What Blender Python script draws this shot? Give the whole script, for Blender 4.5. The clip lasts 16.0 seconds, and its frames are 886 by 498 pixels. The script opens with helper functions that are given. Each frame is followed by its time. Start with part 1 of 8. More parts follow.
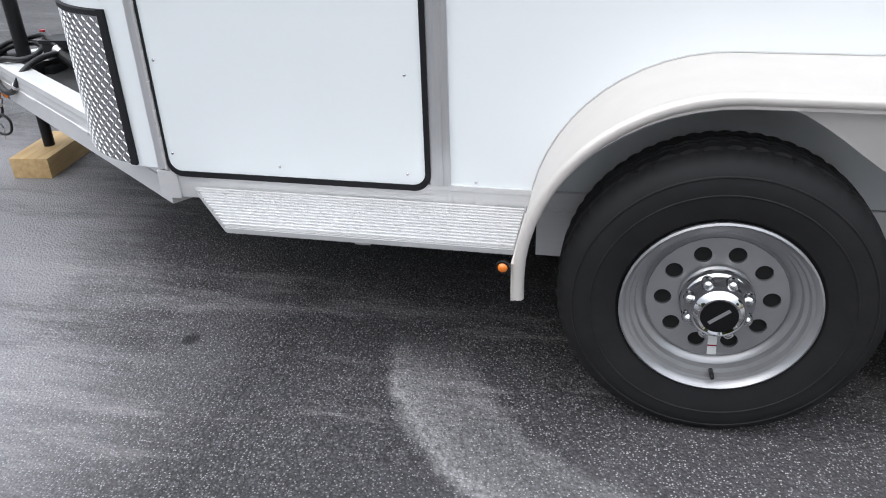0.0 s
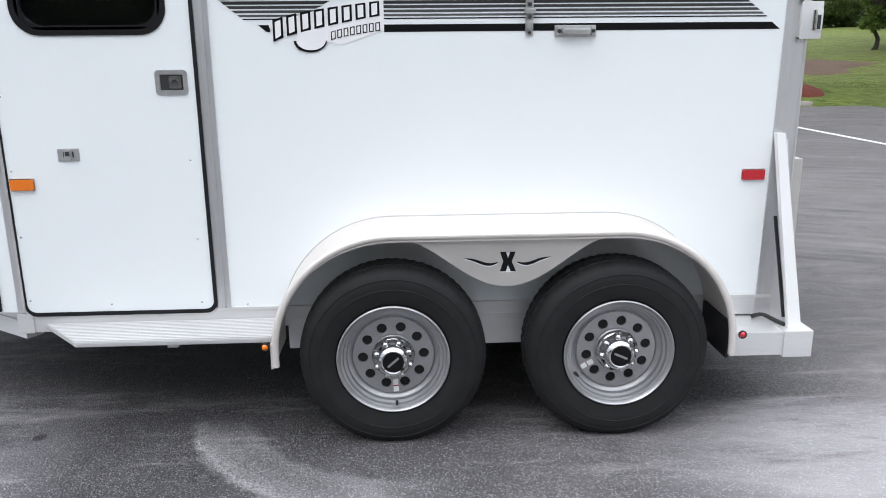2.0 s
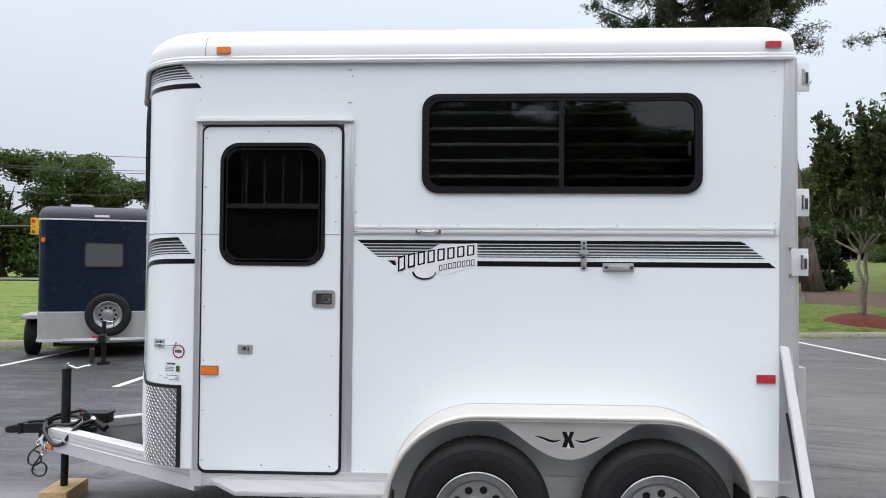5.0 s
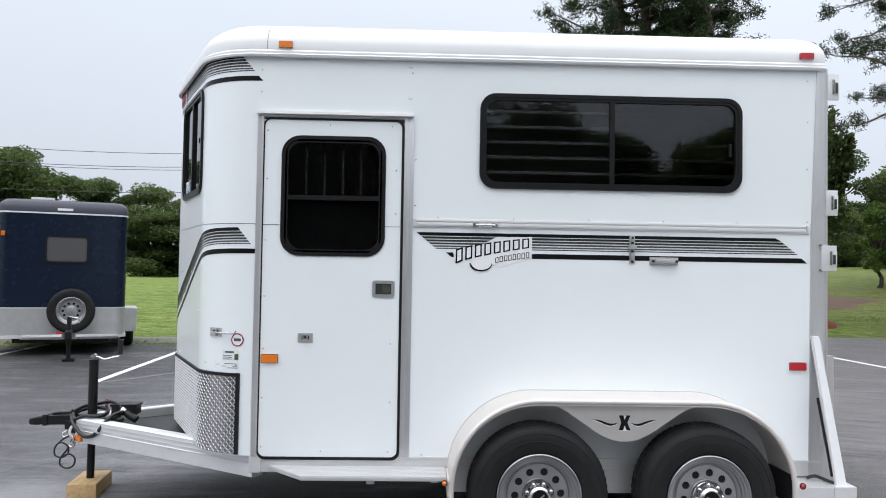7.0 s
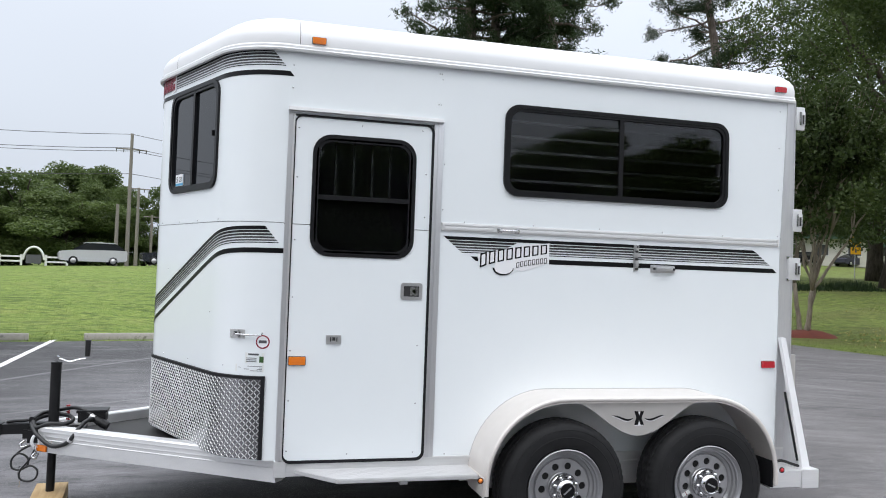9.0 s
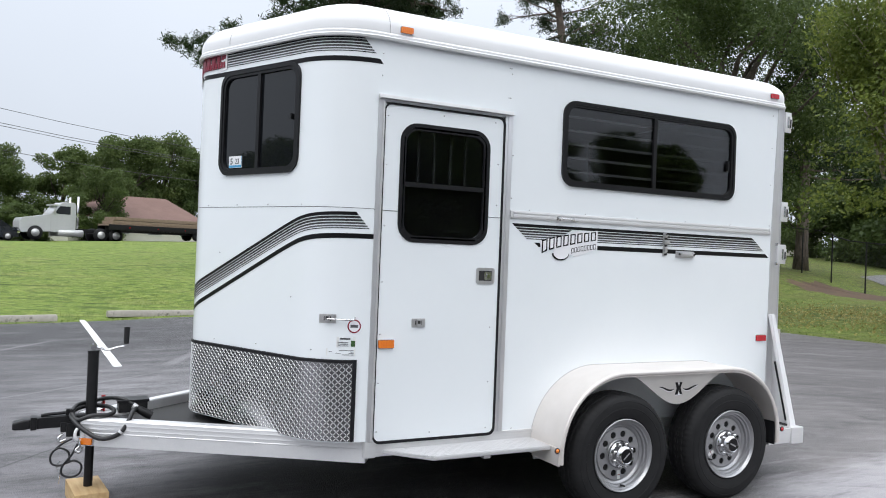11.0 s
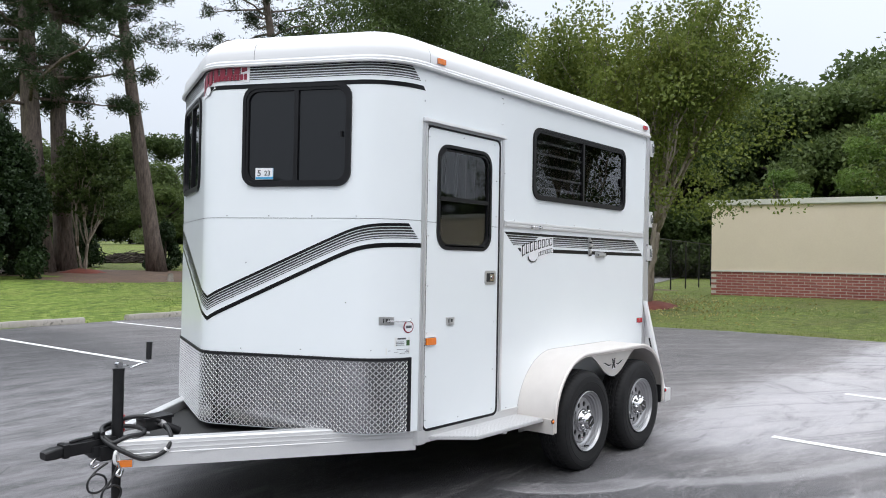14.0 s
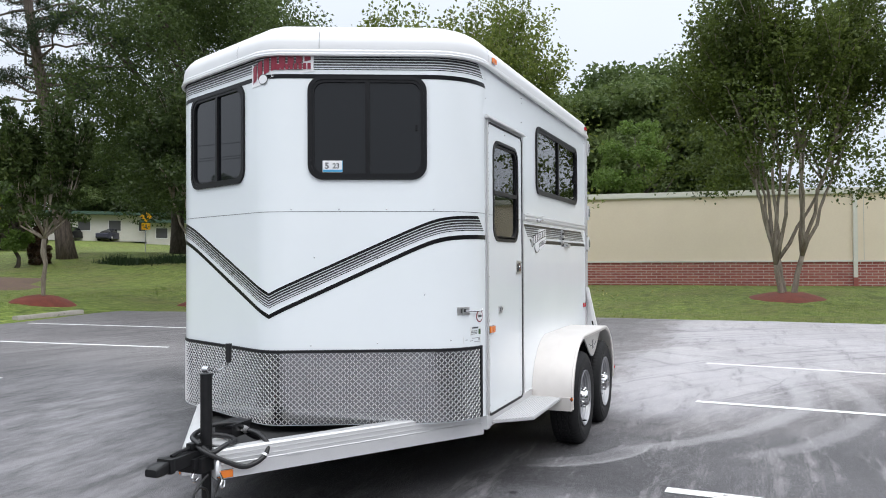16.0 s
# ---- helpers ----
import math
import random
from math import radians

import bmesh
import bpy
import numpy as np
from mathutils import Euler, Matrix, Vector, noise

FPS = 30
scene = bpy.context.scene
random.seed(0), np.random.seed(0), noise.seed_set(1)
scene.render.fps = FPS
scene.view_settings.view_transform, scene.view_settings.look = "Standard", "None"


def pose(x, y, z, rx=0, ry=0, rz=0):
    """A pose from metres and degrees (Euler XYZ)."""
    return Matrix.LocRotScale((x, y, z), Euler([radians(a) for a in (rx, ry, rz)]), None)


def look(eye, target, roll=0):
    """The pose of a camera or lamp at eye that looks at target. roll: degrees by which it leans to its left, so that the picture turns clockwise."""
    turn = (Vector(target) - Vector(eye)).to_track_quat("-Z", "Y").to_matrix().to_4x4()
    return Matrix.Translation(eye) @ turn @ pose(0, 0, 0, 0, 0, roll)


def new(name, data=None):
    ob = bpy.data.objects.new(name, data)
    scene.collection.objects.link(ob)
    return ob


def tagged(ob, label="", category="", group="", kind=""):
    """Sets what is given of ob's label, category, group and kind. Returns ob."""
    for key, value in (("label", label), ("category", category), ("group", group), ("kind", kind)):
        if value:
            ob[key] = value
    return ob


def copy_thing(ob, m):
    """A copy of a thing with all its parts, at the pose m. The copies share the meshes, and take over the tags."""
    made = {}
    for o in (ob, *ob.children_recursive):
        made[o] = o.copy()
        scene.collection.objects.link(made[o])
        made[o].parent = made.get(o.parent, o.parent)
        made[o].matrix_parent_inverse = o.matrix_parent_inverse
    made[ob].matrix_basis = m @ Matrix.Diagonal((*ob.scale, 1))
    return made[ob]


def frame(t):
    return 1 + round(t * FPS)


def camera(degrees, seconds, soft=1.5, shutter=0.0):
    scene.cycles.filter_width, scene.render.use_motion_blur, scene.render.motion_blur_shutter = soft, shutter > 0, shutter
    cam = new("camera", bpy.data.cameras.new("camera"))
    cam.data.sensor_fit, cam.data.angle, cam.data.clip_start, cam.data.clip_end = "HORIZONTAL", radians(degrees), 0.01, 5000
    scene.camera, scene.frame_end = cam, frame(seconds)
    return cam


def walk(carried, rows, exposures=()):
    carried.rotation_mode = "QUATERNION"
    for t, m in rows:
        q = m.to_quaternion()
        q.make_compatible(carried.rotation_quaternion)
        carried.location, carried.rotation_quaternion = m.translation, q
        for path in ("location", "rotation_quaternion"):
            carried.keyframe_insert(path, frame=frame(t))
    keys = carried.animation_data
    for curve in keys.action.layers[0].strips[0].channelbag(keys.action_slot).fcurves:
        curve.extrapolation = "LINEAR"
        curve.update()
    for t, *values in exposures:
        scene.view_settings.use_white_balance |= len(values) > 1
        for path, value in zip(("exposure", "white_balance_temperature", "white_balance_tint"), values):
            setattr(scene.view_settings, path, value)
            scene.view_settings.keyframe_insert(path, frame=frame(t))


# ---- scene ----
cam = camera(59.2, 16.0, soft=1.0)
PATH = [
    (0, (-0.687, -1.829, 1.273), (-1.087, -0.115, 0.322), -1.9),
    (0.5, (-0.601, -2.166, 1.343), (-0.916, -0.383, 0.493), -0.1),
    (1, (-0.525, -2.46, 1.401), (-0.741, -0.639, 0.602), -0.7),
    (1.5, (-0.486, -2.769, 1.449), (-0.514, -0.895, 0.751), -1.0),
    (2, (-0.374, -3.045, 1.474), (-0.279, -1.112, 0.967), -0.5),
    (2.5, (-0.314, -3.3, 1.504), (-0.17, -1.322, 1.25), -0.1),
    (3, (-0.365, -3.506, 1.501), (-0.214, -1.512, 1.461), -0.4),
    (3.5, (-0.428, -3.667, 1.476), (-0.306, -1.672, 1.553), -0.6),
    (4, (-0.374, -3.82, 1.476), (-0.334, -1.823, 1.584), -0.4),
    (4.5, (-0.351, -3.957, 1.515), (-0.385, -1.959, 1.589), 0.0),
    (5, (-0.408, -4.051, 1.493), (-0.511, -2.054, 1.551), 0.4),
    (5.2, (-0.511, -4.087, 1.496), (-0.614, -2.09, 1.54), 0.6),
    (7.3, (-1.185, -4.218, 1.43), (-1.056, -2.223, 1.495), 0.9),
    (7.5, (-1.294, -4.223, 1.446), (-1.115, -2.232, 1.507), 0.9),
    (8, (-1.556, -4.237, 1.459), (-1.259, -2.26, 1.52), 1.1),
    (8.5, (-1.842, -4.17, 1.46), (-1.434, -2.213, 1.526), 1.5),
    (9, (-2.16, -4.153, 1.453), (-1.651, -2.22, 1.514), 2.0),
    (9.5, (-2.512, -4.17, 1.456), (-1.906, -2.264, 1.506), 2.2),
    (10, (-2.825, -4.1, 1.462), (-2.122, -2.227, 1.496), 2.3),
    (10.2, (-2.977, -4.034, 1.447), (-2.224, -2.181, 1.48), 2.3),
    (12.3, (-4.27, -3.746, 1.477), (-3.121, -2.11, 1.472), 2.0),
    (12.5, (-4.415, -3.724, 1.457), (-3.219, -2.121, 1.462), 1.9),
    (13, (-4.713, -3.574, 1.453), (-3.401, -2.065, 1.463), 1.6),
    (13.5, (-5.06, -3.3, 1.452), (-3.619, -1.913, 1.471), 1.3),
    (14, (-5.413, -3.023, 1.449), (-3.865, -1.756, 1.48), 1.0),
    (14.5, (-5.701, -2.695, 1.434), (-4.066, -1.545, 1.471), 0.5),
    (15, (-6.034, -2.333, 1.428), (-4.316, -1.309, 1.454), 0.3),
    (15.5, (-6.291, -1.969, 1.401), (-4.5, -1.081, 1.427), -0.1),
    (16, (-6.475, -1.542, 1.407), (-4.619, -0.799, 1.433), -0.3),
]
walk(cam, [(t, look(eye, target, roll)) for t, eye, target, roll in PATH], exposures=[(0, 0.06), (1, 0.08), (2, 0.14), (2.5, 0.22), (3.2, 0.10), (4.2, -0.02), (5, -0.06), (7.5, -0.02), (10, 0.0), (13, 0.03), (16, 0.0)])

# ---- world, sun, exposure ----
world = bpy.data.worlds.new("overcast_sky")
scene.world = world
world.use_nodes = True
wt = world.node_tree
wn = wt.nodes
bg = wn["Background"]
sky = wn.new("ShaderNodeTexSky")
sky.sky_type, sky.sun_disc = "NISHITA", False
sky.sun_elevation, sky.sun_rotation = radians(54), radians(205)
sky.air_density, sky.dust_density = 2.0, 6.0
tc = wn.new("ShaderNodeTexCoord")
sep = wn.new("ShaderNodeSeparateXYZ")
wt.links.new(tc.outputs["Generated"], sep.inputs[0])
cloud = wn.new("ShaderNodeTexNoise")
cloud.inputs["Scale"].default_value, cloud.inputs["Detail"].default_value = 1.6, 4
wt.links.new(tc.outputs["Generated"], cloud.inputs["Vector"])
ramp = wn.new("ShaderNodeValToRGB")
ramp.color_ramp.elements[0].position, ramp.color_ramp.elements[0].color = 0.0, (0.60, 0.66, 0.76, 1)
ramp.color_ramp.elements[1].position, ramp.color_ramp.elements[1].color = 1.0, (2.55, 2.67, 2.86, 1)
e = ramp.color_ramp.elements.new(0.36)
e.color = (0.80, 0.86, 0.97, 1)
e = ramp.color_ramp.elements.new(0.60)
e.color = (1.75, 1.84, 1.98, 1)
wt.links.new(sep.outputs[2], ramp.inputs[0])
veil = wn.new("ShaderNodeMath")
veil.operation = "MULTIPLY_ADD"
veil.inputs[1].default_value, veil.inputs[2].default_value = 0.24, 0.88
wt.links.new(cloud.outputs[0], veil.inputs[0])
cl = wn.new("ShaderNodeVectorMath")
cl.operation = "SCALE"
wt.links.new(ramp.outputs[0], cl.inputs[0])
# the cloud is thinnest, and brightest, towards +x
glow = wn.new("ShaderNodeVectorMath")
glow.operation = "DOT_PRODUCT"
glow.inputs[1].default_value = (0.93, 0.25, 0.27)
wt.links.new(tc.outputs["Generated"], glow.inputs[0])
lift = wn.new("ShaderNodeMapRange")
lift.interpolation_type = "SMOOTHSTEP"
lift.inputs["From Min"].default_value, lift.inputs["From Max"].default_value = 0.25, 1.0
lift.inputs["To Min"].default_value, lift.inputs["To Max"].default_value = 1.0, 1.10
wt.links.new(glow.outputs["Value"], lift.inputs[0])
thin = wn.new("ShaderNodeMath")
thin.operation = "MULTIPLY"
wt.links.new(veil.outputs[0], thin.inputs[0])
wt.links.new(lift.outputs[0], thin.inputs[1])
wt.links.new(thin.outputs[0], cl.inputs["Scale"])
dim = wn.new("ShaderNodeVectorMath")
dim.operation = "SCALE"
dim.inputs["Scale"].default_value = 0.012
wt.links.new(sky.outputs[0], dim.inputs[0])
both = wn.new("ShaderNodeVectorMath")
both.operation = "ADD"
wt.links.new(cl.outputs[0], both.inputs[0])
wt.links.new(dim.outputs[0], both.inputs[1])
wt.links.new(both.outputs[0], bg.inputs[0])
bg.inputs[1].default_value = 1.0

sun_data = bpy.data.lights.new("sun", "SUN")
sun_data.energy, sun_data.angle, sun_data.color = 0.6, radians(40), (1.0, 0.985, 0.96)
sun = new("sun", sun_data)
sun.matrix_world = look((-12, -8.5, 20), (0, 0, 0))


# ---- materials ----
def material(name, color=(0.8, 0.8, 0.8), rough=0.5, metal=0.0, coat=0.0, spec=0.5):
    m = bpy.data.materials.new(name)
    m.use_nodes = True
    b = m.node_tree.nodes["Principled BSDF"]
    b.inputs["Base Color"].default_value = (*color, 1)
    b.inputs["Roughness"].default_value, b.inputs["Metallic"].default_value = rough, metal
    b.inputs["Coat Weight"].default_value = coat
    b.inputs["Specular IOR Level"].default_value = spec
    return m


def node(m, kind, **values):
    n = m.node_tree.nodes.new(kind)
    for k, v in values.items():
        n.inputs[k.replace("_", " ")].default_value = v
    return n


def link(m, a, b):
    m.node_tree.links.new(a, b)


def coords(m, which="Object", scale=(1, 1, 1)):
    t = m.node_tree.nodes.new("ShaderNodeTexCoord")
    mp = m.node_tree.nodes.new("ShaderNodeMapping")
    mp.inputs["Scale"].default_value = scale
    link(m, t.outputs[which], mp.inputs[0])
    return mp.outputs[0]


def noise_of(m, vec, scale, detail=4.0, rough=0.55):
    n = node(m, "ShaderNodeTexNoise", Scale=scale, Detail=detail, Roughness=rough)
    link(m, vec, n.inputs["Vector"])
    return n.outputs[0]


def ramp_of(m, fac, stops):
    r = m.node_tree.nodes.new("ShaderNodeValToRGB")
    el = r.color_ramp.elements
    while len(el) < len(stops):
        el.new(0.5)
    for q, (p, c) in zip(el, stops):
        q.position, q.color = p, (*c, 1) if len(c) == 3 else c
    link(m, fac, r.inputs[0])
    return r.outputs[0]


def mix_of(m, a, b, fac, how="MIX"):
    x = m.node_tree.nodes.new("ShaderNodeMix")
    x.data_type, x.blend_type = "RGBA", how
    for s, v in ((x.inputs[6], a), (x.inputs[7], b), (x.inputs[0], fac)):
        if isinstance(v, bpy.types.NodeSocket):
            link(m, v, s)
        else:
            s.default_value = v if isinstance(v, (int, float)) else (*v, 1)
    return x.outputs[2]


def maths(m, op, a, b=0.0, c=0.0):
    x = m.node_tree.nodes.new("ShaderNodeMath")
    x.operation = op
    for s, v in zip(x.inputs, (a, b, c)):
        if isinstance(v, bpy.types.NodeSocket):
            link(m, v, s)
        else:
            s.default_value = v
    return x.outputs[0]


def bump_of(m, height, strength=0.3, distance=0.01):
    b = node(m, "ShaderNodeBump", Strength=strength, Distance=distance)
    link(m, height, b.inputs["Height"])
    link(m, b.outputs[0], m.node_tree.nodes["Principled BSDF"].inputs["Normal"])


def feed(m, socket, value):
    link(m, value, m.node_tree.nodes["Principled BSDF"].inputs[socket])


def speckled(name, a, b, scale, rough=(0.4, 0.55), metal=0.0, bump=0.0, stretch=(1, 1, 1), coat=0.0, second=None, spec=0.5):
    """A paint or metal with variation at two scales."""
    m = material(name, a, rough[0], metal, coat, spec)
    v = coords(m, "Object", stretch)
    n1 = noise_of(m, v, scale, 6)
    n2 = noise_of(m, v, scale * 0.09, 3)
    f = maths(m, "MULTIPLY_ADD", n1, 0.5, maths(m, "MULTIPLY", n2, 0.5))
    c = ramp_of(m, f, [(0.3, a), (0.7, b)])
    if second:
        c = mix_of(m, c, second[0], ramp_of(m, noise_of(m, v, second[1], 5), [(second[2], (0, 0, 0)), (second[2] + 0.08, (1, 1, 1))]))
    feed(m, "Base Color", c)
    r = m.node_tree.nodes.new("ShaderNodeMapRange")
    r.inputs["To Min"].default_value, r.inputs["To Max"].default_value = rough
    link(m, f, r.inputs[0])
    feed(m, "Roughness", r.outputs[0])
    if bump:
        bump_of(m, n1, bump, 0.004)
    return m


M_white = speckled("white_skin", (0.795, 0.835, 0.86), (0.83, 0.865, 0.885), 3.0, (0.22, 0.30), coat=0.35)
bump_of(M_white, noise_of(M_white, coords(M_white, "Object", (1, 1, 1)), 1.4, 2), 0.05, 0.02)
M_roof = speckled("white_roof", (0.72, 0.725, 0.74), (0.77, 0.77, 0.78), 4.0, (0.28, 0.36))
M_alu = speckled("mill_aluminium", (0.72, 0.72, 0.73), (0.80, 0.80, 0.80), 30.0, (0.40, 0.55), 0.7, 0.02, (0.3, 6, 6))
M_alu_v = speckled("brushed_aluminium", (0.62, 0.62, 0.64), (0.74, 0.74, 0.75), 30.0, (0.32, 0.48), 0.85, 0.02, (6, 6, 0.3))
M_fender = speckled("fender_aluminium", (0.685, 0.645, 0.612), (0.755, 0.715, 0.685), 12.0, (0.38, 0.5), 0.35)
M_skirt = speckled("grey_fender_skirt", (0.52, 0.50, 0.48), (0.60, 0.58, 0.56), 10.0, (0.38, 0.5), 0.6)
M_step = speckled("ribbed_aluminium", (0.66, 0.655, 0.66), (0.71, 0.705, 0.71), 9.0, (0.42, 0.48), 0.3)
# darker copy for the bed: shade between the ribs is in the colour
M_step_shade = speckled("ribbed_aluminium_bed", (0.50, 0.50, 0.51), (0.56, 0.56, 0.56), 9.0, (0.45, 0.52), 0.3)
M_chrome = material("chrome", (0.58, 0.58, 0.59), 0.05, 1.0)
M_plate = speckled("polished_steel_plate", (0.70, 0.69, 0.69), (0.82, 0.81, 0.81), 30.0, (0.30, 0.42), 0.8)
M_zinc = speckled("worn_zinc_fitting", (0.46, 0.46, 0.47), (0.64, 0.64, 0.64), 45.0, (0.24, 0.40), 0.7)
M_steel = speckled("stainless_steel", (0.52, 0.52, 0.53), (0.66, 0.66, 0.66), 40.0, (0.10, 0.24), 1.0)
M_diamond = speckled("polished_tread_plate", (0.23, 0.23, 0.24), (0.31, 0.31, 0.32), 14.0, (0.14, 0.20), 1.0)
bump_of(M_diamond, noise_of(M_diamond, coords(M_diamond, "Object", (5, 5, 0.7)), 1.6, 2), 0.10, 0.02)
# lugs worn brighter than the plate, with their highlights painted into the colour
M_lug = speckled("worn_bright_tread", (0.54, 0.54, 0.55), (0.66, 0.66, 0.66), 20.0, (0.26, 0.36), 0.6)
M_gasket = speckled("black_rubber_trim", (0.010, 0.010, 0.012), (0.016, 0.016, 0.018), 20.0, (0.45, 0.6), spec=0.2)
M_frame = speckled("black_window_frame", (0.008, 0.008, 0.009), (0.014, 0.014, 0.016), 30.0, (0.30, 0.42), 0.0, 0.05, spec=0.22)
M_blackpaint = speckled("black_paint", (0.008, 0.008, 0.009), (0.016, 0.016, 0.017), 25.0, (0.3, 0.45), 0.0, 0.05, spec=0.25)
M_vinyl_black = material("black_vinyl", (0.006, 0.006, 0.007), 0.3, spec=0.2)
M_vinyl_grey = [material("grey_vinyl", (g, g, g * 1.02), 0.34, spec=0.25) for g in (0.030, 0.045, 0.065, 0.095)]
M_vinyl_white = material("white_vinyl", (0.82, 0.82, 0.84), 0.4)
M_vinyl_red = material("maroon_vinyl", (0.24, 0.012, 0.035), 0.38)
M_tyre = speckled("tyre_rubber", (0.011, 0.011, 0.012), (0.022, 0.022, 0.023), 18.0, (0.55, 0.75), 0.0, 0.12, second=((0.022, 0.021, 0.021), 5.0, 0.66), spec=0.2)
M_rim = speckled("silver_wheel_paint", (0.34, 0.34, 0.352), (0.41, 0.41, 0.424), 22.0, (0.28, 0.38), 0.7, coat=0.05)
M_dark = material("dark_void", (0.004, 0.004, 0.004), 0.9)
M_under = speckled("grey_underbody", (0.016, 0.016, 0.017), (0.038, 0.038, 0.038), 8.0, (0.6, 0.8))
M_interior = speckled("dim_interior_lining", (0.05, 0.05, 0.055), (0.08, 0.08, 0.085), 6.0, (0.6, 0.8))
M_bar = speckled("grey_window_bar", (0.24, 0.24, 0.245), (0.31, 0.31, 0.315), 15.0, (0.35, 0.5), 0.4)
M_doorbar = speckled("dark_window_bar", (0.11, 0.11, 0.113), (0.15, 0.15, 0.153), 15.0, (0.35, 0.5), 0.4)
M_orange = material("amber_lens", (0.80, 0.20, 0.012), 0.15, 0.0, 0.6)
M_red = material("red_lens", (0.50, 0.008, 0.018), 0.15, 0.0, 0.6)
M_cable = speckled("black_cable", (0.008, 0.008, 0.009), (0.015, 0.015, 0.016), 40.0, (0.35, 0.5))
M_redcap = material("red_plastic", (0.45, 0.015, 0.02), 0.35)
M_paper = material("label_paper", (0.72, 0.73, 0.72), 0.5)
M_print = material("label_print", (0.09, 0.09, 0.10), 0.5)
M_cyan = material("cyan_print", (0.06, 0.35, 0.62), 0.45)
M_green = material("green_print", (0.04, 0.10, 0.03), 0.45)

M_glass = material("tinted_glass", (0.27, 0.28, 0.30), 0.0)
M_glass.node_tree.nodes["Principled BSDF"].inputs["Transmission Weight"].default_value = 1.0
M_glass.node_tree.nodes["Principled BSDF"].inputs["IOR"].default_value = 1.5
M_glass_dark = material("dark_privacy_glass", (0.008, 0.009, 0.011), 0.02)
M_glass_dark.node_tree.nodes["Principled BSDF"].inputs["Specular IOR Level"].default_value = 0.42


def wood_material(name, a, b):
    m = material(name, a, 0.75)
    v = coords(m, "Object", (1, 8, 8))
    n = noise_of(m, v, 5, 6)
    feed(m, "Base Color", ramp_of(m, n, [(0.3, a), (0.72, b)]))
    bump_of(m, n, 0.3, 0.004)
    return m


M_wood = wood_material("sawn_pine", (0.42, 0.27, 0.12), (0.58, 0.42, 0.22))
M_pole = wood_material("weathered_pole", (0.16, 0.14, 0.12), (0.26, 0.24, 0.21))
M_timber = wood_material("stacked_timber", (0.17, 0.12, 0.08), (0.28, 0.21, 0.15))


def asphalt_material():
    m = material("asphalt", (0.05, 0.05, 0.05), 0.6)
    v = coords(m, "Object")
    grain = node(m, "ShaderNodeTexVoronoi", Scale=125.0, Randomness=1.0)
    link(m, v, grain.inputs["Vector"])
    fleck = node(m, "ShaderNodeTexVoronoi", Scale=165.0, Randomness=1.0)
    link(m, v, fleck.inputs["Vector"])
    fine = noise_of(m, v, 330, 4, 0.85)
    patch = noise_of(m, v, 0.9, 6, 0.62)
    blot = noise_of(m, v, 5.5, 5, 0.65)
    large = noise_of(m, v, 0.16, 4, 0.6)
    stone = ramp_of(m, grain.outputs["Distance"], [(0.0, (0.066, 0.065, 0.069)), (0.34, (0.037, 0.0365, 0.040)), (0.68, (0.009, 0.009, 0.010))])
    tint = ramp_of(m, grain.outputs["Color"], [(0.0, (0.30, 0.30, 0.31)), (0.5, (0.85, 0.85, 0.85)), (1.0, (2.3, 2.29, 2.27))])
    c = mix_of(m, stone, tint, 1.0, "MULTIPLY")
    c = mix_of(m, c, (0.090, 0.087, 0.091), ramp_of(m, patch, [(0.46, (0, 0, 0)), (0.74, (0.35, 0.35, 0.35))]))
    c = mix_of(m, c, (0.13, 0.126, 0.130), ramp_of(m, large, [(0.42, (0, 0, 0)), (0.62, (0.28, 0.28, 0.28))]))
    c = mix_of(m, c, (0.040, 0.040, 0.043), ramp_of(m, blot, [(0.30, (0.45, 0.45, 0.45)), (0.50, (0, 0, 0))]))
    # the worn lane beyond the tail, and sweeping tyre scuffs
    xyz = m.node_tree.nodes.new("ShaderNodeSeparateXYZ")
    link(m, v, xyz.inputs[0])
    wob = noise_of(m, v, 0.35, 3)
    lane = maths(m, "ADD", xyz.outputs[0], maths(m, "MULTIPLY_ADD", wob, 7.0, -3.5))
    worn = ramp_of(m, maths(m, "MULTIPLY_ADD", lane, 0.16, 0.22), [(0.30, (0, 0, 0)), (0.85, (0.42, 0.42, 0.42))])
    c = mix_of(m, c, (0.248, 0.230, 0.226), worn)
    tail = ramp_of(m, maths(m, "MULTIPLY", maths(m, "ABSOLUTE", maths(m, "SUBTRACT", xyz.outputs[0], 2.9)), 0.4), [(0.35, (0.5, 0.5, 0.5)), (0.75, (0, 0, 0))])
    tail = maths(m, "MULTIPLY", tail, ramp_of(m, maths(m, "MULTIPLY_ADD", xyz.outputs[1], 0.4, 0.7), [(0.1, (0, 0, 0)), (0.4, (1, 1, 1))]))
    c = mix_of(m, c, (0.240, 0.226, 0.222), maths(m, "MULTIPLY", tail, ramp_of(m, patch, [(0.35, (0.5, 0.5, 0.5)), (0.65, (1, 1, 1))])))
    # bleached strip where cars pass the stalls: broom and tyre streaks, plus painted daylight
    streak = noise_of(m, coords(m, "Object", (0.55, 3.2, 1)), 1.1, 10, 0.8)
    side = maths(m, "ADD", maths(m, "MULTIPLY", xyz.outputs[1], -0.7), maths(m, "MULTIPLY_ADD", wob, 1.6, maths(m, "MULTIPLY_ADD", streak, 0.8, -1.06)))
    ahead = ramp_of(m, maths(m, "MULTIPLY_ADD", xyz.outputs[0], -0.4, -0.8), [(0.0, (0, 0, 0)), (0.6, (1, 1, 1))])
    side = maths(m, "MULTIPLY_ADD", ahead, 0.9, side)
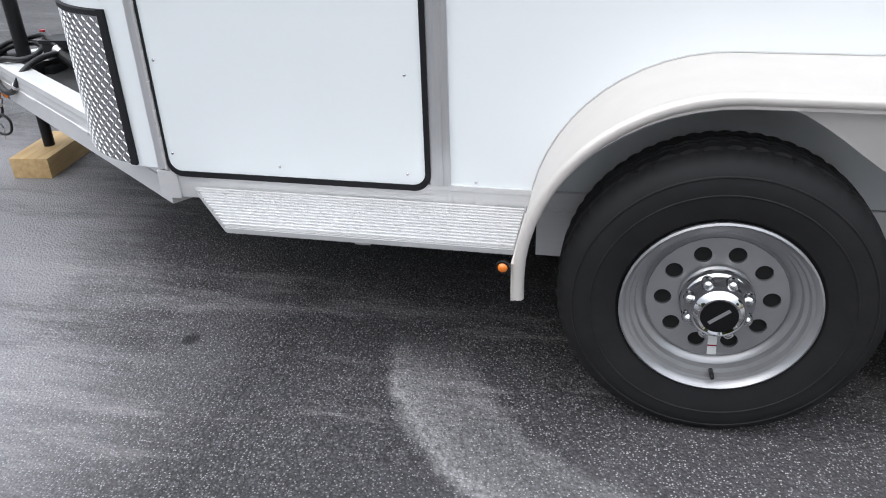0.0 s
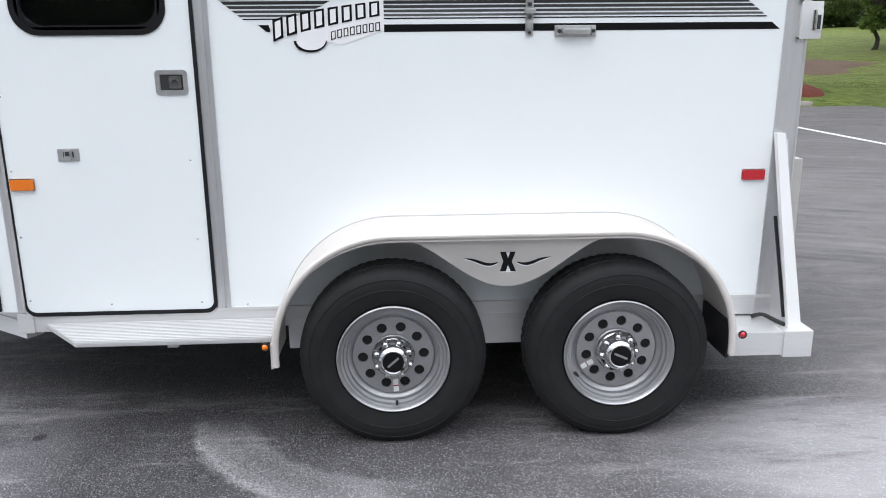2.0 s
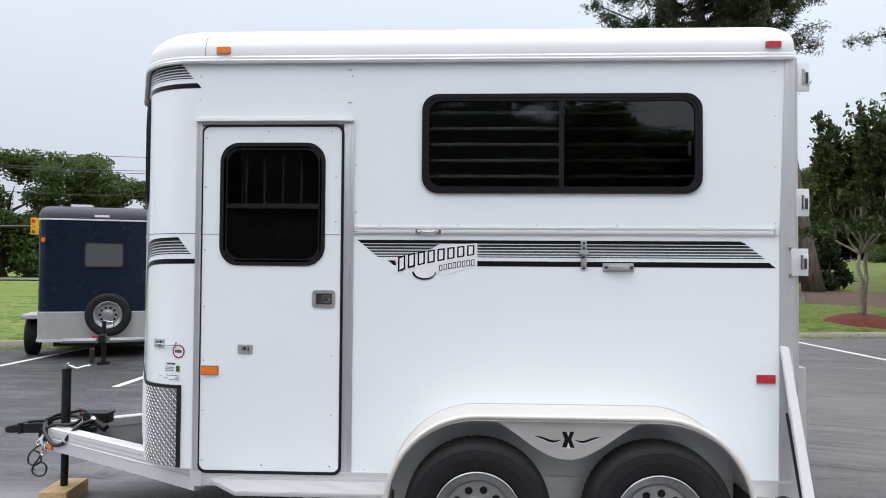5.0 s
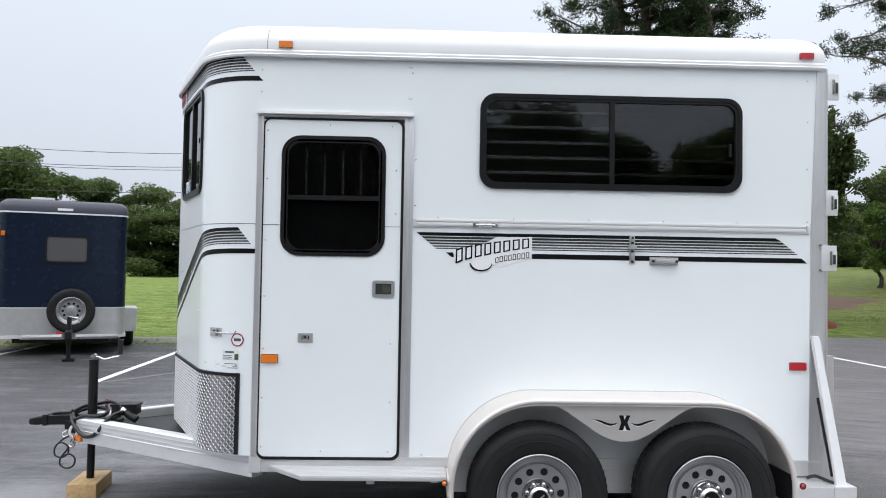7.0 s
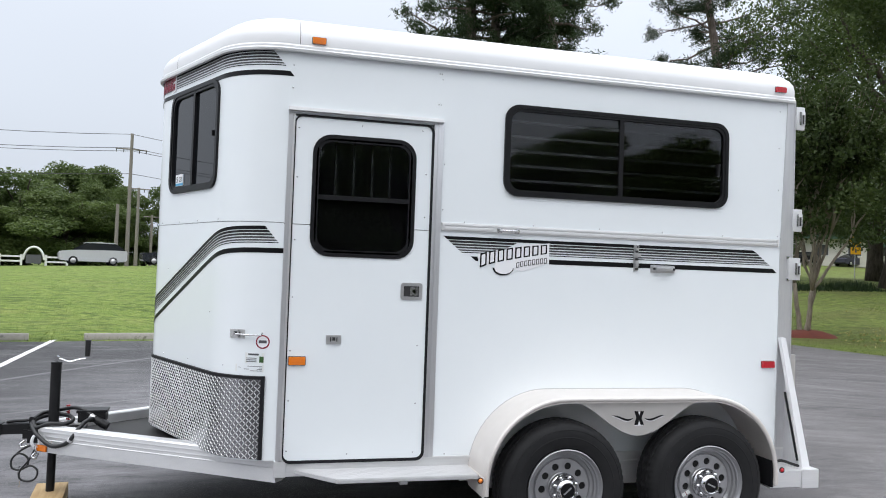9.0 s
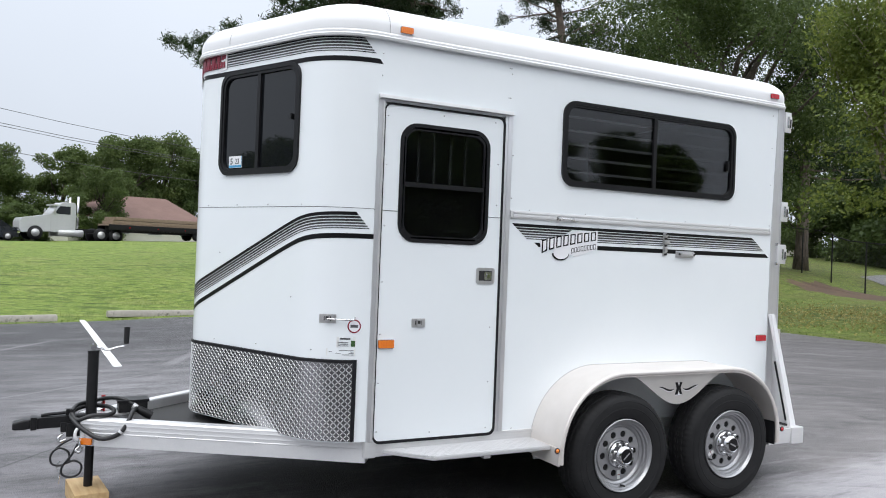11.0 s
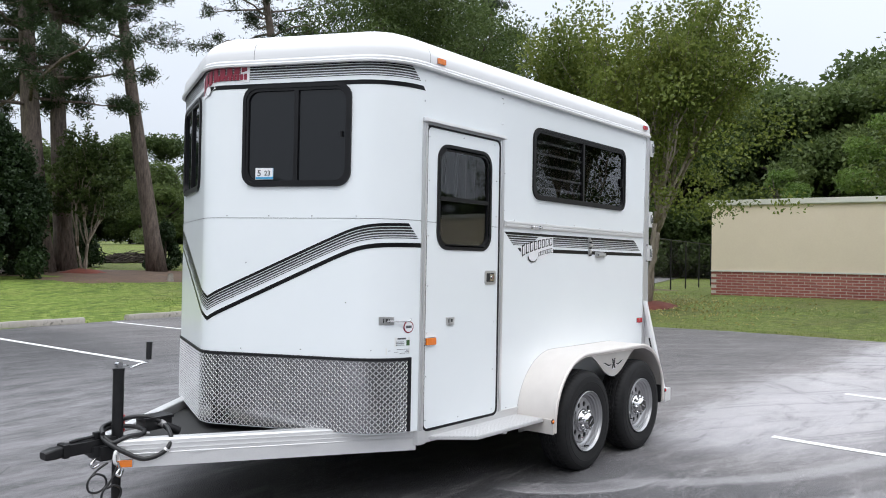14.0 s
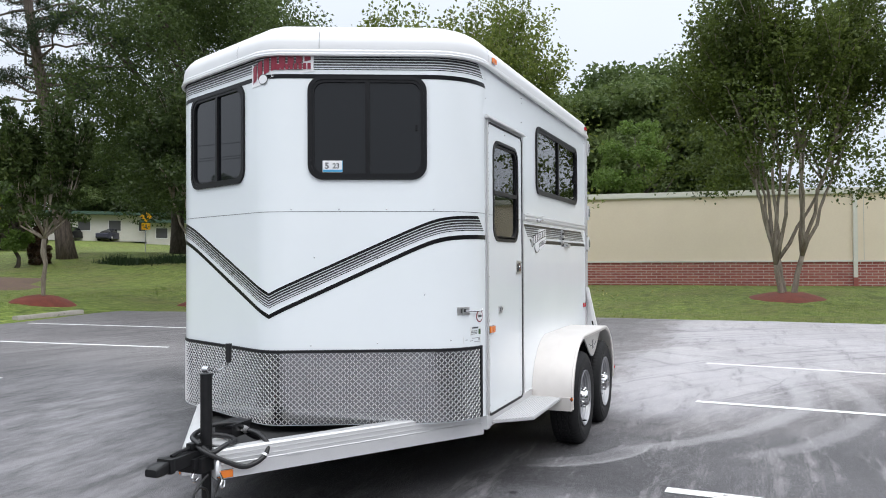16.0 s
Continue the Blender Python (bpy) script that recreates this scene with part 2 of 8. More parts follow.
    # held off the trailer's side, where the soft shade is left in the colour
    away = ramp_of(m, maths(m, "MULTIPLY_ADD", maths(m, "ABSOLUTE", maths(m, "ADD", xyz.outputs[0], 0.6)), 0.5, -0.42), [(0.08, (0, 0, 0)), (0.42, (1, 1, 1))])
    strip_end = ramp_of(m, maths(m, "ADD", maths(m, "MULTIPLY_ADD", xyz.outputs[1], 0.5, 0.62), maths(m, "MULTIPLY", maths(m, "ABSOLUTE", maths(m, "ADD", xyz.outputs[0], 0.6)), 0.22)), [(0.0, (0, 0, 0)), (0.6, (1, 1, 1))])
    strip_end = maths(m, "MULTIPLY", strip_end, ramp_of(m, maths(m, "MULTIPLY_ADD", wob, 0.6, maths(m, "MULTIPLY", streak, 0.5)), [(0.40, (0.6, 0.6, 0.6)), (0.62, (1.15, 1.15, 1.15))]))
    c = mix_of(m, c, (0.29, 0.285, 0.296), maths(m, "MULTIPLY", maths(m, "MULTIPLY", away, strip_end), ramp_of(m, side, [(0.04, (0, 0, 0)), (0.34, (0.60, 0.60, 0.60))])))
    # the paler ground before the drawbar, scuffed in long streaks
    # stops short of the nose, whose shade is thus painted on the ground
    fore = ramp_of(m, maths(m, "MULTIPLY_ADD", xyz.outputs[0], -0.55, maths(m, "MULTIPLY_ADD", xyz.outputs[1], 0.5, -1.75)), [(0.12, (0, 0, 0)), (0.75, (1, 1, 1))])
    near_by = ramp_of(m, maths(m, "MULTIPLY", xyz.outputs[1], 0.1), [(0.45, (1, 1, 1)), (0.85, (0.12, 0.12, 0.12))])
    inner = ramp_of(m, maths(m, "MULTIPLY_ADD", xyz.outputs[0], 0.25, 1.3), [(0.10, (0.1, 0.1, 0.1)), (0.55, (1, 1, 1))])
    rub = noise_of(m, coords(m, "Object", (0.7, 2.1, 1)), 1.6, 10, 0.82)
    c = mix_of(m, c, (0.37, 0.362, 0.372), maths(m, "MULTIPLY", maths(m, "MULTIPLY", maths(m, "MULTIPLY", fore, inner), near_by), ramp_of(m, rub, [(0.36, (0.10, 0.10, 0.10)), (0.60, (0.72, 0.72, 0.72))])))
    c = mix_of(m, c, (0.26, 0.25, 0.25), ramp_of(m, streak, [(0.52, (0, 0, 0)), (0.64, (0.46, 0.46, 0.46))]))
    c = mix_of(m, c, (0.045, 0.044, 0.047), ramp_of(m, streak, [(0.32, (0.7, 0.7, 0.7)), (0.46, (0, 0, 0))]))
    for cx, cy, k, amt, sgn in ((2.2, 1.6, 1.7, 0.40, 1), (-3.0, 14.0, 1.1, 0.2, -1), (-3.4, -11.5, 3.4, 0.62, 1)):
        dx, dy = maths(m, "SUBTRACT", xyz.outputs[0], cx), maths(m, "SUBTRACT", xyz.outputs[1], cy)
        rad = maths(m, "SQRT", maths(m, "ADD", maths(m, "MULTIPLY", dx, dx), maths(m, "MULTIPLY", dy, dy)))
        comb = m.node_tree.nodes.new("ShaderNodeCombineXYZ")
        link(m, maths(m, "MULTIPLY_ADD", rad, k, maths(m, "MULTIPLY", wob, 1.2)), comb.inputs[0])
        link(m, maths(m, "MULTIPLY", maths(m, "ARCTAN2", dy, dx), 1.4), comb.inputs[1])
        ring = noise_of(m, comb.outputs[0], 1.3, 9, 0.76)
        lap = ramp_of(m, maths(m, "MULTIPLY_ADD", lane, 0.2 * sgn, 0.3 if sgn > 0 else -0.2), [(0.4, (0, 0, 0)), (0.75, (1, 1, 1))])
        c = mix_of(m, c, (0.29, 0.28, 0.275), maths(m, "MULTIPLY", lap, ramp_of(m, ring, [(0.52, (0, 0, 0)), (0.66, (amt, amt, amt))])))
        c = mix_of(m, c, (0.030, 0.030, 0.033), maths(m, "MULTIPLY", lap, ramp_of(m, ring, [(0.28, (min(0.95, amt * 1.7),) * 3), (0.46, (0, 0, 0))])))
    # the pale curved band that a turning wheel left beside the step
    dx, dy = maths(m, "SUBTRACT", xyz.outputs[0], -0.36), maths(m, "SUBTRACT", xyz.outputs[1], 0.10)
    rad = maths(m, "SQRT", maths(m, "ADD", maths(m, "MULTIPLY", dx, dx), maths(m, "MULTIPLY", dy, dy)))
    rad = maths(m, "ADD", rad, maths(m, "MULTIPLY_ADD", noise_of(m, v, 14, 5, 0.7), 0.09, -0.045))
    wipe = maths(m, "MULTIPLY", ramp_of(m, maths(m, "MULTIPLY_ADD", xyz.outputs[0], -1.0, -0.15), [(0.0, (0, 0, 0)), (0.35, (1, 1, 1))]), ramp_of(m, maths(m, "MULTIPLY", xyz.outputs[1], -1.0), [(0.0, (0, 0, 0)), (0.22, (1, 1, 1))]))
    arc = ramp_of(m, maths(m, "MULTIPLY", rad, 0.8), [(0.535, (0, 0, 0)), (0.56, (0.30, 0.30, 0.30)), (0.62, (0.22, 0.22, 0.22)), (0.69, (0.42, 0.42, 0.42)), (0.72, (0.68, 0.68, 0.68)), (0.745, (0, 0, 0))])
    arc = maths(m, "MULTIPLY", arc, ramp_of(m, noise_of(m, v, 75, 3, 0.7), [(0.36, (0.35, 0.35, 0.35)), (0.62, (1.2, 1.2, 1.2))]))
    c = mix_of(m, c, (0.27, 0.268, 0.27), maths(m, "MULTIPLY", wipe, arc))
    dx, dy = maths(m, "SUBTRACT", xyz.outputs[0], 2.2), maths(m, "SUBTRACT", xyz.outputs[1], 1.6)
    rad = maths(m, "SQRT", maths(m, "ADD", maths(m, "MULTIPLY", dx, dx), maths(m, "MULTIPLY", dy, dy)))
    rad = maths(m, "ADD", rad, maths(m, "MULTIPLY_ADD", noise_of(m, v, 7, 5, 0.7), 0.14, -0.07))
    gate = maths(m, "MULTIPLY", ramp_of(m, maths(m, "MULTIPLY_ADD", xyz.outputs[0], 1.0, 0.7), [(0.0, (0, 0, 0)), (0.4, (1, 1, 1))]), maths(m, "LESS_THAN", xyz.outputs[1], -0.2))
    for r0, a in ((3.58, 0.45), (4.15, 0.30)):
        d = maths(m, "ABSOLUTE", maths(m, "SUBTRACT", rad, r0))
        c = mix_of(m, c, (0.26, 0.257, 0.26), maths(m, "MULTIPLY", gate, ramp_of(m, d, [(0.05, (a, a, a)), (0.13, (0, 0, 0))])))
    # thin pale scrapes across the stalls
    for x0, y0, x1, y1, half in ((-5.3, 5.9, -3.2, 9.3, 0.05), (-4.4, 4.1, -2.2, 5.75, 0.03), (-2.1, 6.2, -1.2, 7.9, 0.10), (-1.2, 7.9, -0.8, 10.1, 0.10)):
        L = math.hypot(x1 - x0, y1 - y0)
        ux, uy = (x1 - x0) / L, (y1 - y0) / L
        dx, dy = maths(m, "SUBTRACT", xyz.outputs[0], x0), maths(m, "SUBTRACT", xyz.outputs[1], y0)
        off = maths(m, "ABSOLUTE", maths(m, "ADD", maths(m, "MULTIPLY_ADD", wob, 0.16, -0.08), maths(m, "SUBTRACT", maths(m, "MULTIPLY", dx, uy), maths(m, "MULTIPLY", dy, ux))))
        run = maths(m, "MULTIPLY", maths(m, "ADD", maths(m, "MULTIPLY", dx, ux), maths(m, "MULTIPLY", dy, uy)), 1 / L)
        gate = ramp_of(m, run, [(0.0, (0, 0, 0)), (0.12, (0.6, 0.6, 0.6)), (0.88, (0.6, 0.6, 0.6)), (1.0, (0, 0, 0))])
        c = mix_of(m, c, (0.27, 0.265, 0.27), maths(m, "MULTIPLY", gate, ramp_of(m, off, [(half * 0.4, (1, 1, 1)), (half, (0, 0, 0))])))
    # pale chips of stone, thick in some stretches
    thick = ramp_of(m, noise_of(m, v, 0.55, 3, 0.6), [(0.36, (0.45, 0.45, 0.45)), (0.60, (1, 1, 1))])
    pick = ramp_of(m, fleck.outputs["Color"], [(0.52, (0, 0, 0)), (0.68, (1, 1, 1))])
    dot = ramp_of(m, fleck.outputs["Distance"], [(0.16, (0.85, 0.85, 0.85)), (0.48, (0, 0, 0))])
    c = mix_of(m, c, (0.42, 0.42, 0.425), maths(m, "MULTIPLY", thick, maths(m, "MULTIPLY", pick, dot)))
    # a spot of tar
    sx, sy = maths(m, "ADD", xyz.outputs[0], 1.85), maths(m, "ADD", xyz.outputs[1], 0.145)
    spot = maths(m, "SQRT", maths(m, "ADD", maths(m, "MULTIPLY", sx, sx), maths(m, "MULTIPLY", sy, sy)))
    spot = maths(m, "ADD", spot, maths(m, "MULTIPLY_ADD", noise_of(m, v, 60, 3), 0.05, -0.025))
    c = mix_of(m, c, (0.010, 0.010, 0.011), ramp_of(m, spot, [(0.022, (0.9, 0.9, 0.9)), (0.032, (0, 0, 0))]))
    # hairline cracks
    crack = node(m, "ShaderNodeTexVoronoi", Scale=0.33)
    crack.feature = "DISTANCE_TO_EDGE"
    warp = mix_of(m, v, noise_of(m, v, 1.7, 5), 0.12, "ADD")
    link(m, warp, crack.inputs["Vector"])
    keep = maths(m, "MULTIPLY", ramp_of(m, noise_of(m, v, 0.21, 2), [(0.55, (0, 0, 0)), (0.60, (0.7, 0.7, 0.7))]), ramp_of(m, maths(m, "MULTIPLY", maths(m, "ABSOLUTE", xyz.outputs[0]), 0.2), [(0.4, (0, 0, 0)), (0.6, (1, 1, 1))]))
    line = ramp_of(m, crack.outputs["Distance"], [(0.0008, (1, 1, 1)), (0.0028, (0, 0, 0))])
    c = mix_of(m, c, (0.014, 0.014, 0.015), mix_of(m, line, keep, 1.0, "MULTIPLY"))
    # newer stalls, darker than the strip where cars pass, with trailer shade painted in
    age_shade = ramp_of(m, maths(m, "MULTIPLY_ADD", xyz.outputs[1], 0.36, maths(m, "MULTIPLY_ADD", wob, 0.5, -0.05)), [(0.05, (1.58, 1.56, 1.58)), (0.5, (0.86, 0.855, 0.87)), (0.85, (0.84, 0.835, 0.85))])
    c = mix_of(m, c, age_shade, 1.0, "MULTIPLY")
    feed(m, "Base Color", c)
    feed(m, "Roughness", ramp_of(m, patch, [(0.3, (0.56, 0.56, 0.56)), (0.7, (0.74, 0.74, 0.74))]))
    m.node_tree.nodes["Principled BSDF"].inputs["Specular IOR Level"].default_value = 0.36
    h = maths(m, "ADD", maths(m, "MULTIPLY", grain.outputs["Distance"], -1.0), maths(m, "MULTIPLY", fine, 0.4))
    bump_of(m, h, 1.0, 0.005)
    return m


M_asphalt = asphalt_material()
M_line = speckled("worn_white_road_paint", (0.70, 0.70, 0.69), (0.80, 0.80, 0.79), 60.0, (0.6, 0.75), 0.0, 0.3, second=((0.22, 0.21, 0.21), 26.0, 0.60))
M_concrete = speckled("weathered_concrete", (0.27, 0.25, 0.22), (0.40, 0.375, 0.34), 18.0, (0.8, 0.9), 0.0, 0.3, second=((0.15, 0.14, 0.12), 7.0, 0.6))


def grass_material(name, dry):
    m = material(name, (0.06, 0.1, 0.02), 0.85, spec=0.2)
    v = coords(m, "Object")
    a, b = noise_of(m, v, 38, 5, 0.7), noise_of(m, v, 0.42, 5, 0.6)
    c = ramp_of(m, a, [(0.25, (0.050, 0.076, 0.015)), (0.5, (0.115, 0.165, 0.034)), (0.78, (0.215, 0.260, 0.072))])
    c = mix_of(m, c, (0.215, 0.185, 0.085), ramp_of(m, b, [(0.52, (0, 0, 0)), (0.75, (dry, dry, dry))]))
    tuft = noise_of(m, v, 2.6, 3, 0.6)
    c = mix_of(m, c, (0.045, 0.070, 0.016), ramp_of(m, tuft, [(0.32, (0.9, 0.9, 0.9)), (0.50, (0, 0, 0))]))
    pale = noise_of(m, coords(m, "Object", (1, 1.6, 1)), 4.3, 4, 0.65)
    c = mix_of(m, c, (0.27, 0.30, 0.09), ramp_of(m, pale, [(0.50, (0, 0, 0)), (0.68, (0.8, 0.8, 0.8))]))
    # darker hollows and clover, drawn out along the mower's way
    hollow = noise_of(m, coords(m, "Object", (0.55, 1.5, 1)), 1.3, 4, 0.62)
    c = mix_of(m, c, (0.036, 0.062, 0.012), ramp_of(m, hollow, [(0.30, (0.85, 0.85, 0.85)), (0.45, (0, 0, 0))]))
    c = mix_of(m, c, (1.22, 1.26, 1.10), 1.0, "MULTIPLY")
    place = m.node_tree.nodes.new("ShaderNodeSeparateXYZ")
    link(m, v, place.inputs[0])
    worn = maths(m, "MULTIPLY", ramp_of(m, maths(m, "MULTIPLY_ADD", place.outputs[0], 0.1, -0.2), [(0.4, (0, 0, 0)), (1.0, (1, 1, 1))]), ramp_of(m, b, [(0.30, (0.15, 0.15, 0.15)), (0.62, (0.6, 0.6, 0.6))]))
    c = mix_of(m, c, (0.105, 0.100, 0.040), worn)
    feed(m, "Base Color", c)
    bump_of(m, a, 0.8, 0.05)
    return m


M_grass = grass_material("lawn", 0.55)


def leaf_material(name, dark, mid, light, trans=0.25):
    m = material(name, mid, 0.55, spec=0.3)
    v = coords(m, "Object")
    a, b = noise_of(m, v, 6.0, 3, 0.7), noise_of(m, v, 0.55, 3, 0.6)
    f = maths(m, "MULTIPLY_ADD", a, 0.6, maths(m, "MULTIPLY", b, 0.4))
    info = m.node_tree.nodes.new("ShaderNodeObjectInfo")
    f = maths(m, "ADD", f, maths(m, "MULTIPLY_ADD", info.outputs["Random"], 0.16, -0.08))
    c = ramp_of(m, f, [(0.32, dark), (0.5, mid), (0.68, light)])
    feed(m, "Base Color", c)
    m.node_tree.nodes["Principled BSDF"].inputs["Transmission Weight"].default_value = 0.0
    t = m.node_tree.nodes.new("ShaderNodeBsdfTranslucent")
    link(m, c, t.inputs[0])
    x = m.node_tree.nodes.new("ShaderNodeMixShader")
    x.inputs[0].default_value = trans
    link(m, m.node_tree.nodes["Principled BSDF"].outputs[0], x.inputs[1])
    link(m, t.outputs[0], x.inputs[2])
    link(m, x.outputs[0], m.node_tree.nodes["Material Output"].inputs[0])
    return m


M_leaf_crape = leaf_material("crape_leaves", (0.042, 0.062, 0.013), (0.108, 0.146, 0.030), (0.250, 0.285, 0.066), 0.5)
M_leaf_slim = leaf_material("slender_crape_leaves", (0.022, 0.038, 0.012), (0.050, 0.076, 0.020), (0.105, 0.135, 0.036), 0.4)
M_leaf_wood = leaf_material("woodland_leaves", (0.044, 0.071, 0.023), (0.087, 0.127, 0.039), (0.150, 0.192, 0.062), 0.42)
M_leaf_light = leaf_material("bright_leaves", (0.050, 0.092, 0.018), (0.095, 0.160, 0.032), (0.160, 0.235, 0.055), 0.45)
M_leaf_oak = leaf_material("oak_leaves", (0.024, 0.042, 0.014), (0.050, 0.080, 0.022), (0.092, 0.128, 0.036), 0.38)
M_needle = leaf_material("pine_needles", (0.016, 0.030, 0.012), (0.030, 0.052, 0.019), (0.052, 0.082, 0.028), 0.2)
M_bush = leaf_material("cedar_foliage", (0.010, 0.022, 0.008), (0.020, 0.040, 0.012), (0.036, 0.064, 0.018), 0.2)
M_rust_leaf = leaf_material("rusty_foliage", (0.020, 0.012, 0.007), (0.050, 0.026, 0.014), (0.090, 0.048, 0.024), 0.2)
M_blade = leaf_material("grass_blades", (0.060, 0.098, 0.018), (0.125, 0.180, 0.036), (0.225, 0.265, 0.080), 0.4)


def bark_material(name, a, b, stretch):
    m = material(name, a, 0.9, spec=0.2)
    v = coords(m, "Object", (stretch, stretch, 1))
    n = noise_of(m, v, 2.2, 6, 0.7)
    feed(m, "Base Color", ramp_of(m, n, [(0.32, a), (0.68, b)]))
    bump_of(m, n, 0.9, 0.05)
    return m


M_bark_pine = bark_material("pine_bark", (0.062, 0.050, 0.045), (0.215, 0.172, 0.150), 5)
M_bark_crape = bark_material("crape_bark", (0.16, 0.130, 0.105), (0.37, 0.32, 0.265), 5)
M_bark_oak = bark_material("oak_bark", (0.035, 0.029, 0.024), (0.095, 0.08, 0.065), 4)
M_mulch_red = speckled("red_mulch", (0.075, 0.014, 0.009), (0.18, 0.042, 0.024), 45.0, (0.85, 0.95), 0.0, 0.9)
M_mulch = speckled("brown_leaf_litter", (0.055, 0.033, 0.022), (0.135, 0.082, 0.052), 9.0, (0.85, 0.95), 0.0, 0.9)
M_stucco = speckled("beige_stucco", (0.78, 0.67, 0.53), (0.83, 0.72, 0.575), 14.0, (0.8, 0.9), 0.0, 0.15)
M_coping = speckled("cream_metal_coping", (0.68, 0.67, 0.61), (0.74, 0.73, 0.67), 9.0, (0.4, 0.55), 0.1)
M_mortar = speckled("pale_mortar", (0.62, 0.56, 0.52), (0.70, 0.64, 0.60), 30.0, (0.85, 0.95))
M_brick = material("red_brick", (0.24, 0.055, 0.045), 0.85)
bi = M_brick.node_tree.nodes.new("ShaderNodeObjectInfo")
bn = noise_of(M_brick, coords(M_brick), 30, 4)
feed(M_brick, "Base Color", ramp_of(M_brick, maths(M_brick, "MULTIPLY_ADD", bi.outputs["Random"], 0.6, maths(M_brick, "MULTIPLY", bn, 0.4)), [(0.1, (0.29, 0.085, 0.075)), (0.5, (0.38, 0.125, 0.105)), (0.9, (0.46, 0.175, 0.145))]))
bump_of(M_brick, bn, 0.4, 0.004)
M_navy = speckled("navy_trailer_paint", (0.004, 0.009, 0.023), (0.006, 0.013, 0.031), 5.0, (0.22, 0.32), 0.0, 0.0, spec=0.3)
M_navyroof = speckled("dull_navy_roof", (0.035, 0.035, 0.055), (0.05, 0.05, 0.075), 5.0, (0.4, 0.5))
M_galv = speckled("dull_aluminium_skirt", (0.46, 0.46, 0.46), (0.60, 0.60, 0.59), 9.0, (0.38, 0.55), 0.7)
M_carglass = material("car_window_glass", (0.02, 0.022, 0.025), 0.06)
M_silverpaint = speckled("silver_car_paint", (0.56, 0.565, 0.58), (0.62, 0.625, 0.64), 6.0, (0.25, 0.35), 0.3, coat=0.3)
M_darkpaint = speckled("dark_blue_car_paint", (0.012, 0.014, 0.022), (0.018, 0.020, 0.030), 6.0, (0.2, 0.3), 0.0, coat=0.4)
M_greyglass = material("grey_tinted_window", (0.10, 0.10, 0.105), 0.06)
M_shopwall = speckled("pale_shop_wall", (0.58, 0.56, 0.50), (0.66, 0.64, 0.58), 3.0, (0.7, 0.8))
M_shoproof = speckled("dark_green_roof", (0.03, 0.07, 0.05), (0.05, 0.10, 0.07), 3.0, (0.5, 0.6))
M_houseroof = speckled("brown_shingle_roof", (0.13, 0.075, 0.062), (0.20, 0.125, 0.105), 8.0, (0.85, 0.95), 0.0, 0.4)
M_yellow = material("yellow_sign", (0.75, 0.38, 0.01), 0.4)
M_whitefence = material("white_fence_paint", (0.72, 0.72, 0.70), 0.5)
M_wire = material("dark_wire", (0.05, 0.05, 0.055), 0.5, 0.3)
M_road = speckled("grey_road", (0.10, 0.10, 0.10), (0.15, 0.148, 0.145), 4.0, (0.75, 0.85))

# ---- mesh helpers ----
BASE = {}


def thing(name, at, label, category, group="", kind=""):
    """A top-level Empty at a thing's base; its parts are given in world places."""
    ob = new(name)
    ob.empty_display_size = 0.2
    ob.location = at
    BASE[ob] = Vector(at)
    return tagged(ob, label, category, group, kind)


def mesh_of(name, bm, mat, smooth=None):
    me = bpy.data.meshes.new(name)
    if smooth is not None:
        for f in bm.faces:
            f.smooth = True
        for ed in bm.edges:
            if len(ed.link_faces) == 2 and ed.calc_face_angle(0) > radians(smooth):
                ed.smooth = False
    bm.to_mesh(me)
    bm.free()
    for x in mat if isinstance(mat, (list, tuple)) else (mat,):
        me.materials.append(x)
    return me


def part(name, bm, mat, parent=None, label="", smooth=None):
    """Links a bmesh, built in world places, as one mesh object under a thing or a part."""
    base = BASE[parent] if parent else Vector((0, 0, 0))
    bmesh.ops.translate(bm, verts=bm.verts, vec=-base)
    ob = new(name, mesh_of(name, bm, mat, smooth))
    if parent:
        ob.parent = parent
    BASE[ob] = base
    return tagged(ob, label)


def single(name, bm, mat, label, category, at=(0, 0, 0), group="", kind="", smooth=None):
    """A thing that is one mesh, with its origin at its base."""
    bmesh.ops.translate(bm, verts=bm.verts, vec=-Vector(at))
    ob = new(name, mesh_of(name, bm, mat, smooth))
    ob.location = at
    BASE[ob] = Vector(at)
    return tagged(ob, label, category, group, kind)


def from_arrays(name, verts, faces, mat, at=(0, 0, 0), smooth=False):
    me = bpy.data.meshes.new(name)
    me.from_pydata(verts, [], faces)
    me.materials.append(mat)
    if smooth:
        me.polygons.foreach_set("use_smooth", [True] * len(me.polygons))
    me.update()
    return me


def add_box(bm, lo, hi, bevel=0.0, m=None):
    g = bmesh.ops.create_cube(bm, size=1)
    vs = g["verts"]
    lo, hi = Vector(lo), Vector(hi)
    for v in vs:
        v.co = Vector([lo[i] + (v.co[i] + 0.5) * (hi[i] - lo[i]) for i in range(3)])
    if bevel:
        es = list({ed for v in vs for ed in v.link_edges})
        r = bmesh.ops.bevel(bm, geom=es, offset=bevel, segments=2, affect="EDGES", profile=0.7)
        vs = list({v for f in r["faces"] for v in f.verts} | {v for v in vs if v.is_valid})
    if m is not None:
        bmesh.ops.transform(bm, matrix=m, verts=vs)
    return vs


def box(lo, hi, bevel=0.0, m=None):
    bm = bmesh.new()
    add_box(bm, lo, hi, bevel, m)
    return bm


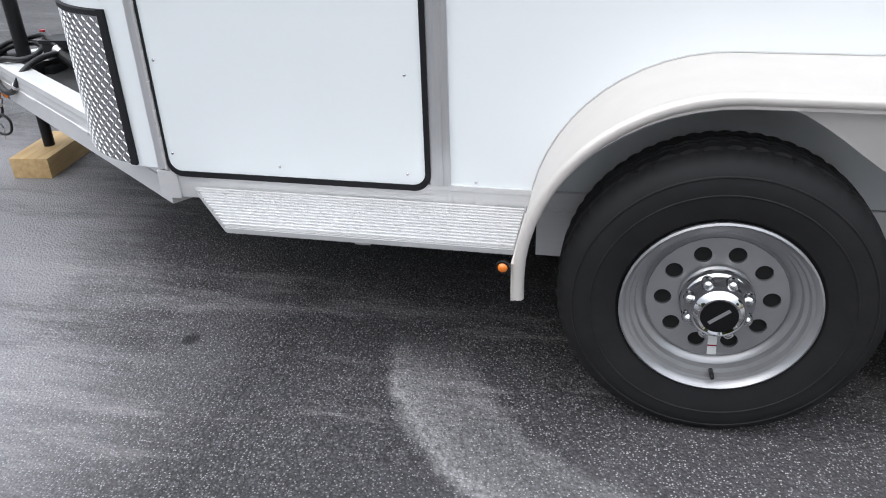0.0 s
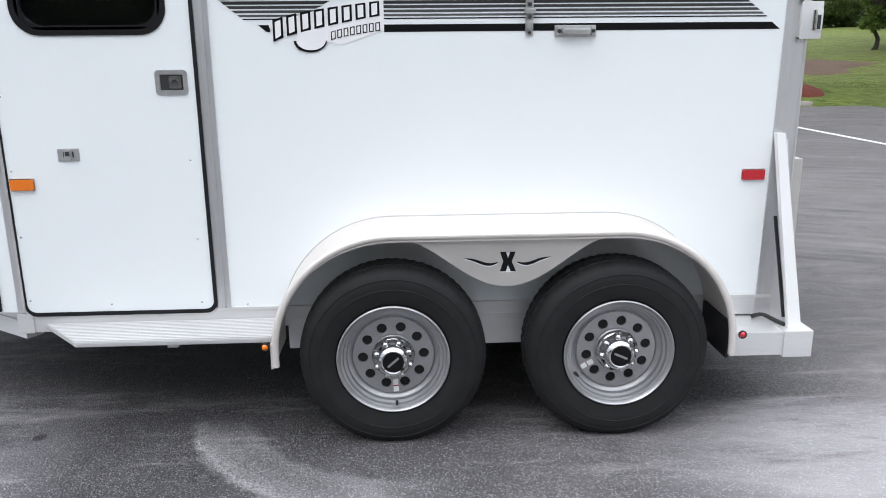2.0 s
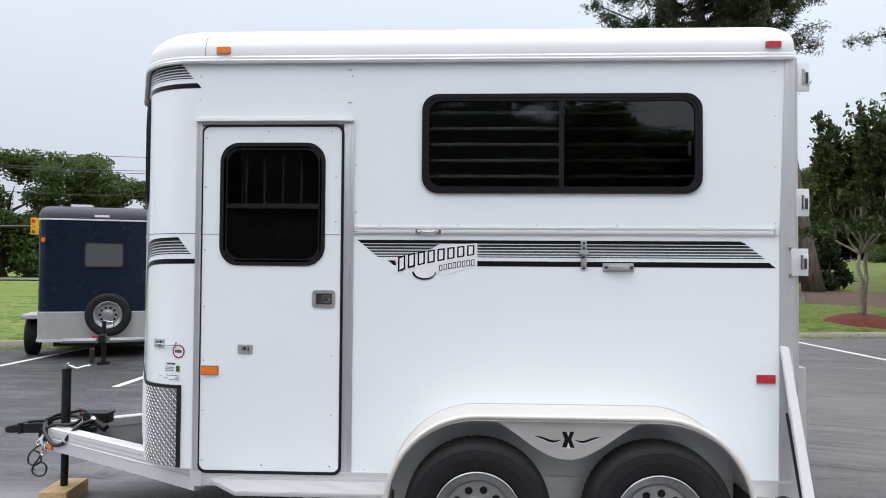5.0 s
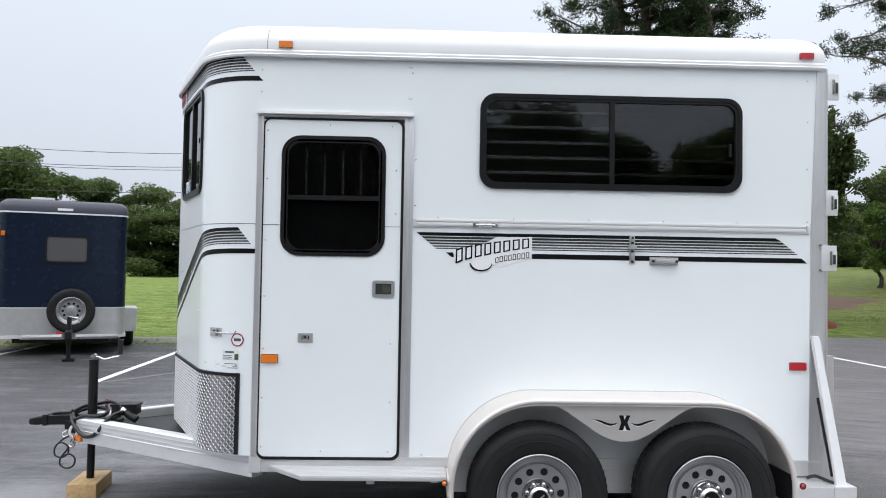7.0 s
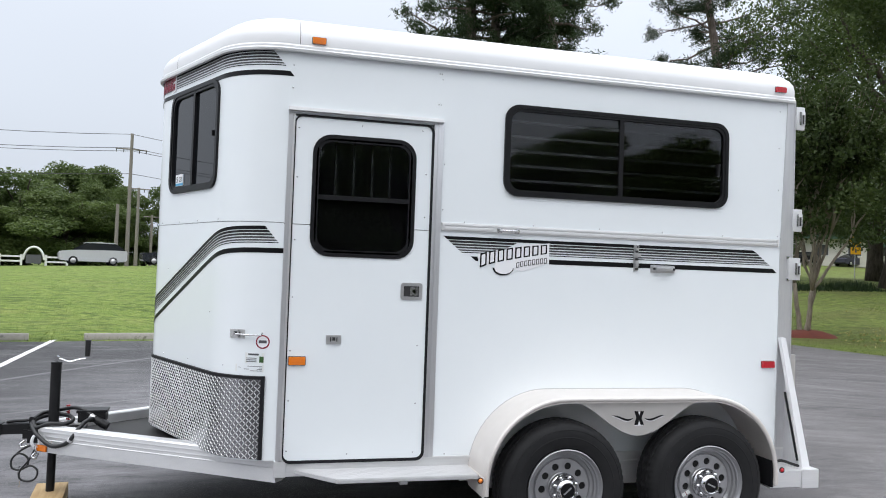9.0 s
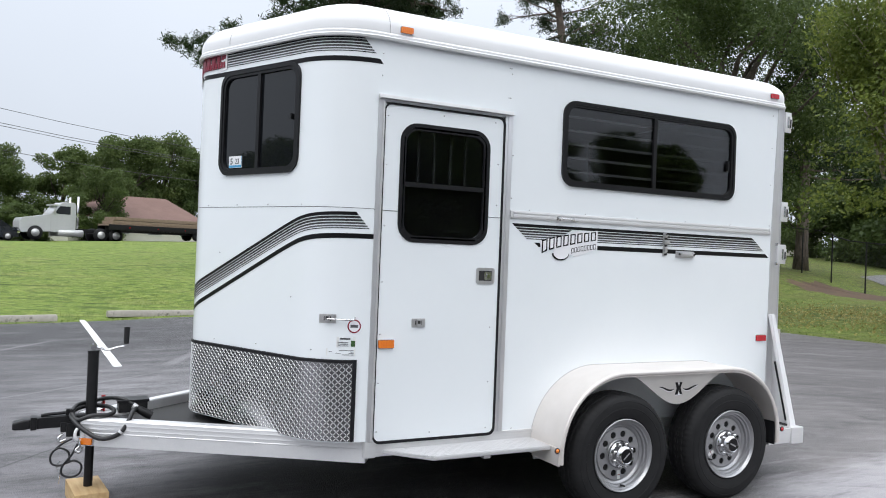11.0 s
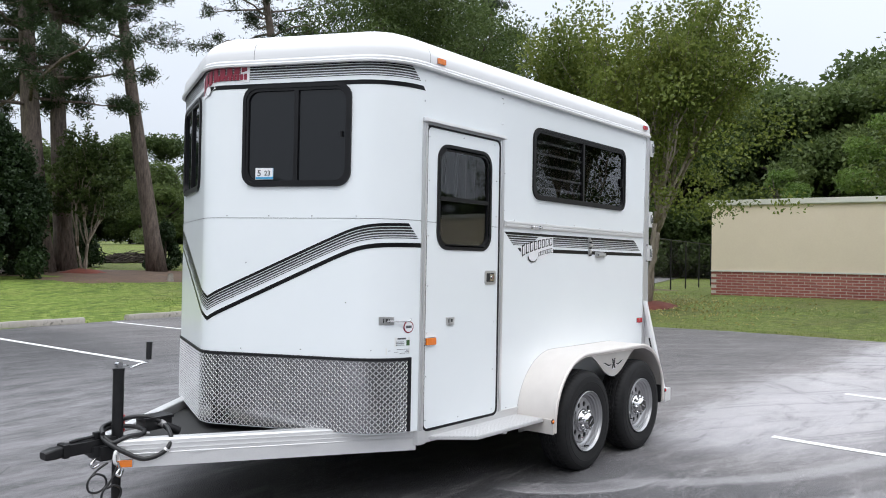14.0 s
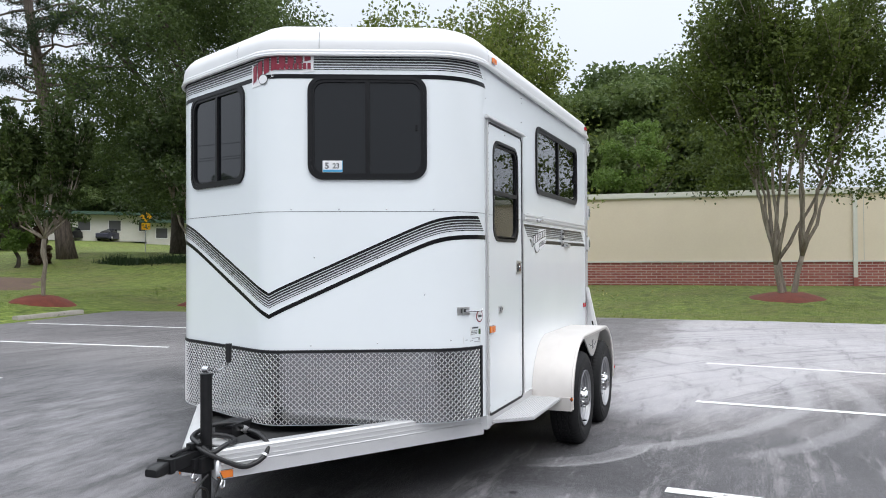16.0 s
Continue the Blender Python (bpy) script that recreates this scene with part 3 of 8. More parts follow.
def add_tube(bm, path, radius, sides=8, cap=True):
    """A tube along a list of points; radius may be a list."""
    path = [Vector(p) for p in path]
    rad = radius if isinstance(radius, (list, tuple)) else [radius] * len(path)
    rings, up = [], None
    for i, p in enumerate(path):
        d = (path[min(i + 1, len(path) - 1)] - path[max(i - 1, 0)]).normalized()
        if up is None:
            up = Vector((0, 0, 1)) if abs(d.z) < 0.9 else Vector((1, 0, 0))
        side = d.cross(up)
        side.normalize()
        up = side.cross(d).normalized()
        rings.append([bm.verts.new(p + rad[i] * (math.cos(a) * side + math.sin(a) * up)) for a in [2 * math.pi * k / sides for k in range(sides)]])
    for a, b in zip(rings, rings[1:]):
        for k in range(sides):
            bm.faces.new((a[k], a[(k + 1) % sides], b[(k + 1) % sides], b[k]))
    if cap:
        bm.faces.new(rings[0][::-1])
        bm.faces.new(rings[-1])


def tube(path, radius, sides=8):
    bm = bmesh.new()
    add_tube(bm, path, radius, sides)
    return bm


def smooth_path(pts, n=6):
    """A Catmull-Rom line through the points."""
    pts = [Vector(p) for p in pts]
    out = []
    for i in range(len(pts) - 1):
        p0, p1, p2, p3 = pts[max(i - 1, 0)], pts[i], pts[i + 1], pts[min(i + 2, len(pts) - 1)]
        for k in range(n):
            t = k / n
            out.append(0.5 * (2 * p1 + (p2 - p0) * t + (2 * p0 - 5 * p1 + 4 * p2 - p3) * t * t + (3 * p1 - p0 - 3 * p2 + p3) * t ** 3))
    return out + [pts[-1]]


def add_lathe(bm, profile, steps=48, closed=False):
    """Turns (radius, y) pairs about the y axis."""
    rings = []
    for r, y in profile:
        if r < 1e-5:
            rings.append([bm.verts.new((0, y, 0))])
        else:
            rings.append([bm.verts.new((r * math.cos(a), y, r * math.sin(a))) for a in [2 * math.pi * k / steps for k in range(steps)]])
    pairs = list(zip(rings, rings[1:])) + ([(rings[-1], rings[0])] if closed else [])
    for a, b in pairs:
        for k in range(steps):
            j = (k + 1) % steps
            if len(a) == 1 and len(b) > 1:
                bm.faces.new((a[0], b[j], b[k]))
            elif len(b) == 1 and len(a) > 1:
                bm.faces.new((a[k], a[j], b[0]))
            elif len(a) > 1:
                bm.faces.new((a[k], a[j], b[j], b[k]))


def round_rect(x0, z0, x1, z1, r, n=6):
    pts = []
    for cx, cz, a0 in ((x1 - r, z1 - r, 0), (x0 + r, z1 - r, 90), (x0 + r, z0 + r, 180), (x1 - r, z0 + r, 270)):
        pts += [(cx + r * math.cos(radians(a0 + 90 * k / n)), cz + r * math.sin(radians(a0 + 90 * k / n))) for k in range(n + 1)]
    return pts


def add_ring(bm, outer, inner, place, d0, d1):
    """A frame between two outlines of as many points, from depth d0 to d1. place(u, z, d) gives the world place."""
    n = len(outer)
    a, b = [[bm.verts.new(place(u, z, d0)) for u, z in o] for o in (outer, inner)]
    c, d = [[bm.verts.new(place(u, z, d1)) for u, z in o] for o in (outer, inner)]
    for k in range(n):
        j = (k + 1) % n
        for q in ((c[k], c[j], d[j], d[k]), (a[k], b[k], b[j], a[j]), (a[k], a[j], c[j], c[k]), (b[k], d[k], d[j], b[j])):
            bm.faces.new(q)


def add_plate(bm, outline, place, d0, d1):
    """A flat plate of one outline between two depths."""
    a, b = [[bm.verts.new(place(u, z, d)) for u, z in outline] for d in (d0, d1)]
    bm.faces.new(b)
    bm.faces.new(a[::-1])
    n = len(outline)
    for k in range(n):
        j = (k + 1) % n
        bm.faces.new((a[k], a[j], b[j], b[k]))


def on_side(u, z, d):
    """A place on the kerb-side wall: u along x, d outwards."""
    return Vector((u, -d, z))


def plate(outline, place, d0, d1):
    bm = bmesh.new()
    add_plate(bm, outline, place, d0, d1)
    bmesh.ops.recalc_face_normals(bm, faces=bm.faces)
    return bm


def rect(x0, z0, x1, z1):
    return [(x0, z0), (x1, z0), (x1, z1), (x0, z1)]
M_dryleaf = leaf_material("dry_leaves", (0.20, 0.17, 0.05), (0.36, 0.32, 0.12), (0.52, 0.48, 0.24), 0.3)
M_gravel = speckled("pale_gravel", (0.13, 0.127, 0.13), (0.21, 0.205, 0.205), 24.0, (0.8, 0.9), 0.0, 0.4)
M_sealant = speckled("grey_sealant", (0.46, 0.46, 0.47), (0.58, 0.58, 0.58), 30.0, (0.5, 0.6))


# ---- ground ----
def ease(a):
    a = min(max(a, 0.0), 1.0)
    return a * a * (3 - 2 * a)


def lot(x, y):
    """Height of the asphalt, which falls a little towards the drawbar."""
    return -0.05 * ease((-x - 0.6) / 2.4) - 0.0206 * ease(2.0 - math.hypot(x, y - 1.0) / 1.3) * (1 - ease((-x - 0.6) / 2.4))


def lawn(x, y):
    """Height of the land round the lot."""
    v = y - 0.28 * x
    f = min(max((v - 14.5) / 42.5, 0.0), 1.0)
    z = (1.47 + 0.031 * max(-25.0, min(x, 60.0))) * f ** 0.85 * ease((v - 13.5) / 8)
    z += 0.3 * ease((x - 12.4) / 12) * (1 - f) + 0.75 * ease((x - 17) / 11) * ease((v - 8) / 9) * (1 - ease((v - 22) / 24))
    z += 0.30 * ease((y - 12.75 - 0.235 * x) / 2.2) * ease((x - 2) / 6) * (1 - f) + 0.75 * ease((x - 50) / 18) * f
    return z + lot(x, y)


def lawn_here(x, y):
    """How far inside the grass a place lies, in metres; negative on the asphalt."""
    a = y - (12.75 + 0.235 * x)
    b = x - (12.1 - 0.13 * max(0.0, y - 3.0) + 0.012 * min(0.0, y + 3) * 3)
    d = max(a, b)
    return d + 0.12 * noise.noise(Vector((x * 0.9, y * 0.9, 0)))


def ground_sheet():
    """One sheet of land, finer near the lot, that reaches the horizon."""
    xs = sorted(set([-3000, -900, -300, -140, -90] + [-70 + 2.0 * i for i in range(81)] + [-13 + 2.0 * i for i in range(25)] + [105, 130, 200, 400, 1000, 3000]))
    ys = sorted(set([-3000, -900, -300, -140, -90] + [-70 + 2.0 * i for i in range(86)] + [-13 + 2.0 * i for i in range(25)] + [115, 140, 200, 400, 1000, 3000]))
    verts = []
    for y in ys:
        for x in xs:
            inside = lawn_here(x, y)
            z = lawn(x, y) + (0.035 * noise.noise(Vector((x * 0.35, y * 0.35, 3))) if inside > 1.5 else 0)
            verts.append((x, y, z - 0.06 + 0.075 * ease((inside + 0.9) / 1.4)))
    w = len(xs)
    faces = [(j * w + i, j * w + i + 1, (j + 1) * w + i + 1, (j + 1) * w + i) for j in range(len(ys) - 1) for i in range(w - 1)]
    ob = new("ground", from_arrays("ground", verts, faces, M_grass, smooth=True))
    return tagged(ob, "rough mown green lawn rising gently towards a road", "lawn", kind="structure")


ground_sheet()


def asphalt_sheet():
    """The car park: a sheet a little over the land, with a wavering edge against the grass."""
    bm = bmesh.new()
    edge = []
    for i in range(0, 111):
        x = -44 + i * 0.5
        edge.append((x, 12.75 + 0.235 * x))
    edge = [p for p in edge if p[0] < 10.2]
    for i in range(0, 100):
        y = 15.0 - i * 0.5
        edge.append((12.1 - 0.13 * max(0.0, y - 3.0) + 0.036 * min(0.0, y + 3), y))
    edge = [(x + 0.10 * noise.noise(Vector((x * 1.3, y * 1.3, 7))), y + 0.10 * noise.noise(Vector((x * 1.3, y * 1.3, 11)))) for x, y in edge]
    outline = edge + [(9, -40), (-44, -40)]
    f = bm.faces.new([bm.verts.new((x, y, 0)) for x, y in outline])
    bmesh.ops.triangulate(bm, faces=[f])
    for ax, lo, hi, step in ((0, -8, 12, 0.5), (1, -8, 16, 1.0)):
        v = lo
        while v <= hi:
            co, no = Vector((0, 0, 0)), Vector((0, 0, 0))
            co[ax], no[ax] = v, 1
            bmesh.ops.bisect_plane(bm, geom=bm.verts[:] + bm.edges[:] + bm.faces[:], plane_co=co, plane_no=no)
            v += step
    for v in bm.verts:
        v.co.z = lot(v.co.x, v.co.y)
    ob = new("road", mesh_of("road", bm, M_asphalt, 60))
    return tagged(ob, "grey worn asphalt car park with tyre scuffs and pale stains", "car park", kind="structure")


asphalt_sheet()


def stripe(a, b, width=0.10):
    a, b = Vector((*a, 0)), Vector((*b, 0))
    d = (b - a).normalized()
    s = Vector((-d.y, d.x, 0)) * width / 2
    bm = bmesh.new()
    n = max(2, int((b - a).length / 0.25))
    rows = []
    for i in range(n + 1):
        p = a + (b - a) * i / n
        row = []
        for k in (-1, 1):
            q = p + s * k + 0.006 * Vector((noise.noise(p * 7), noise.noise(p * 7 + Vector((5, 5, 5)) * k), 0))
            row.append(bm.verts.new((q.x, q.y, lot(q.x, q.y) + 0.004)))
        rows.append(row)
    for r, t in zip(rows, rows[1:]):
        bm.faces.new((r[0], r[1], t[1], t[0]))
    ob = new("parking_line", mesh_of("parking_line", bm, M_line))
    return tagged(ob, "white painted parking line worn by traffic", "road marking", "parking lines", "structure")


for a, b in (((-8.15, 11.5), (-7.98, 6.1)), ((-5.40, 12.1), (-5.22, 6.0)), ((-2.76, 12.6), (-2.62, 6.3)), ((0.02, 13.1), (0.26, 6.9)), ((3.22, 13.3), (3.62, 7.3)), ((6.48, 13.8), (6.72, 8.0)),
             ((4.50, -0.92), (3.90, -5.0)), ((1.55, -0.99), (1.22, -5.2)), ((-1.51, -1.02), (-1.70, -5.4))):
    stripe(a, b)


def wheel_stop(a, b):
    a, b = Vector((*a, 0)), Vector((*b, 0))
    d = b - a
    L = d.length
    bm = bmesh.new()
    prof = [(-0.09, 0), (0.09, 0), (0.085, 0.07), (0.055, 0.12), (-0.055, 0.12), (-0.085, 0.07)]
    rings = []
    for i in range(13):
        x = L * (i / 12 - 0.5)
        rings.append([bm.verts.new((x, p + 0.006 * noise.noise(Vector((x * 3, p * 9, a.x))), q + 0.006 * noise.noise(Vector((x * 3, q * 9, a.y + 4))) * (q > 0))) for p, q in prof])
    for r, t in zip(rings, rings[1:]):
        for k in range(6):
            bm.faces.new((r[k], t[k], t[(k + 1) % 6], r[(k + 1) % 6]))
    bm.faces.new(rings[0])
    bm.faces.new(rings[-1][::-1])
    bmesh.ops.recalc_face_normals(bm, faces=bm.faces)
    c = (a + b) / 2
    ob = new("wheel_stop", mesh_of("wheel_stop", bm, M_concrete, 40))
    ob.location = (c.x, c.y, lot(c.x, c.y))
    ob.rotation_euler = (0, 0, math.atan2(d.y, d.x))
    return tagged(ob, "weathered concrete wheel stop at the lawn's edge", "wheel stop", "wheel stops along the lawn")


for a, b in (((-9.9, 10.9), (-8.3, 11.25)), ((-7.5, 11.4), (-5.82, 11.75)), ((-4.9, 11.9), (-3.2, 12.3)), ((-2.3, 12.75), (-0.46, 13.0)), ((0.7, 13.1), (2.6, 13.4)), ((3.7, 13.6), (5.6, 14.0)),
             ((6.8, 14.6), (9.2, 15.1))):
    wheel_stop(a, b)

# ---- the horse trailer ----
APEX_Y, HALF = 1.080, 1.080
trailer = thing("horse_trailer", (-0.5, 1.09, 0), "white two-horse bumper-pull trailer with black stripes and tread-plate nose", "horse trailer")
TOP = 2.605


def nose_curve():
    """The near half of the nose in plan, from the side wall to the peak: (x, y, nx, ny, run)."""
    r, R = 0.38, 0.24
    ang = math.atan2(0.62, 0.285)
    cx, cy = -1.932, r
    turn = ang
    pts = []
    for k in range(17):
        a = -math.pi / 2 - turn * k / 16
        pts.append((cx + r * math.cos(a), cy + r * math.sin(a), math.cos(a), math.sin(a)))
    d = Vector((-math.cos(ang), math.sin(ang)))
    n = Vector((-math.sin(ang), -math.cos(ang)))
    p = Vector(pts[-1][:2])
    half = math.pi / 2 - ang
    corner = p + d * ((APEX_Y - p.y) / d.y)
    t0 = corner - d * R * math.tan(half)
    L = (t0 - p).length
    for k in range(1, 25):
        q = p + d * L * k / 24
        pts.append((q.x, q.y, n.x, n.y))
    cen = t0 - n * R
    for k in range(1, 9):
        a = math.atan2(n.y, n.x) + (-half) * k / 8
        pts.append((cen.x + R * math.cos(a), cen.y + R * math.sin(a), math.cos(a), math.sin(a)))
    out, run = [], 0.0
    for i, q in enumerate(pts):
        if i:
            run += math.hypot(q[0] - pts[i - 1][0], q[1] - pts[i - 1][1])
        out.append((*q, run))
    return out


NOSE = nose_curve()
NOSE_RUN = NOSE[-1][4]


def on_nose(s, z, d):
    """A place on the nose: s from the near wall's end round to the far wall's; d outwards. Below 0 it lies on the near wall."""
    far = s > NOSE_RUN
    q = 2 * NOSE_RUN - s if far else s
    if q <= 0:
        x, y, nx, ny = -1.932 - q, 0.0, 0.0, -1.0
    else:
        i = 1
        while i < len(NOSE) - 1 and NOSE[i][4] < q:
            i += 1
        a, b = NOSE[i - 1], NOSE[i]
        t = (q - a[4]) / (b[4] - a[4])
        x, y, nx, ny = [a[k] + t * (b[k] - a[k]) for k in range(4)]
    if far:
        y, ny = 2 * APEX_Y - y, -ny
    return Vector((x + nx * d, y + ny * d, z))


def run_at(y):
    """The run along the nose at which it lies at y."""
    for a, b in zip(NOSE, NOSE[1:]):
        if a[1] <= y <= b[1]:
            return a[4] + (y - a[1]) / (b[1] - a[1]) * (b[4] - a[4])
    return NOSE_RUN


def grid_wall(us, zs, holes, place, d0, d1):
    """A wall of cells between two depths; cells in a hole stay open."""
    bm = bmesh.new()
    us = sorted(set(round(u, 5) for u in us))
    zs = sorted(set(round(z, 5) for z in zs))
    solid = {(i, j) for i in range(len(us) - 1) for j in range(len(zs) - 1)
             if not any(h[0] < (us[i] + us[i + 1]) / 2 < h[2] and h[1] < (zs[j] + zs[j + 1]) / 2 < h[3] for h in holes)}
    cache = {}

    def v(i, j, d):
        if (i, j, d) not in cache:
            cache[i, j, d] = bm.verts.new(place(us[i], zs[j], d))
        return cache[i, j, d]
    for i, j in solid:
        bm.faces.new([v(*q, d1) for q in ((i, j), (i + 1, j), (i + 1, j + 1), (i, j + 1))])
        bm.faces.new([v(*q, d0) for q in ((i, j), (i, j + 1), (i + 1, j + 1), (i + 1, j))])
        for di, dj, a, b in ((-1, 0, (i, j + 1), (i, j)), (1, 0, (i + 1, j), (i + 1, j + 1)), (0, -1, (i, j), (i + 1, j)), (0, 1, (i + 1, j + 1), (i, j + 1))):
            if (i + di, j + dj) not in solid:
                bm.faces.new((v(*a, d1), v(*a, d0), v(*b, d0), v(*b, d1)))
    bmesh.ops.recalc_face_normals(bm, faces=bm.faces)
    return bm


# walls
BIG = (-0.73, 1.90, 0.712, 2.42)
DOORW = (-1.796, 1.518, -1.236, 2.166)
DOOR = (-1.892, 0.447, -1.150, 2.252)


def inset(r, d):
    return (r[0] + d, r[1] + d, r[2] - d, r[3] - d)


bh = inset(BIG, 0.03)
part("side_wall", grid_wall([-1.932, DOOR[0] - 0.012, DOOR[2] + 0.012, bh[0], bh[2], 1.150], [0.45, DOOR[1] - 0.012, DOOR[3] + 0.012, bh[1], bh[3], TOP],
     [bh, (DOOR[0] - 0.012, 0.0, DOOR[2] + 0.012, DOOR[3] + 0.012)], on_side, -0.03, 0.0), M_white, trailer, smooth=30)
WS0, WS1 = run_at(0.234), run_at(0.862)
NWIN = (WS0, 1.871, WS1, 2.474)
NWIN2 = (2 * NOSE_RUN - WS1, 1.871, 2 * NOSE_RUN - WS0, 2.474)
runs = [q[4] for q in NOSE] + [2 * NOSE_RUN - q[4] for q in NOSE]
part("nose_wall", grid_wall(runs + [WS0 + 0.03, WS1 - 0.03, NWIN2[0] + 0.03, NWIN2[2] - 0.03], [0.45, 1.901, 2.444, TOP], [inset(NWIN, 0.03), inset(NWIN2, 0.03)], on_nose, -0.03, 0.0), M_white, trailer, smooth=30)
part("side_wall", grid_wall([-1.932, 1.150], [0.45, TOP], [], lambda u, z, d: Vector((u, 2 * HALF + d, z)), -0.03, 0.0), M_white, trailer)
part("rear_door", box((1.150, 0.03, 0.45), (1.180, 2 * HALF - 0.03, TOP), 0.004), M_white, trailer)
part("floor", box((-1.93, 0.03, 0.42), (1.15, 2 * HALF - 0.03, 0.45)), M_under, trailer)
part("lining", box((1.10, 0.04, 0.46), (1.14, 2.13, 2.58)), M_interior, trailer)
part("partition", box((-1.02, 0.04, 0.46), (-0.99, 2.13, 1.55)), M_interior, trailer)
# thin horizontal seam of the two skins
for a, b, pl in ((-1.932, DOOR[0] - 0.03, on_side),):
    part("seam", plate(rect(a, 1.6805, b, 1.6835), pl, -0.001, 0.0012), M_gasket, trailer)
bm = bmesh.new()
sr = [q for q in runs if 0 <= q <= 2 * NOSE_RUN]
for s0, s1 in zip(sorted(sr), sorted(sr)[1:]):
    if s1 - s0 > 1e-4:
        a = [bm.verts.new(on_nose(s, z, 0.0012)) for s, z in ((s0, 1.685), (s1, 1.685), (s1, 1.6875), (s0, 1.6875))]
        bm.faces.new(a)
part("seam", bm, M_vinyl_grey[2], trailer)


# roof
def plan(offset):
    """The body's outline in plan, moved inwards."""
    near = [(1.165 - max(offset, -0.01) * 0.6, offset)] + [(x, offset) for x in (0.6, 0, -0.6, -1.2, -1.7)]
    near += [(x - nx * offset, y - ny * offset) for x, y, nx, ny, s in NOSE]
    return near + [(x, 2 * APEX_Y - y) for x, y in near[::-1][1:]]


bm = bmesh.new()
prof = [(-0.012, 2.600), (-0.022, 2.606), (-0.022, 2.618), (-0.014, 2.628), (-0.014, 2.668), (-0.004, 2.700), (0.018, 2.732), (0.050, 2.760), (0.095, 2.786), (0.16, 2.810), (0.26, 2.838), (0.34, 2.852)]
rings = []
for o, z in prof:
    rings.append([bm.verts.new((x, y, z)) for x, y in plan(o)])
for a, b in zip(rings, rings[1:]):
    for k in range(len(a) - 1):
        bm.faces.new((a[k], a[k + 1], b[k + 1], b[k]))
    bm.faces.new((a[-1], a[0], b[0], b[-1]))
bm.faces.new(rings[-1])
bm.faces.new(rings[0][::-1])
bmesh.ops.recalc_face_normals(bm, faces=bm.faces)
roof = part("roof", bm, M_roof, trailer, "white one-piece roof with rounded edges", smooth=35)
bm = bmesh.new()
rg = [[bm.verts.new((x, y, z)) for x, y in plan(o)] for o, z in ((-0.012, 2.586), (-0.028, 2.588), (-0.030, 2.600), (-0.024, 2.606), (-0.010, 2.606))]
for a, b in zip(rg, rg[1:]):
    for k in range(len(a) - 1):
        bm.faces.new((a[k], a[k + 1], b[k + 1], b[k]))
bmesh.ops.recalc_face_normals(bm, faces=bm.faces)
part("drip_rail", bm, M_alu, roof, "aluminium drip rail", smooth=40)
ring = prof[3:]
bm = bmesh.new()
for (o0, z0), (o1, z1) in zip(ring, ring[1:]):
    bm.faces.new([bm.verts.new((x, o - 0.001, z + 0.0008)) for x, o, z in ((-1.8865, o0, z0), (-1.8835, o0, z0), (-1.8835, o1, z1), (-1.8865, o1, z1))])
bmesh.ops.remove_doubles(bm, verts=bm.verts, dist=0.0002)
part("seam", bm, M_vinyl_grey[3], roof)
for s0 in (run_at(0.80), 2 * NOSE_RUN - run_at(0.80)):
    bm = bmesh.new()
    for (o0, z0), (o1, z1) in zip(ring, ring[1:]):
        bm.faces.new([bm.verts.new(on_nose(s, z + 0.0008, 0.001 - o)) for s, o, z in ((s0 - 0.0015, o0, z0), (s0 + 0.0015, o0, z0), (s0 + 0.0015, o1, z1), (s0 - 0.0015, o1, z1))])
    bmesh.ops.remove_doubles(bm, verts=bm.verts, dist=0.0002)
    part("seam", bm, M_vinyl_grey[3], roof)

# posts, rails and trim of the side
part("corner_trim", plate(rect(-1.928, 0.44, -1.897, 2.272), on_side, -0.001, 0.007), M_alu_v, trailer)
hinge = part("piano_hinge", tube([(-1.899, -0.009, 0.45), (-1.899, -0.009, 2.25)], 0.006, 8), M_plate, trailer, "stainless piano hinge", smooth=50)
bm = bmesh.new()
for k in range(45):
    z = 0.47 + k * 0.04
    add_box(bm, (-1.9040, -0.0155, z), (-1.8945, -0.006, z + 0.034), 0.002)
part("knuckle", bm, M_plate, hinge)
bm = bmesh.new()
add_box(bm, (-1.140, -0.008, 0.45), (-1.086, 0.0, 2.272), 0.002)
add_box(bm, (-1.120, -0.012, 0.45), (-1.104, -0.004, 2.272), 0.003)
part("door_post", bm, M_alu_v, trailer, smooth=30)
bm = bmesh.new()
add_box(bm, (-1.930, -0.020, 2.276), (-1.090, 0.0, 2.300), 0.004)
add_box(bm, (-1.930, -0.034, 2.276), (-1.090, -0.016, 2.284), 0.003)
part("rain_gutter", bm, M_alu, trailer, "aluminium rain gutter over the door", smooth=30)
bm = bmesh.new()
add_box(bm, (-1.080, -0.007, 1.684), (1.088, 0.0, 1.731), 0.002)
add_box(bm, (-1.062, -0.013, 1.691), (1.070, -0.005, 1.709), 0.003)
add_box(bm, (-1.062, -0.011, 1.714), (1.070, -0.005, 1.725), 0.002)
for x in (-1.078, 1.076):
    for k in range(4):
        add_box(bm, (x - 0.006, -0.016, 1.688 + k * 0.011), (x + 0.006, -0.004, 1.697 + k * 0.011), 0.002)
part("belt_rail", bm, M_alu, trailer, "ribbed aluminium belt rail", smooth=30)
bm = bmesh.new()
add_plate(bm, [(1.084, 0.36), (1.182, 0.36), (1.182, 2.60), (1.132, 2.60), (1.098, 1.70), (1.092, 1.0)], on_side, -0.03, 0.006)
add_plate(bm, rect(1.180, 0.36, 1.188, 2.598), on_side, -0.05, 0.010)
part("rear_post", bm, M_alu_v, trailer, smooth=30)
bm = bmesh.new()
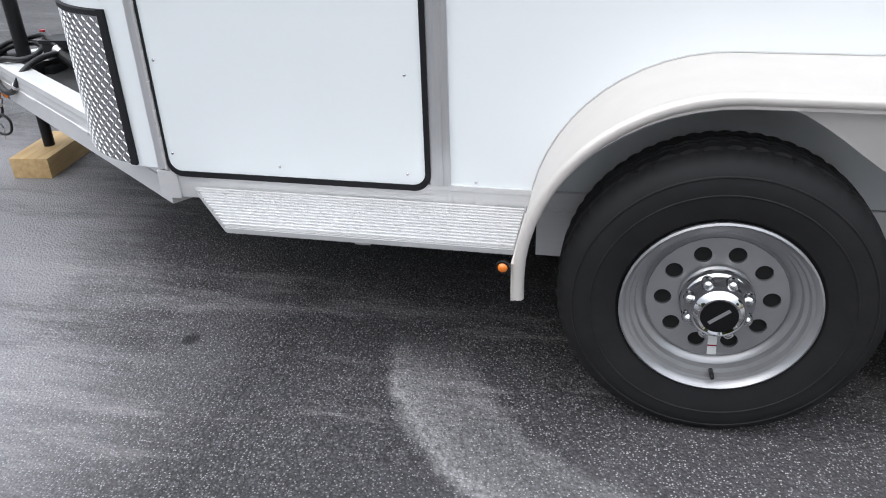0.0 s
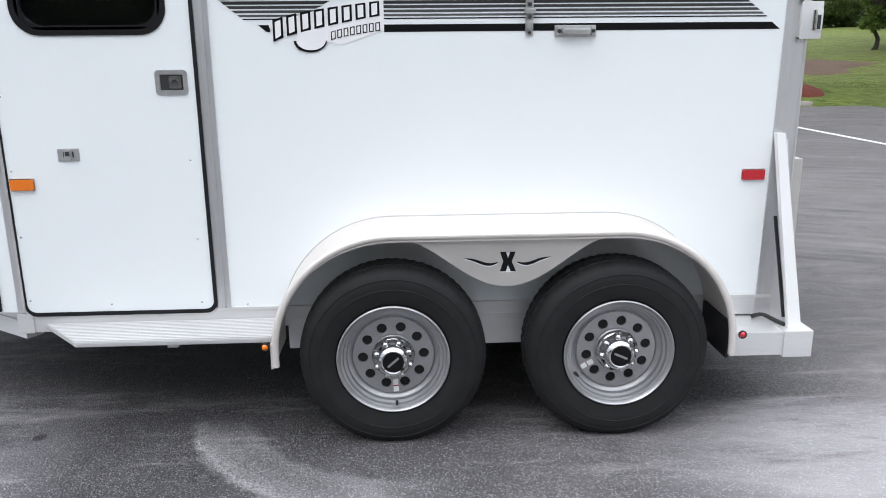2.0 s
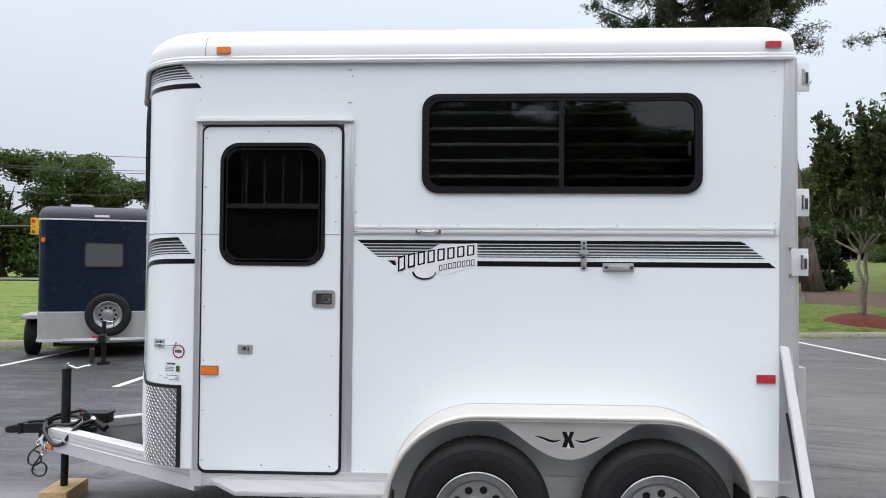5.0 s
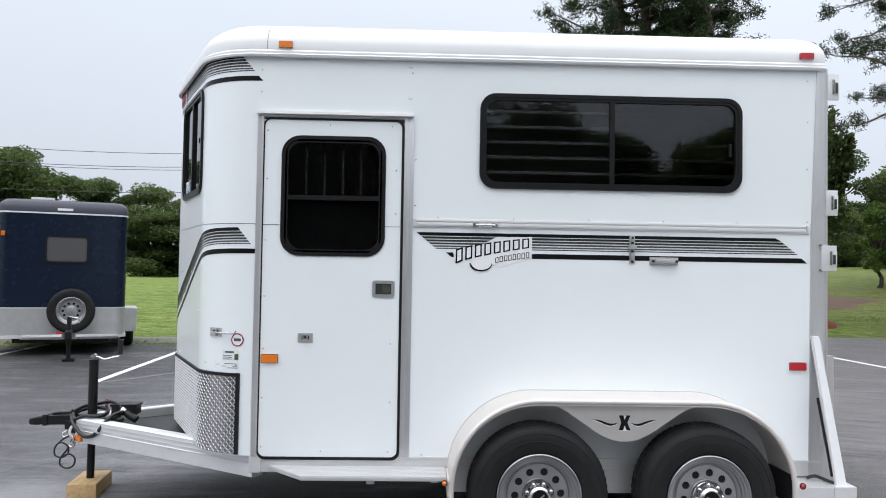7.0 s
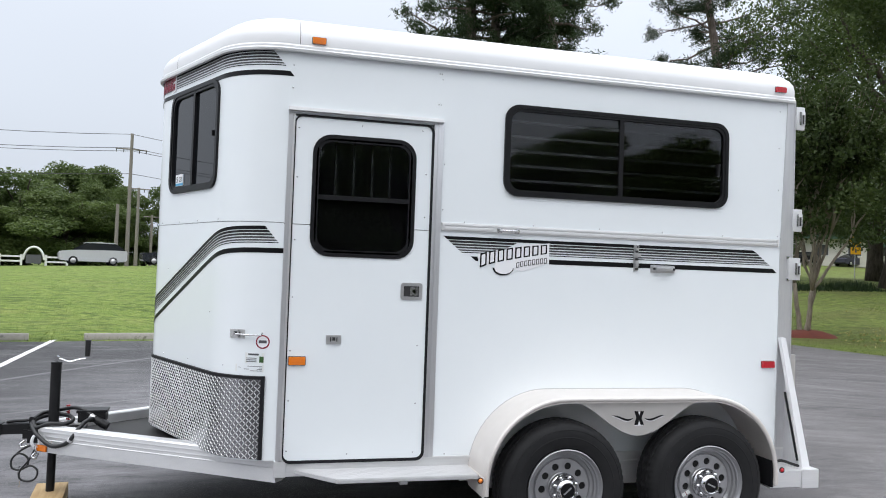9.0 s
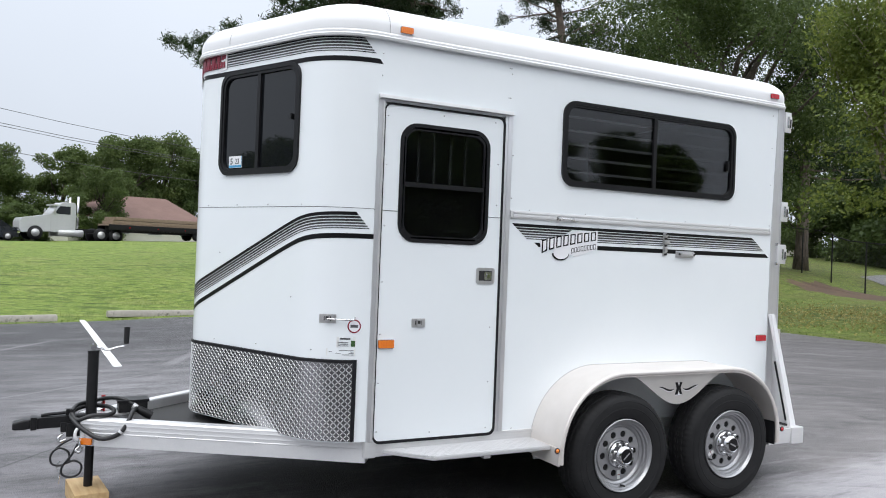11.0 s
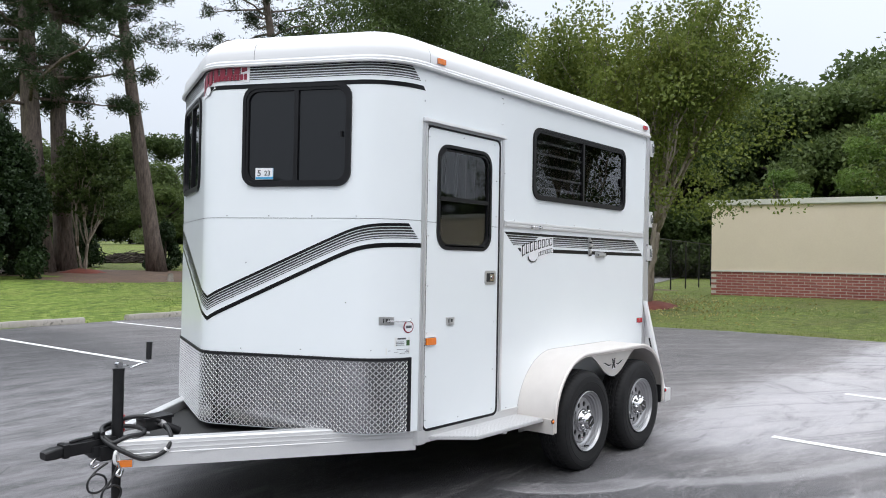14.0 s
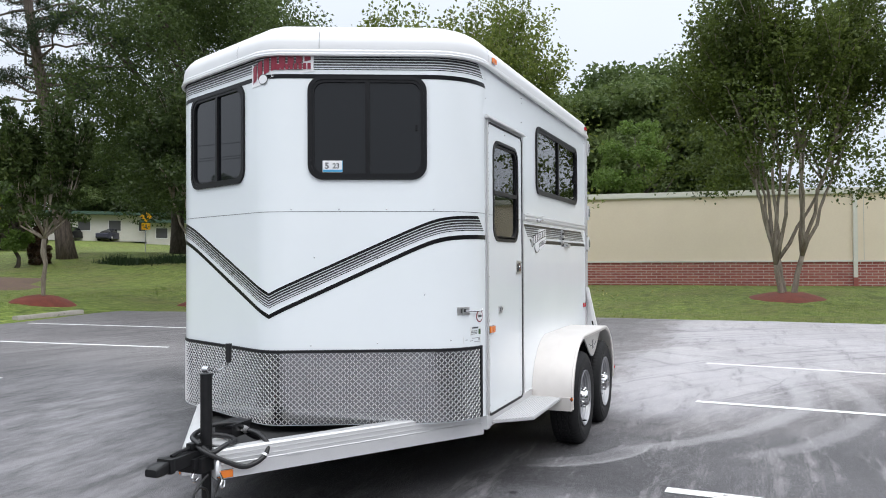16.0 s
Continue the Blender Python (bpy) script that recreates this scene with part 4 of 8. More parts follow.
add_box(bm, (-1.92, -0.003, 0.365), (1.16, 0.05, 0.452), 0.003)
add_box(bm, (-1.92, -0.007, 0.437), (1.16, 0.0, 0.452), 0.002)
part("frame_rail", bm, M_alu, trailer, smooth=30)
part("frame_rail", box((-1.92, 2.03, 0.365), (1.16, 2 * HALF, 0.452), 0.003), M_alu, trailer)
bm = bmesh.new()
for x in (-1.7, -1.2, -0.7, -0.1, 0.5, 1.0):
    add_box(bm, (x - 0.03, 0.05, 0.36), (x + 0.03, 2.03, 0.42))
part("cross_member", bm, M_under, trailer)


# windows
def window(name, r, place, corner, bar_v=None, bar_h=None, parent=trailer, label="", frame=0.036, pane_mat=None, slide=None):
    o = round_rect(*r, corner)
    i1 = round_rect(*inset(r, frame * 0.55), corner * 0.86)
    i2 = round_rect(*inset(r, frame), corner * 0.75)
    bm = bmesh.new()
    add_ring(bm, o, i1, place, -0.004, 0.014)
    add_ring(bm, i1, i2, place, -0.02, 0.009)
    bmesh.ops.recalc_face_normals(bm, faces=bm.faces)
    fr = part(name, bm, M_frame, parent, label, smooth=35)
    x0, z0, x1, z1 = inset(r, frame - 0.004)
    part("pane", plate(round_rect(x0, z0, x1, z1, corner * 0.72), place, -0.010, -0.004), pane_mat or M_glass, fr, "tinted glass pane").visible_shadow = False
    if bar_v is not None:
        bm = bmesh.new()
        add_plate(bm, rect(bar_v - 0.013, z0, bar_v + 0.013, z1), place, -0.004, 0.010)
        bmesh.ops.recalc_face_normals(bm, faces=bm.faces)
        part("mullion", bm, M_frame, fr)
    if bar_h is not None:
        bm = bmesh.new()
        add_plate(bm, rect(x0, bar_h - 0.012, x1, bar_h + 0.012), place, -0.004, 0.011)
        bmesh.ops.recalc_face_normals(bm, faces=bm.faces)
        part("mid_rail", bm, M_frame, fr)
    if slide:
        bm = bmesh.new()
        add_plate(bm, rect(*slide), place, -0.004, 0.016)
        bmesh.ops.recalc_face_normals(bm, faces=bm.faces)
        part("slide_catch", bm, M_blackpaint, fr)
    return fr


big = window("window", BIG, on_side, 0.085, bar_v=-0.006, label="wide black-framed sliding window with grey bars behind", slide=(0.640, 2.10, 0.652, 2.17))
for k in range(5):
    z = 1.985 + k * 0.0835
    part("window_bar", box((-0.70, 0.020, z), (0.69, 0.032, z + 0.016), 0.003), M_bar, big, "grey horizontal guard bar")
for w, sl in ((NWIN, (WS0 + 0.055, 2.16, WS0 + 0.066, 2.19)), (NWIN2, None)):
    window("window", w, on_nose, 0.085, bar_v=(w[0] + w[2]) / 2, label="black-framed sliding window in the nose", pane_mat=M_glass_dark, slide=sl)

part("pane", plate(rect(0.005, BIG[1] + 0.04, BIG[2] - 0.04, BIG[3] - 0.04), on_side, -0.017, -0.012), M_glass, big, "second tinted pane that slides").visible_shadow = False

# the tack door
door = part("door", grid_wall([DOOR[0], DOORW[0] + 0.03, DOORW[2] - 0.03, DOOR[2]], [DOOR[1], DOORW[1] + 0.03, DOORW[3] - 0.03, DOOR[3]], [inset(DOORW, 0.03)], on_side, -0.022, 0.009), M_white, trailer, "white tack-room door, shut", smooth=30)
bm = bmesh.new()
add_ring(bm, round_rect(DOOR[0] - 0.004, DOOR[1] - 0.014, DOOR[2] + 0.012, DOOR[3] + 0.010, 0.045), round_rect(DOOR[0] + 0.004, DOOR[1] + 0.002, DOOR[2] - 0.002, DOOR[3] - 0.002, 0.035), on_side, -0.01, 0.0125)
bmesh.ops.recalc_face_normals(bm, faces=bm.faces)
part("gasket", bm, M_gasket, door, "black rubber gasket", smooth=40)
window("window", DOORW, on_side, 0.10, bar_h=1.832, parent=door, label="black-framed half-sliding door window")
for x in (-1.668, -1.570, -1.470, -1.372):
    part("window_bar", box((x - 0.006, 0.03, 1.84), (x + 0.006, 0.04, 2.14), 0.002), M_doorbar, door, "grey upright guard bar")
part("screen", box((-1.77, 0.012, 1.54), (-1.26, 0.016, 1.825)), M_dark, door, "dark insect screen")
part("seam", plate(rect(DOOR[0] + 0.005, 1.6805, DOORW[0], 1.6832), on_side, 0.009, 0.0102), M_vinyl_grey[2], door)
part("seam", plate(rect(DOORW[2], 1.6805, DOOR[2] - 0.004, 1.6832), on_side, 0.009, 0.0102), M_vinyl_grey[2], door)


def paddle_latch(x0, z0, x1, z1, parent):
    bm = bmesh.new()
    o, i = round_rect(x0, z0, x1, z1, 0.016), round_rect(x0 + 0.016, z0 + 0.016, x1 - 0.016, z1 - 0.016, 0.008)
    add_ring(bm, o, i, on_side, 0.009, 0.014)
    add_plate(bm, i, on_side, 0.008, 0.0095)
    bmesh.ops.recalc_face_normals(bm, faces=bm.faces)
    p = part("door_latch", bm, M_zinc, parent, "stainless paddle latch", smooth=40)
    cx = x1 - 0.045
    part("paddle", plate(round_rect(cx - 0.024, z0 + 0.023, cx + 0.022, z1 - 0.023, 0.006), on_side, 0.0102, 0.0165), M_steel, p, smooth=40)
    part("recess", plate(rect(x0 + 0.018, z0 + 0.018, x1 - 0.018, z1 - 0.018), on_side, 0.0092, 0.0102), M_under, p)
    part("keyhole", tube([(cx, -0.015, (z0 + z1) / 2), (cx, -0.022, (z0 + z1) / 2)], 0.011, 14), M_chrome, p, smooth=40)


paddle_latch(-1.298, 1.300, -1.178, 1.392, door)


def hook_plate(x0, x1, z0, z1, place, parent, arm=None, d=0.0):
    bm = bmesh.new()
    add_plate(bm, rect(x0, z0, x1, z1), place, d, d + 0.003)
    cx, cz = (x0 + x1) / 2, (z0 + z1) / 2
    for u in (x0 + 0.010, x1 - 0.010):
        for z in (z0 + 0.008, z1 - 0.008):
            add_plate(bm, [(u + 0.005 * math.cos(a), z + 0.005 * math.sin(a)) for a in [k * math.pi / 4 for k in range(8)]], place, d + 0.003, d + 0.006)
    add_plate(bm, rect(cx - 0.012, z0 + 0.004, cx + 0.012, z1 - 0.004), place, d + 0.003, d + 0.014)
    bmesh.ops.recalc_face_normals(bm, faces=bm.faces)
    p = part("door_holdback", bm, M_zinc, parent, "stainless hold-back plate with four screws", smooth=30)
    for u in (cx - 0.019, cx + 0.015):
        part("slot", plate(rect(u, cz - 0.010, u + 0.005, cz + 0.012), place, d + 0.003, d + 0.0042), M_under, p)
    part("slot", plate(rect(cx - 0.008, cz - 0.004, cx + 0.008, cz + 0.013), place, d + 0.014, d + 0.0148), M_under, p)
    if arm:
        part("hook", tube([place(*q) for q in arm], 0.0045, 8), M_chrome, p, smooth=50)
    return p


hook_plate(-1.690, -1.610, 1.056, 1.104, on_side, door, d=0.009)
s_h = run_at(0.064)
hook_plate(s_h - 0.045, s_h + 0.045, 1.075, 1.122, on_nose, trailer, arm=[(s_h, 1.098, 0.018), (s_h - 0.09, 1.096, 0.024), (s_h - 0.135, 1.096, 0.024), (s_h - 0.142, 1.112, 0.022)])


# rivets
def rivets(places, parent, d=0.0):
    for u, z, pl in places:
        bm = bmesh.new()
        c = pl(u, z, d)
        n = (pl(u, z, d + 0.01) - c).normalized()
        t = n.cross(Vector((0, 0, 1)))
        t.normalize()
        rings = []
        for r, h in ((0.0042, 0.0), (0.0038, 0.0016), (0.0018, 0.0027)):
            rings.append([bm.verts.new(c + n * h + r * (math.cos(a) * t + math.sin(a) * Vector((0, 0, 1)))) for a in [k * math.pi / 4 for k in range(8)]])
        for a, b in zip(rings, rings[1:]):
            for k in range(8):
                bm.faces.new((a[k], a[(k + 1) % 8], b[(k + 1) % 8], b[k]))
        bm.faces.new(rings[-1])
        part("rivet", bm, M_steel, parent, smooth=60)


rivets([(-1.100, 2.52, on_side), (-1.118, 2.551, on_side), (-1.106, 2.551, on_side), (-1.118, 2.38, on_side), (-1.106, 2.38, on_side), (-1.076, 2.05, on_side), (-1.076, 1.80, on_side)]
       + [(-0.95 + 0.41 * k, 1.738, on_side) for k in range(6)] + [(1.078, z, on_side) for z in (1.75, 2.04, 2.3, 2.53)]
       + [(-1.912, z, on_side) for z in (0.53, 0.8, 1.074, 1.30, 1.486, 1.70, 1.93, 2.16, 2.40, 2.52)] + [(-1.02, 0.462, on_side), (-0.62, 0.462, on_side)], trailer, 0.001)
rivets([(-1.539, 2.225, on_side), (-1.205, 2.225, on_side), (-1.180, 1.987, on_side), (-1.180, 1.752, on_side), (-1.195, 1.053, on_side), (-1.195, 0.741, on_side), (-1.557, 0.478, on_side), (-1.2, 0.478, on_side),
        (-1.873, 1.93, on_side), (-1.873, 1.60, on_side), (-1.873, 1.30, on_side), (-1.873, 1.02, on_side), (-1.873, 0.76, on_side), (-1.873, 0.50, on_side), (-1.873, 2.19, on_side)], door, 0.009)
rivets([(run_at(y), z, on_nose) for y in (0.2, 0.45, 0.7, 0.95) for z in (1.70,)] + [(run_at(0.12), z, on_nose) for z in (0.93,)] + [(run_at(0.5), 1.42, on_nose), (run_at(0.83), 1.42, on_nose), (run_at(0.5), 0.92, on_nose), (run_at(0.85), 0.91, on_nose), (run_at(0.25), 1.2, on_nose)], trailer, 0.001)

# grab handles, hasp and lamps on the side
bm = bmesh.new()
add_tube(bm, smooth_path([(-0.745, -0.012, 1.701), (-0.742, -0.035, 1.700), (-0.694, -0.038, 1.698), (-0.646, -0.035, 1.700), (-0.643, -0.012, 1.701)], 4), 0.0055, 8)
for x in (-0.745, -0.643):
    add_box(bm, (x - 0.015, -0.018, 1.689), (x + 0.015, -0.012, 1.713), 0.004)
part("tie_ring", bm, M_steel, trailer, "small steel grab handle", smooth=50)
bm = bmesh.new()
add_box(bm, (0.094, -0.006, 1.505), (0.124, 0.0, 1.655), 0.002)
add_box(bm, (0.088, -0.026, 1.585), (0.130, -0.004, 1.605), 0.003)
add_box(bm, (0.098, -0.018, 1.530), (0.121, -0.004, 1.560), 0.003)
add_box(bm, (0.098, -0.018, 1.625), (0.121, -0.004, 1.650), 0.003)
hs = part("hasp", bm, M_zinc, trailer, "galvanised hasp", smooth=40)
for z in (1.515, 1.572, 1.617, 1.645):
    part("bolt", tube([(0.109, -0.004, z), (0.109, -0.0285 if 1.58 < z < 1.61 else -0.0215, z)], 0.0065, 8), M_under, hs, "dark bolt head")
bm = bmesh.new()
add_box(bm, (0.206, -0.004, 1.498), (0.364, 0.0, 1.542), 0.003)
add_box(bm, (0.230, -0.030, 1.508), (0.340, -0.006, 1.532), 0.009)
for x in (0.212, 0.342):
    add_box(bm, (x, -0.022, 1.504), (x + 0.016, -0.002, 1.536), 0.005)
gh = part("grab_handle", bm, M_zinc, trailer, "silver grab handle", smooth=40)
for x in (0.220, 0.350):
    part("bolt", tube([(x, -0.004, 1.520), (x, -0.026, 1.520)], 0.0075, 8), M_under, gh, "dark bolt head")


def marker(name, x0, x1, z0, z1, mat, place, d, parent, label):
    bm = bmesh.new()
    add_plate(bm, round_rect(x0 - 0.004, z0 - 0.004, x1 + 0.004, z1 + 0.004, 0.006, 3), place, d, d + 0.004)
    bmesh.ops.recalc_face_normals(bm, faces=bm.faces)
    p = part(name, bm, M_steel, parent, label)
    bm = bmesh.new()
    add_plate(bm, round_rect(x0, z0, x1, z1, 0.005, 3), place, d + 0.004, d + 0.013)
    for k in range(1, 6):
        u = x0 + (x1 - x0) * k / 6
        add_plate(bm, rect(u - 0.0015, z0 + 0.004, u + 0.0015, z1 - 0.004), place, d + 0.013, d + 0.0142)
    bmesh.ops.recalc_face_normals(bm, faces=bm.faces)
    part("lens", bm, mat, p)


marker("side_reflector", -1.880, -1.794, 0.947, 0.988, M_orange, on_side, 0.009, door, "amber side marker")
marker("side_reflector", 0.983, 1.071, 0.939, 0.978, M_red, on_side, 0.0, trailer, "red side marker")
marker("clearance_lamp", -1.822, -1.752, 2.640, 2.672, M_orange, on_side, 0.014, roof, "amber clearance lamp")
marker("clearance_lamp", 1.030, 1.104, 2.648, 2.680, M_red, on_side, 0.014, roof, "red clearance lamp")
marker("clearance_lamp", 2 * NOSE_RUN + 0.12, 2 * NOSE_RUN + 0.19, 2.640, 2.672, M_orange, on_nose, 0.014, roof, "amber clearance lamp")


# stripes
def band(outline, mat, d=0.0012):
    bm = bmesh.new()
    add_plate(bm, outline, on_side, 0.0, d)
    bmesh.ops.recalc_face_normals(bm, faces=bm.faces)
    part("stripe", bm, mat, trailer)


BANDS = [(0.000, 0.018, M_vinyl_black), (0.0222, 0.0342, M_vinyl_grey[0]), (0.0388, 0.0496, M_vinyl_grey[1]), (0.0548, 0.0644, M_vinyl_grey[2]), (0.0702, 0.0782, M_vinyl_grey[3]), (0.0840, 0.0885, M_vinyl_black)]
Z0 = 1.657
for a, b, m in BANDS:
    L0, L1 = -1.066 + a * 1.225, -1.066 + b * 1.225
    R0, R1 = 0.911 + a * 1.30, 0.911 + b * 1.30
    if a == 0:
        band([(L0, Z0 - a), (L1, Z0 - b), (R1, Z0 - b), (R0 + 0.012, Z0 - a - 0.009), (R0 - 0.01, Z0 - a)], m)
    else:
        band([(L0, Z0 - a), (L1, Z0 - b), (-0.62 - a * 1.8, Z0 - b), (-0.60 - a * 1.6, Z0 - a)], m)
        band([(-0.438, Z0 - a), (-0.438, Z0 - b), (R1, Z0 - b), (R0, Z0 - a)], m)
band([(-0.905, 1.550), (-0.876, 1.526), (-0.862, 1.524), (-0.862, 1.550)], M_vinyl_black)
band([(-0.438, 1.549), (-0.438, 1.522), (1.080, 1.522), (1.046, 1.549)], M_vinyl_black)


def drop(y):
    """How far the nose's lower stripes have sunk at y."""
    t = y - 0.156
    k = 0.055
    return 0.487 * (k * math.log(1 + math.exp(t / k)) - k * math.log(1 + math.exp(-0.156 / k)))


def nose_band(top, a, b, mat, falls, tip, steep=1.0):
    """A band round the nose with slanted ends on the side walls."""
    bm = bmesh.new()
    ends = 0.095 - tip * a, 0.095 - tip * b
    ss = [q[4] for q in NOSE]
    fine = []
    for p, q in zip(ss, ss[1:]):
        fine += [p, (p + q) / 2]
    fine = [ends[0]] + [s for s in fine if s > max(ends) + 0.004] + [NOSE_RUN]
    cols = []
    for s in fine:
        y = on_nose(s, 0, 0).y
        f = drop(y) * steep if falls else 0.0
        cols.append([(s, top - a - f), (s, top - b - f)])
    cols[0] = [(ends[0], top - a), (ends[1], top - b)]
    far = [[(2 * NOSE_RUN - s, z) for s, z in c] for c in cols[::-1][1:]]
    vs = [[bm.verts.new(on_nose(s, z, 0.0014)) for s, z in c] for c in cols + far]
    for p, q in zip(vs, vs[1:]):
        bm.faces.new((p[1], q[1], q[0], p[0]))
    bmesh.ops.recalc_face_normals(bm, faces=bm.faces)
    part("stripe", bm, mat, trailer, smooth=60)


for top, falls in ((Z0 + 0.009, True), (2.600, False)):
    for a, b, m in BANDS:
        nose_band(top, a, b, m, falls, 0.85, 1.007)
    nose_band(top, 0.114, 0.140, M_vinyl_black, falls, 0.85, 1.03)


# emblems, drawn as plain shapes
def emblem(place, u0, u1, z0, rise, h0, h1, fill, edge, n, d, parent, hole=(0.56, 0.76)):
    """A slanting row of plain blocks."""
    for k in range(n):
        f0, f1 = (k + 0.13) / n, (k + 0.87) / n
        def at(f, t):
            base = z0 + rise * (f ** 0.7)
            return u0 + (u1 - u0) * f, base + t * (h0 + (h1 - h0) * f)
        q = [at(f0, 0), at(f1, 0), at(f1, 1), at(f0, 1)]
        part("emblem_block", plate(q, place, d, d + 0.0012), edge, parent)
        cx, cz = sum(p[0] for p in q) / 4, sum(p[1] for p in q) / 4
        part("emblem_block", plate([(cx + (p[0] - cx) * hole[0], cz + (p[1] - cz) * hole[1]) for p in q], place, d + 0.0012, d + 0.002), fill, parent)


sign = part("emblem", plate([(-0.865, 1.540), (-0.60, 1.475), (-0.439, 1.530), (-0.439, 1.642), (-0.60, 1.626), (-0.70, 1.596), (-0.865, 1.562)], on_side, 0.0013, 0.0022), M_vinyl_white, trailer, "white maker's emblem of plain blocks")
emblem(on_side, -0.858, -0.447, 1.484, 0.098, 0.078, 0.052, M_vinyl_white, M_vinyl_black, 8, 0.0023, sign)
emblem(on_side, -0.640, -0.450, 1.492, 0.035, 0.030, 0.032, M_vinyl_white, M_vinyl_black, 8, 0.0023, sign)
part("emblem_disc", plate([(-0.715 + 0.062 * math.cos(a), 1.492 + 0.042 * math.sin(a)) for a in [math.pi + k * math.pi / 12 for k in range(13)]], on_side, 0.0024, 0.0042), M_vinyl_black, sign)
part("emblem_disc", plate([(-0.712 + 0.055 * math.cos(a), 1.494 + 0.036 * math.sin(a)) for a in [k * math.pi / 12 for k in range(24)]], on_side, 0.0042, 0.0052), M_vinyl_white, sign)
NS = NOSE_RUN
sign = part("emblem", plate([(NS - 0.268, 2.502), (NS - 0.268, 2.634), (NS - 0.05, 2.628), (NS + 0.14, 2.560), (NS + 0.14, 2.425), (NS + 0.06, 2.430), (NS - 0.02, 2.470)][::-1], lambda s, z, d: on_nose(s, z, d + 0.001), 0.001, 0.004), M_vinyl_white, trailer, "white maker's emblem of maroon blocks")
emblem(on_nose, NS + 0.132, NS - 0.258, 2.438, 0.130, 0.096, 0.064, M_vinyl_red, M_vinyl_red, 8, 0.0045, sign)
emblem(on_nose, NS - 0.05, NS - 0.255, 2.508, 0.006, 0.034, 0.036, M_vinyl_red, M_vinyl_red, 8, 0.006, sign)
for r, d, m in ((0.030, 0.0062, M_vinyl_grey[3]), (0.026, 0.0070, M_vinyl_white)):
    part("emblem_disc", plate([(NS + 0.035 + r * 1.15 * math.cos(a), 2.462 + r * math.sin(a)) for a in [k * math.pi / 12 for k in range(24)]], on_nose, d - 0.001, d), m, sign)

# stickers
lb = part("sticker", plate([(0.082 + 0.036 * math.cos(a), 1.062 + 0.036 * math.sin(a)) for a in [k * math.pi / 12 for k in range(24)]], on_nose, 0.0004, 0.0018), M_vinyl_red, trailer, "round club sticker in red and white")
part("sticker_face", plate([(0.082 + 0.029 * math.cos(a), 1.062 + 0.029 * math.sin(a)) for a in [k * math.pi / 12 for k in range(24)]], on_nose, 0.0018, 0.0026), M_vinyl_white, lb)
part("print_bar", plate(rect(0.062, 1.055, 0.102, 1.070), on_nose, 0.0026, 0.0034), M_print, lb)
lb = part("data_label", plate(rect(0.072, 0.905, 0.225, 0.942), on_nose, 0.0004, 0.0016), M_paper, trailer, "white data label with grey print")
for k in range(4):
    part("print_bar", plate(rect(0.080, 0.910 + 0.0075 * k, 0.140 + 0.07 * ((k * 7) % 5) / 4, 0.9125 + 0.0075 * k), on_nose, 0.0016, 0.0024), M_print, lb)
lb = part("data_label", plate(rect(0.072, 0.950, 0.172, 1.004), on_nose, 0.0004, 0.0016), M_paper, trailer, "white data label with a dark heading")
part("print_bar", plate(rect(0.100, 0.991, 0.155, 1.000), on_nose, 0.0016, 0.0024), M_print, lb)
part("print_bar", plate(rect(0.074, 0.955, 0.096, 0.986), on_nose, 0.0016, 0.0024), M_green, lb)
for k in range(3):
    part("print_bar", plate(rect(0.110, 0.957 + 0.009 * k, 0.165, 0.960 + 0.009 * k), on_nose, 0.0016, 0.0024), M_print, lb)
s1, s0 = run_at(0.785), run_at(0.680)
st = part("sticker", plate(rect(s0, 1.915, s1, 1.983), lambda s, z, d: on_nose(s, z, d), -0.0038, 0.0), M_vinyl_white, trailer, "white and blue dated permit sticker")
part("print_bar", plate(rect(s0 + 0.002, 1.917, s1 - 0.002, 1.930), on_nose, 0.0, 0.0008), M_cyan, st)
part("print_bar", plate(rect(s0, 1.915, s0 + 0.003, 1.983), on_nose, 0.0, 0.0008), M_cyan, st)


def lettering(text, size, place, parent, mat, name="lettering"):
    """Text laid on a surface; place maps its flat x and y to the world."""
    cu = bpy.data.curves.new(name, "FONT")
    cu.body, cu.size, cu.resolution_u, cu.offset = text, size, 3, size * 0.022
    tmp = bpy.data.objects.new(name, cu)
    scene.collection.objects.link(tmp)
    me = bpy.data.meshes.new_from_object(tmp.evaluated_get(bpy.context.evaluated_depsgraph_get()))
    bpy.data.objects.remove(tmp)
    bm = bmesh.new()
    bm.from_mesh(me)
    bpy.data.meshes.remove(me)
    for v in bm.verts:
        v.co = place(v.co.x, v.co.y)
    return part(name, bm, mat, parent)


lettering("5", 0.050, lambda x, y: on_nose(s1 - 0.012 - x * 1.05, 1.936 + y, 0.0012), st, M_print)
lettering("23", 0.042, lambda x, y: on_nose(s1 - 0.058 - x * 0.95, 1.938 + y, 0.0012), st, M_print)

# tread plate on the nose
DS0 = 0.082
DT = 0.872


def plate_foot(s):
    """The lower edge of the tread plate."""
    return 0.456


cols = sorted(set([DS0] + [round(r, 5) for r in runs if DS0 < r < 2 * NOSE_RUN - DS0] + [round(NOSE_RUN + k * 0.035, 5) for k in range(-14, 15)] + [2 * NOSE_RUN - DS0]))
bm = bmesh.new()
vs = []
for s in cols:
    vs.append([bm.verts.new(on_nose(s, z, 0.004)) for z in (plate_foot(s), 0.60, DT)])
for a, b in zip(vs, vs[1:]):
    for k in range(2):
        bm.faces.new((a[k], b[k], b[k + 1], a[k + 1]))
bmesh.ops.recalc_face_normals(bm, faces=bm.faces)
tp = part("tread_plate", bm, M_diamond, trailer, "polished aluminium tread plate stone guard", smooth=16)
LENS = []
pitch = 0.0178
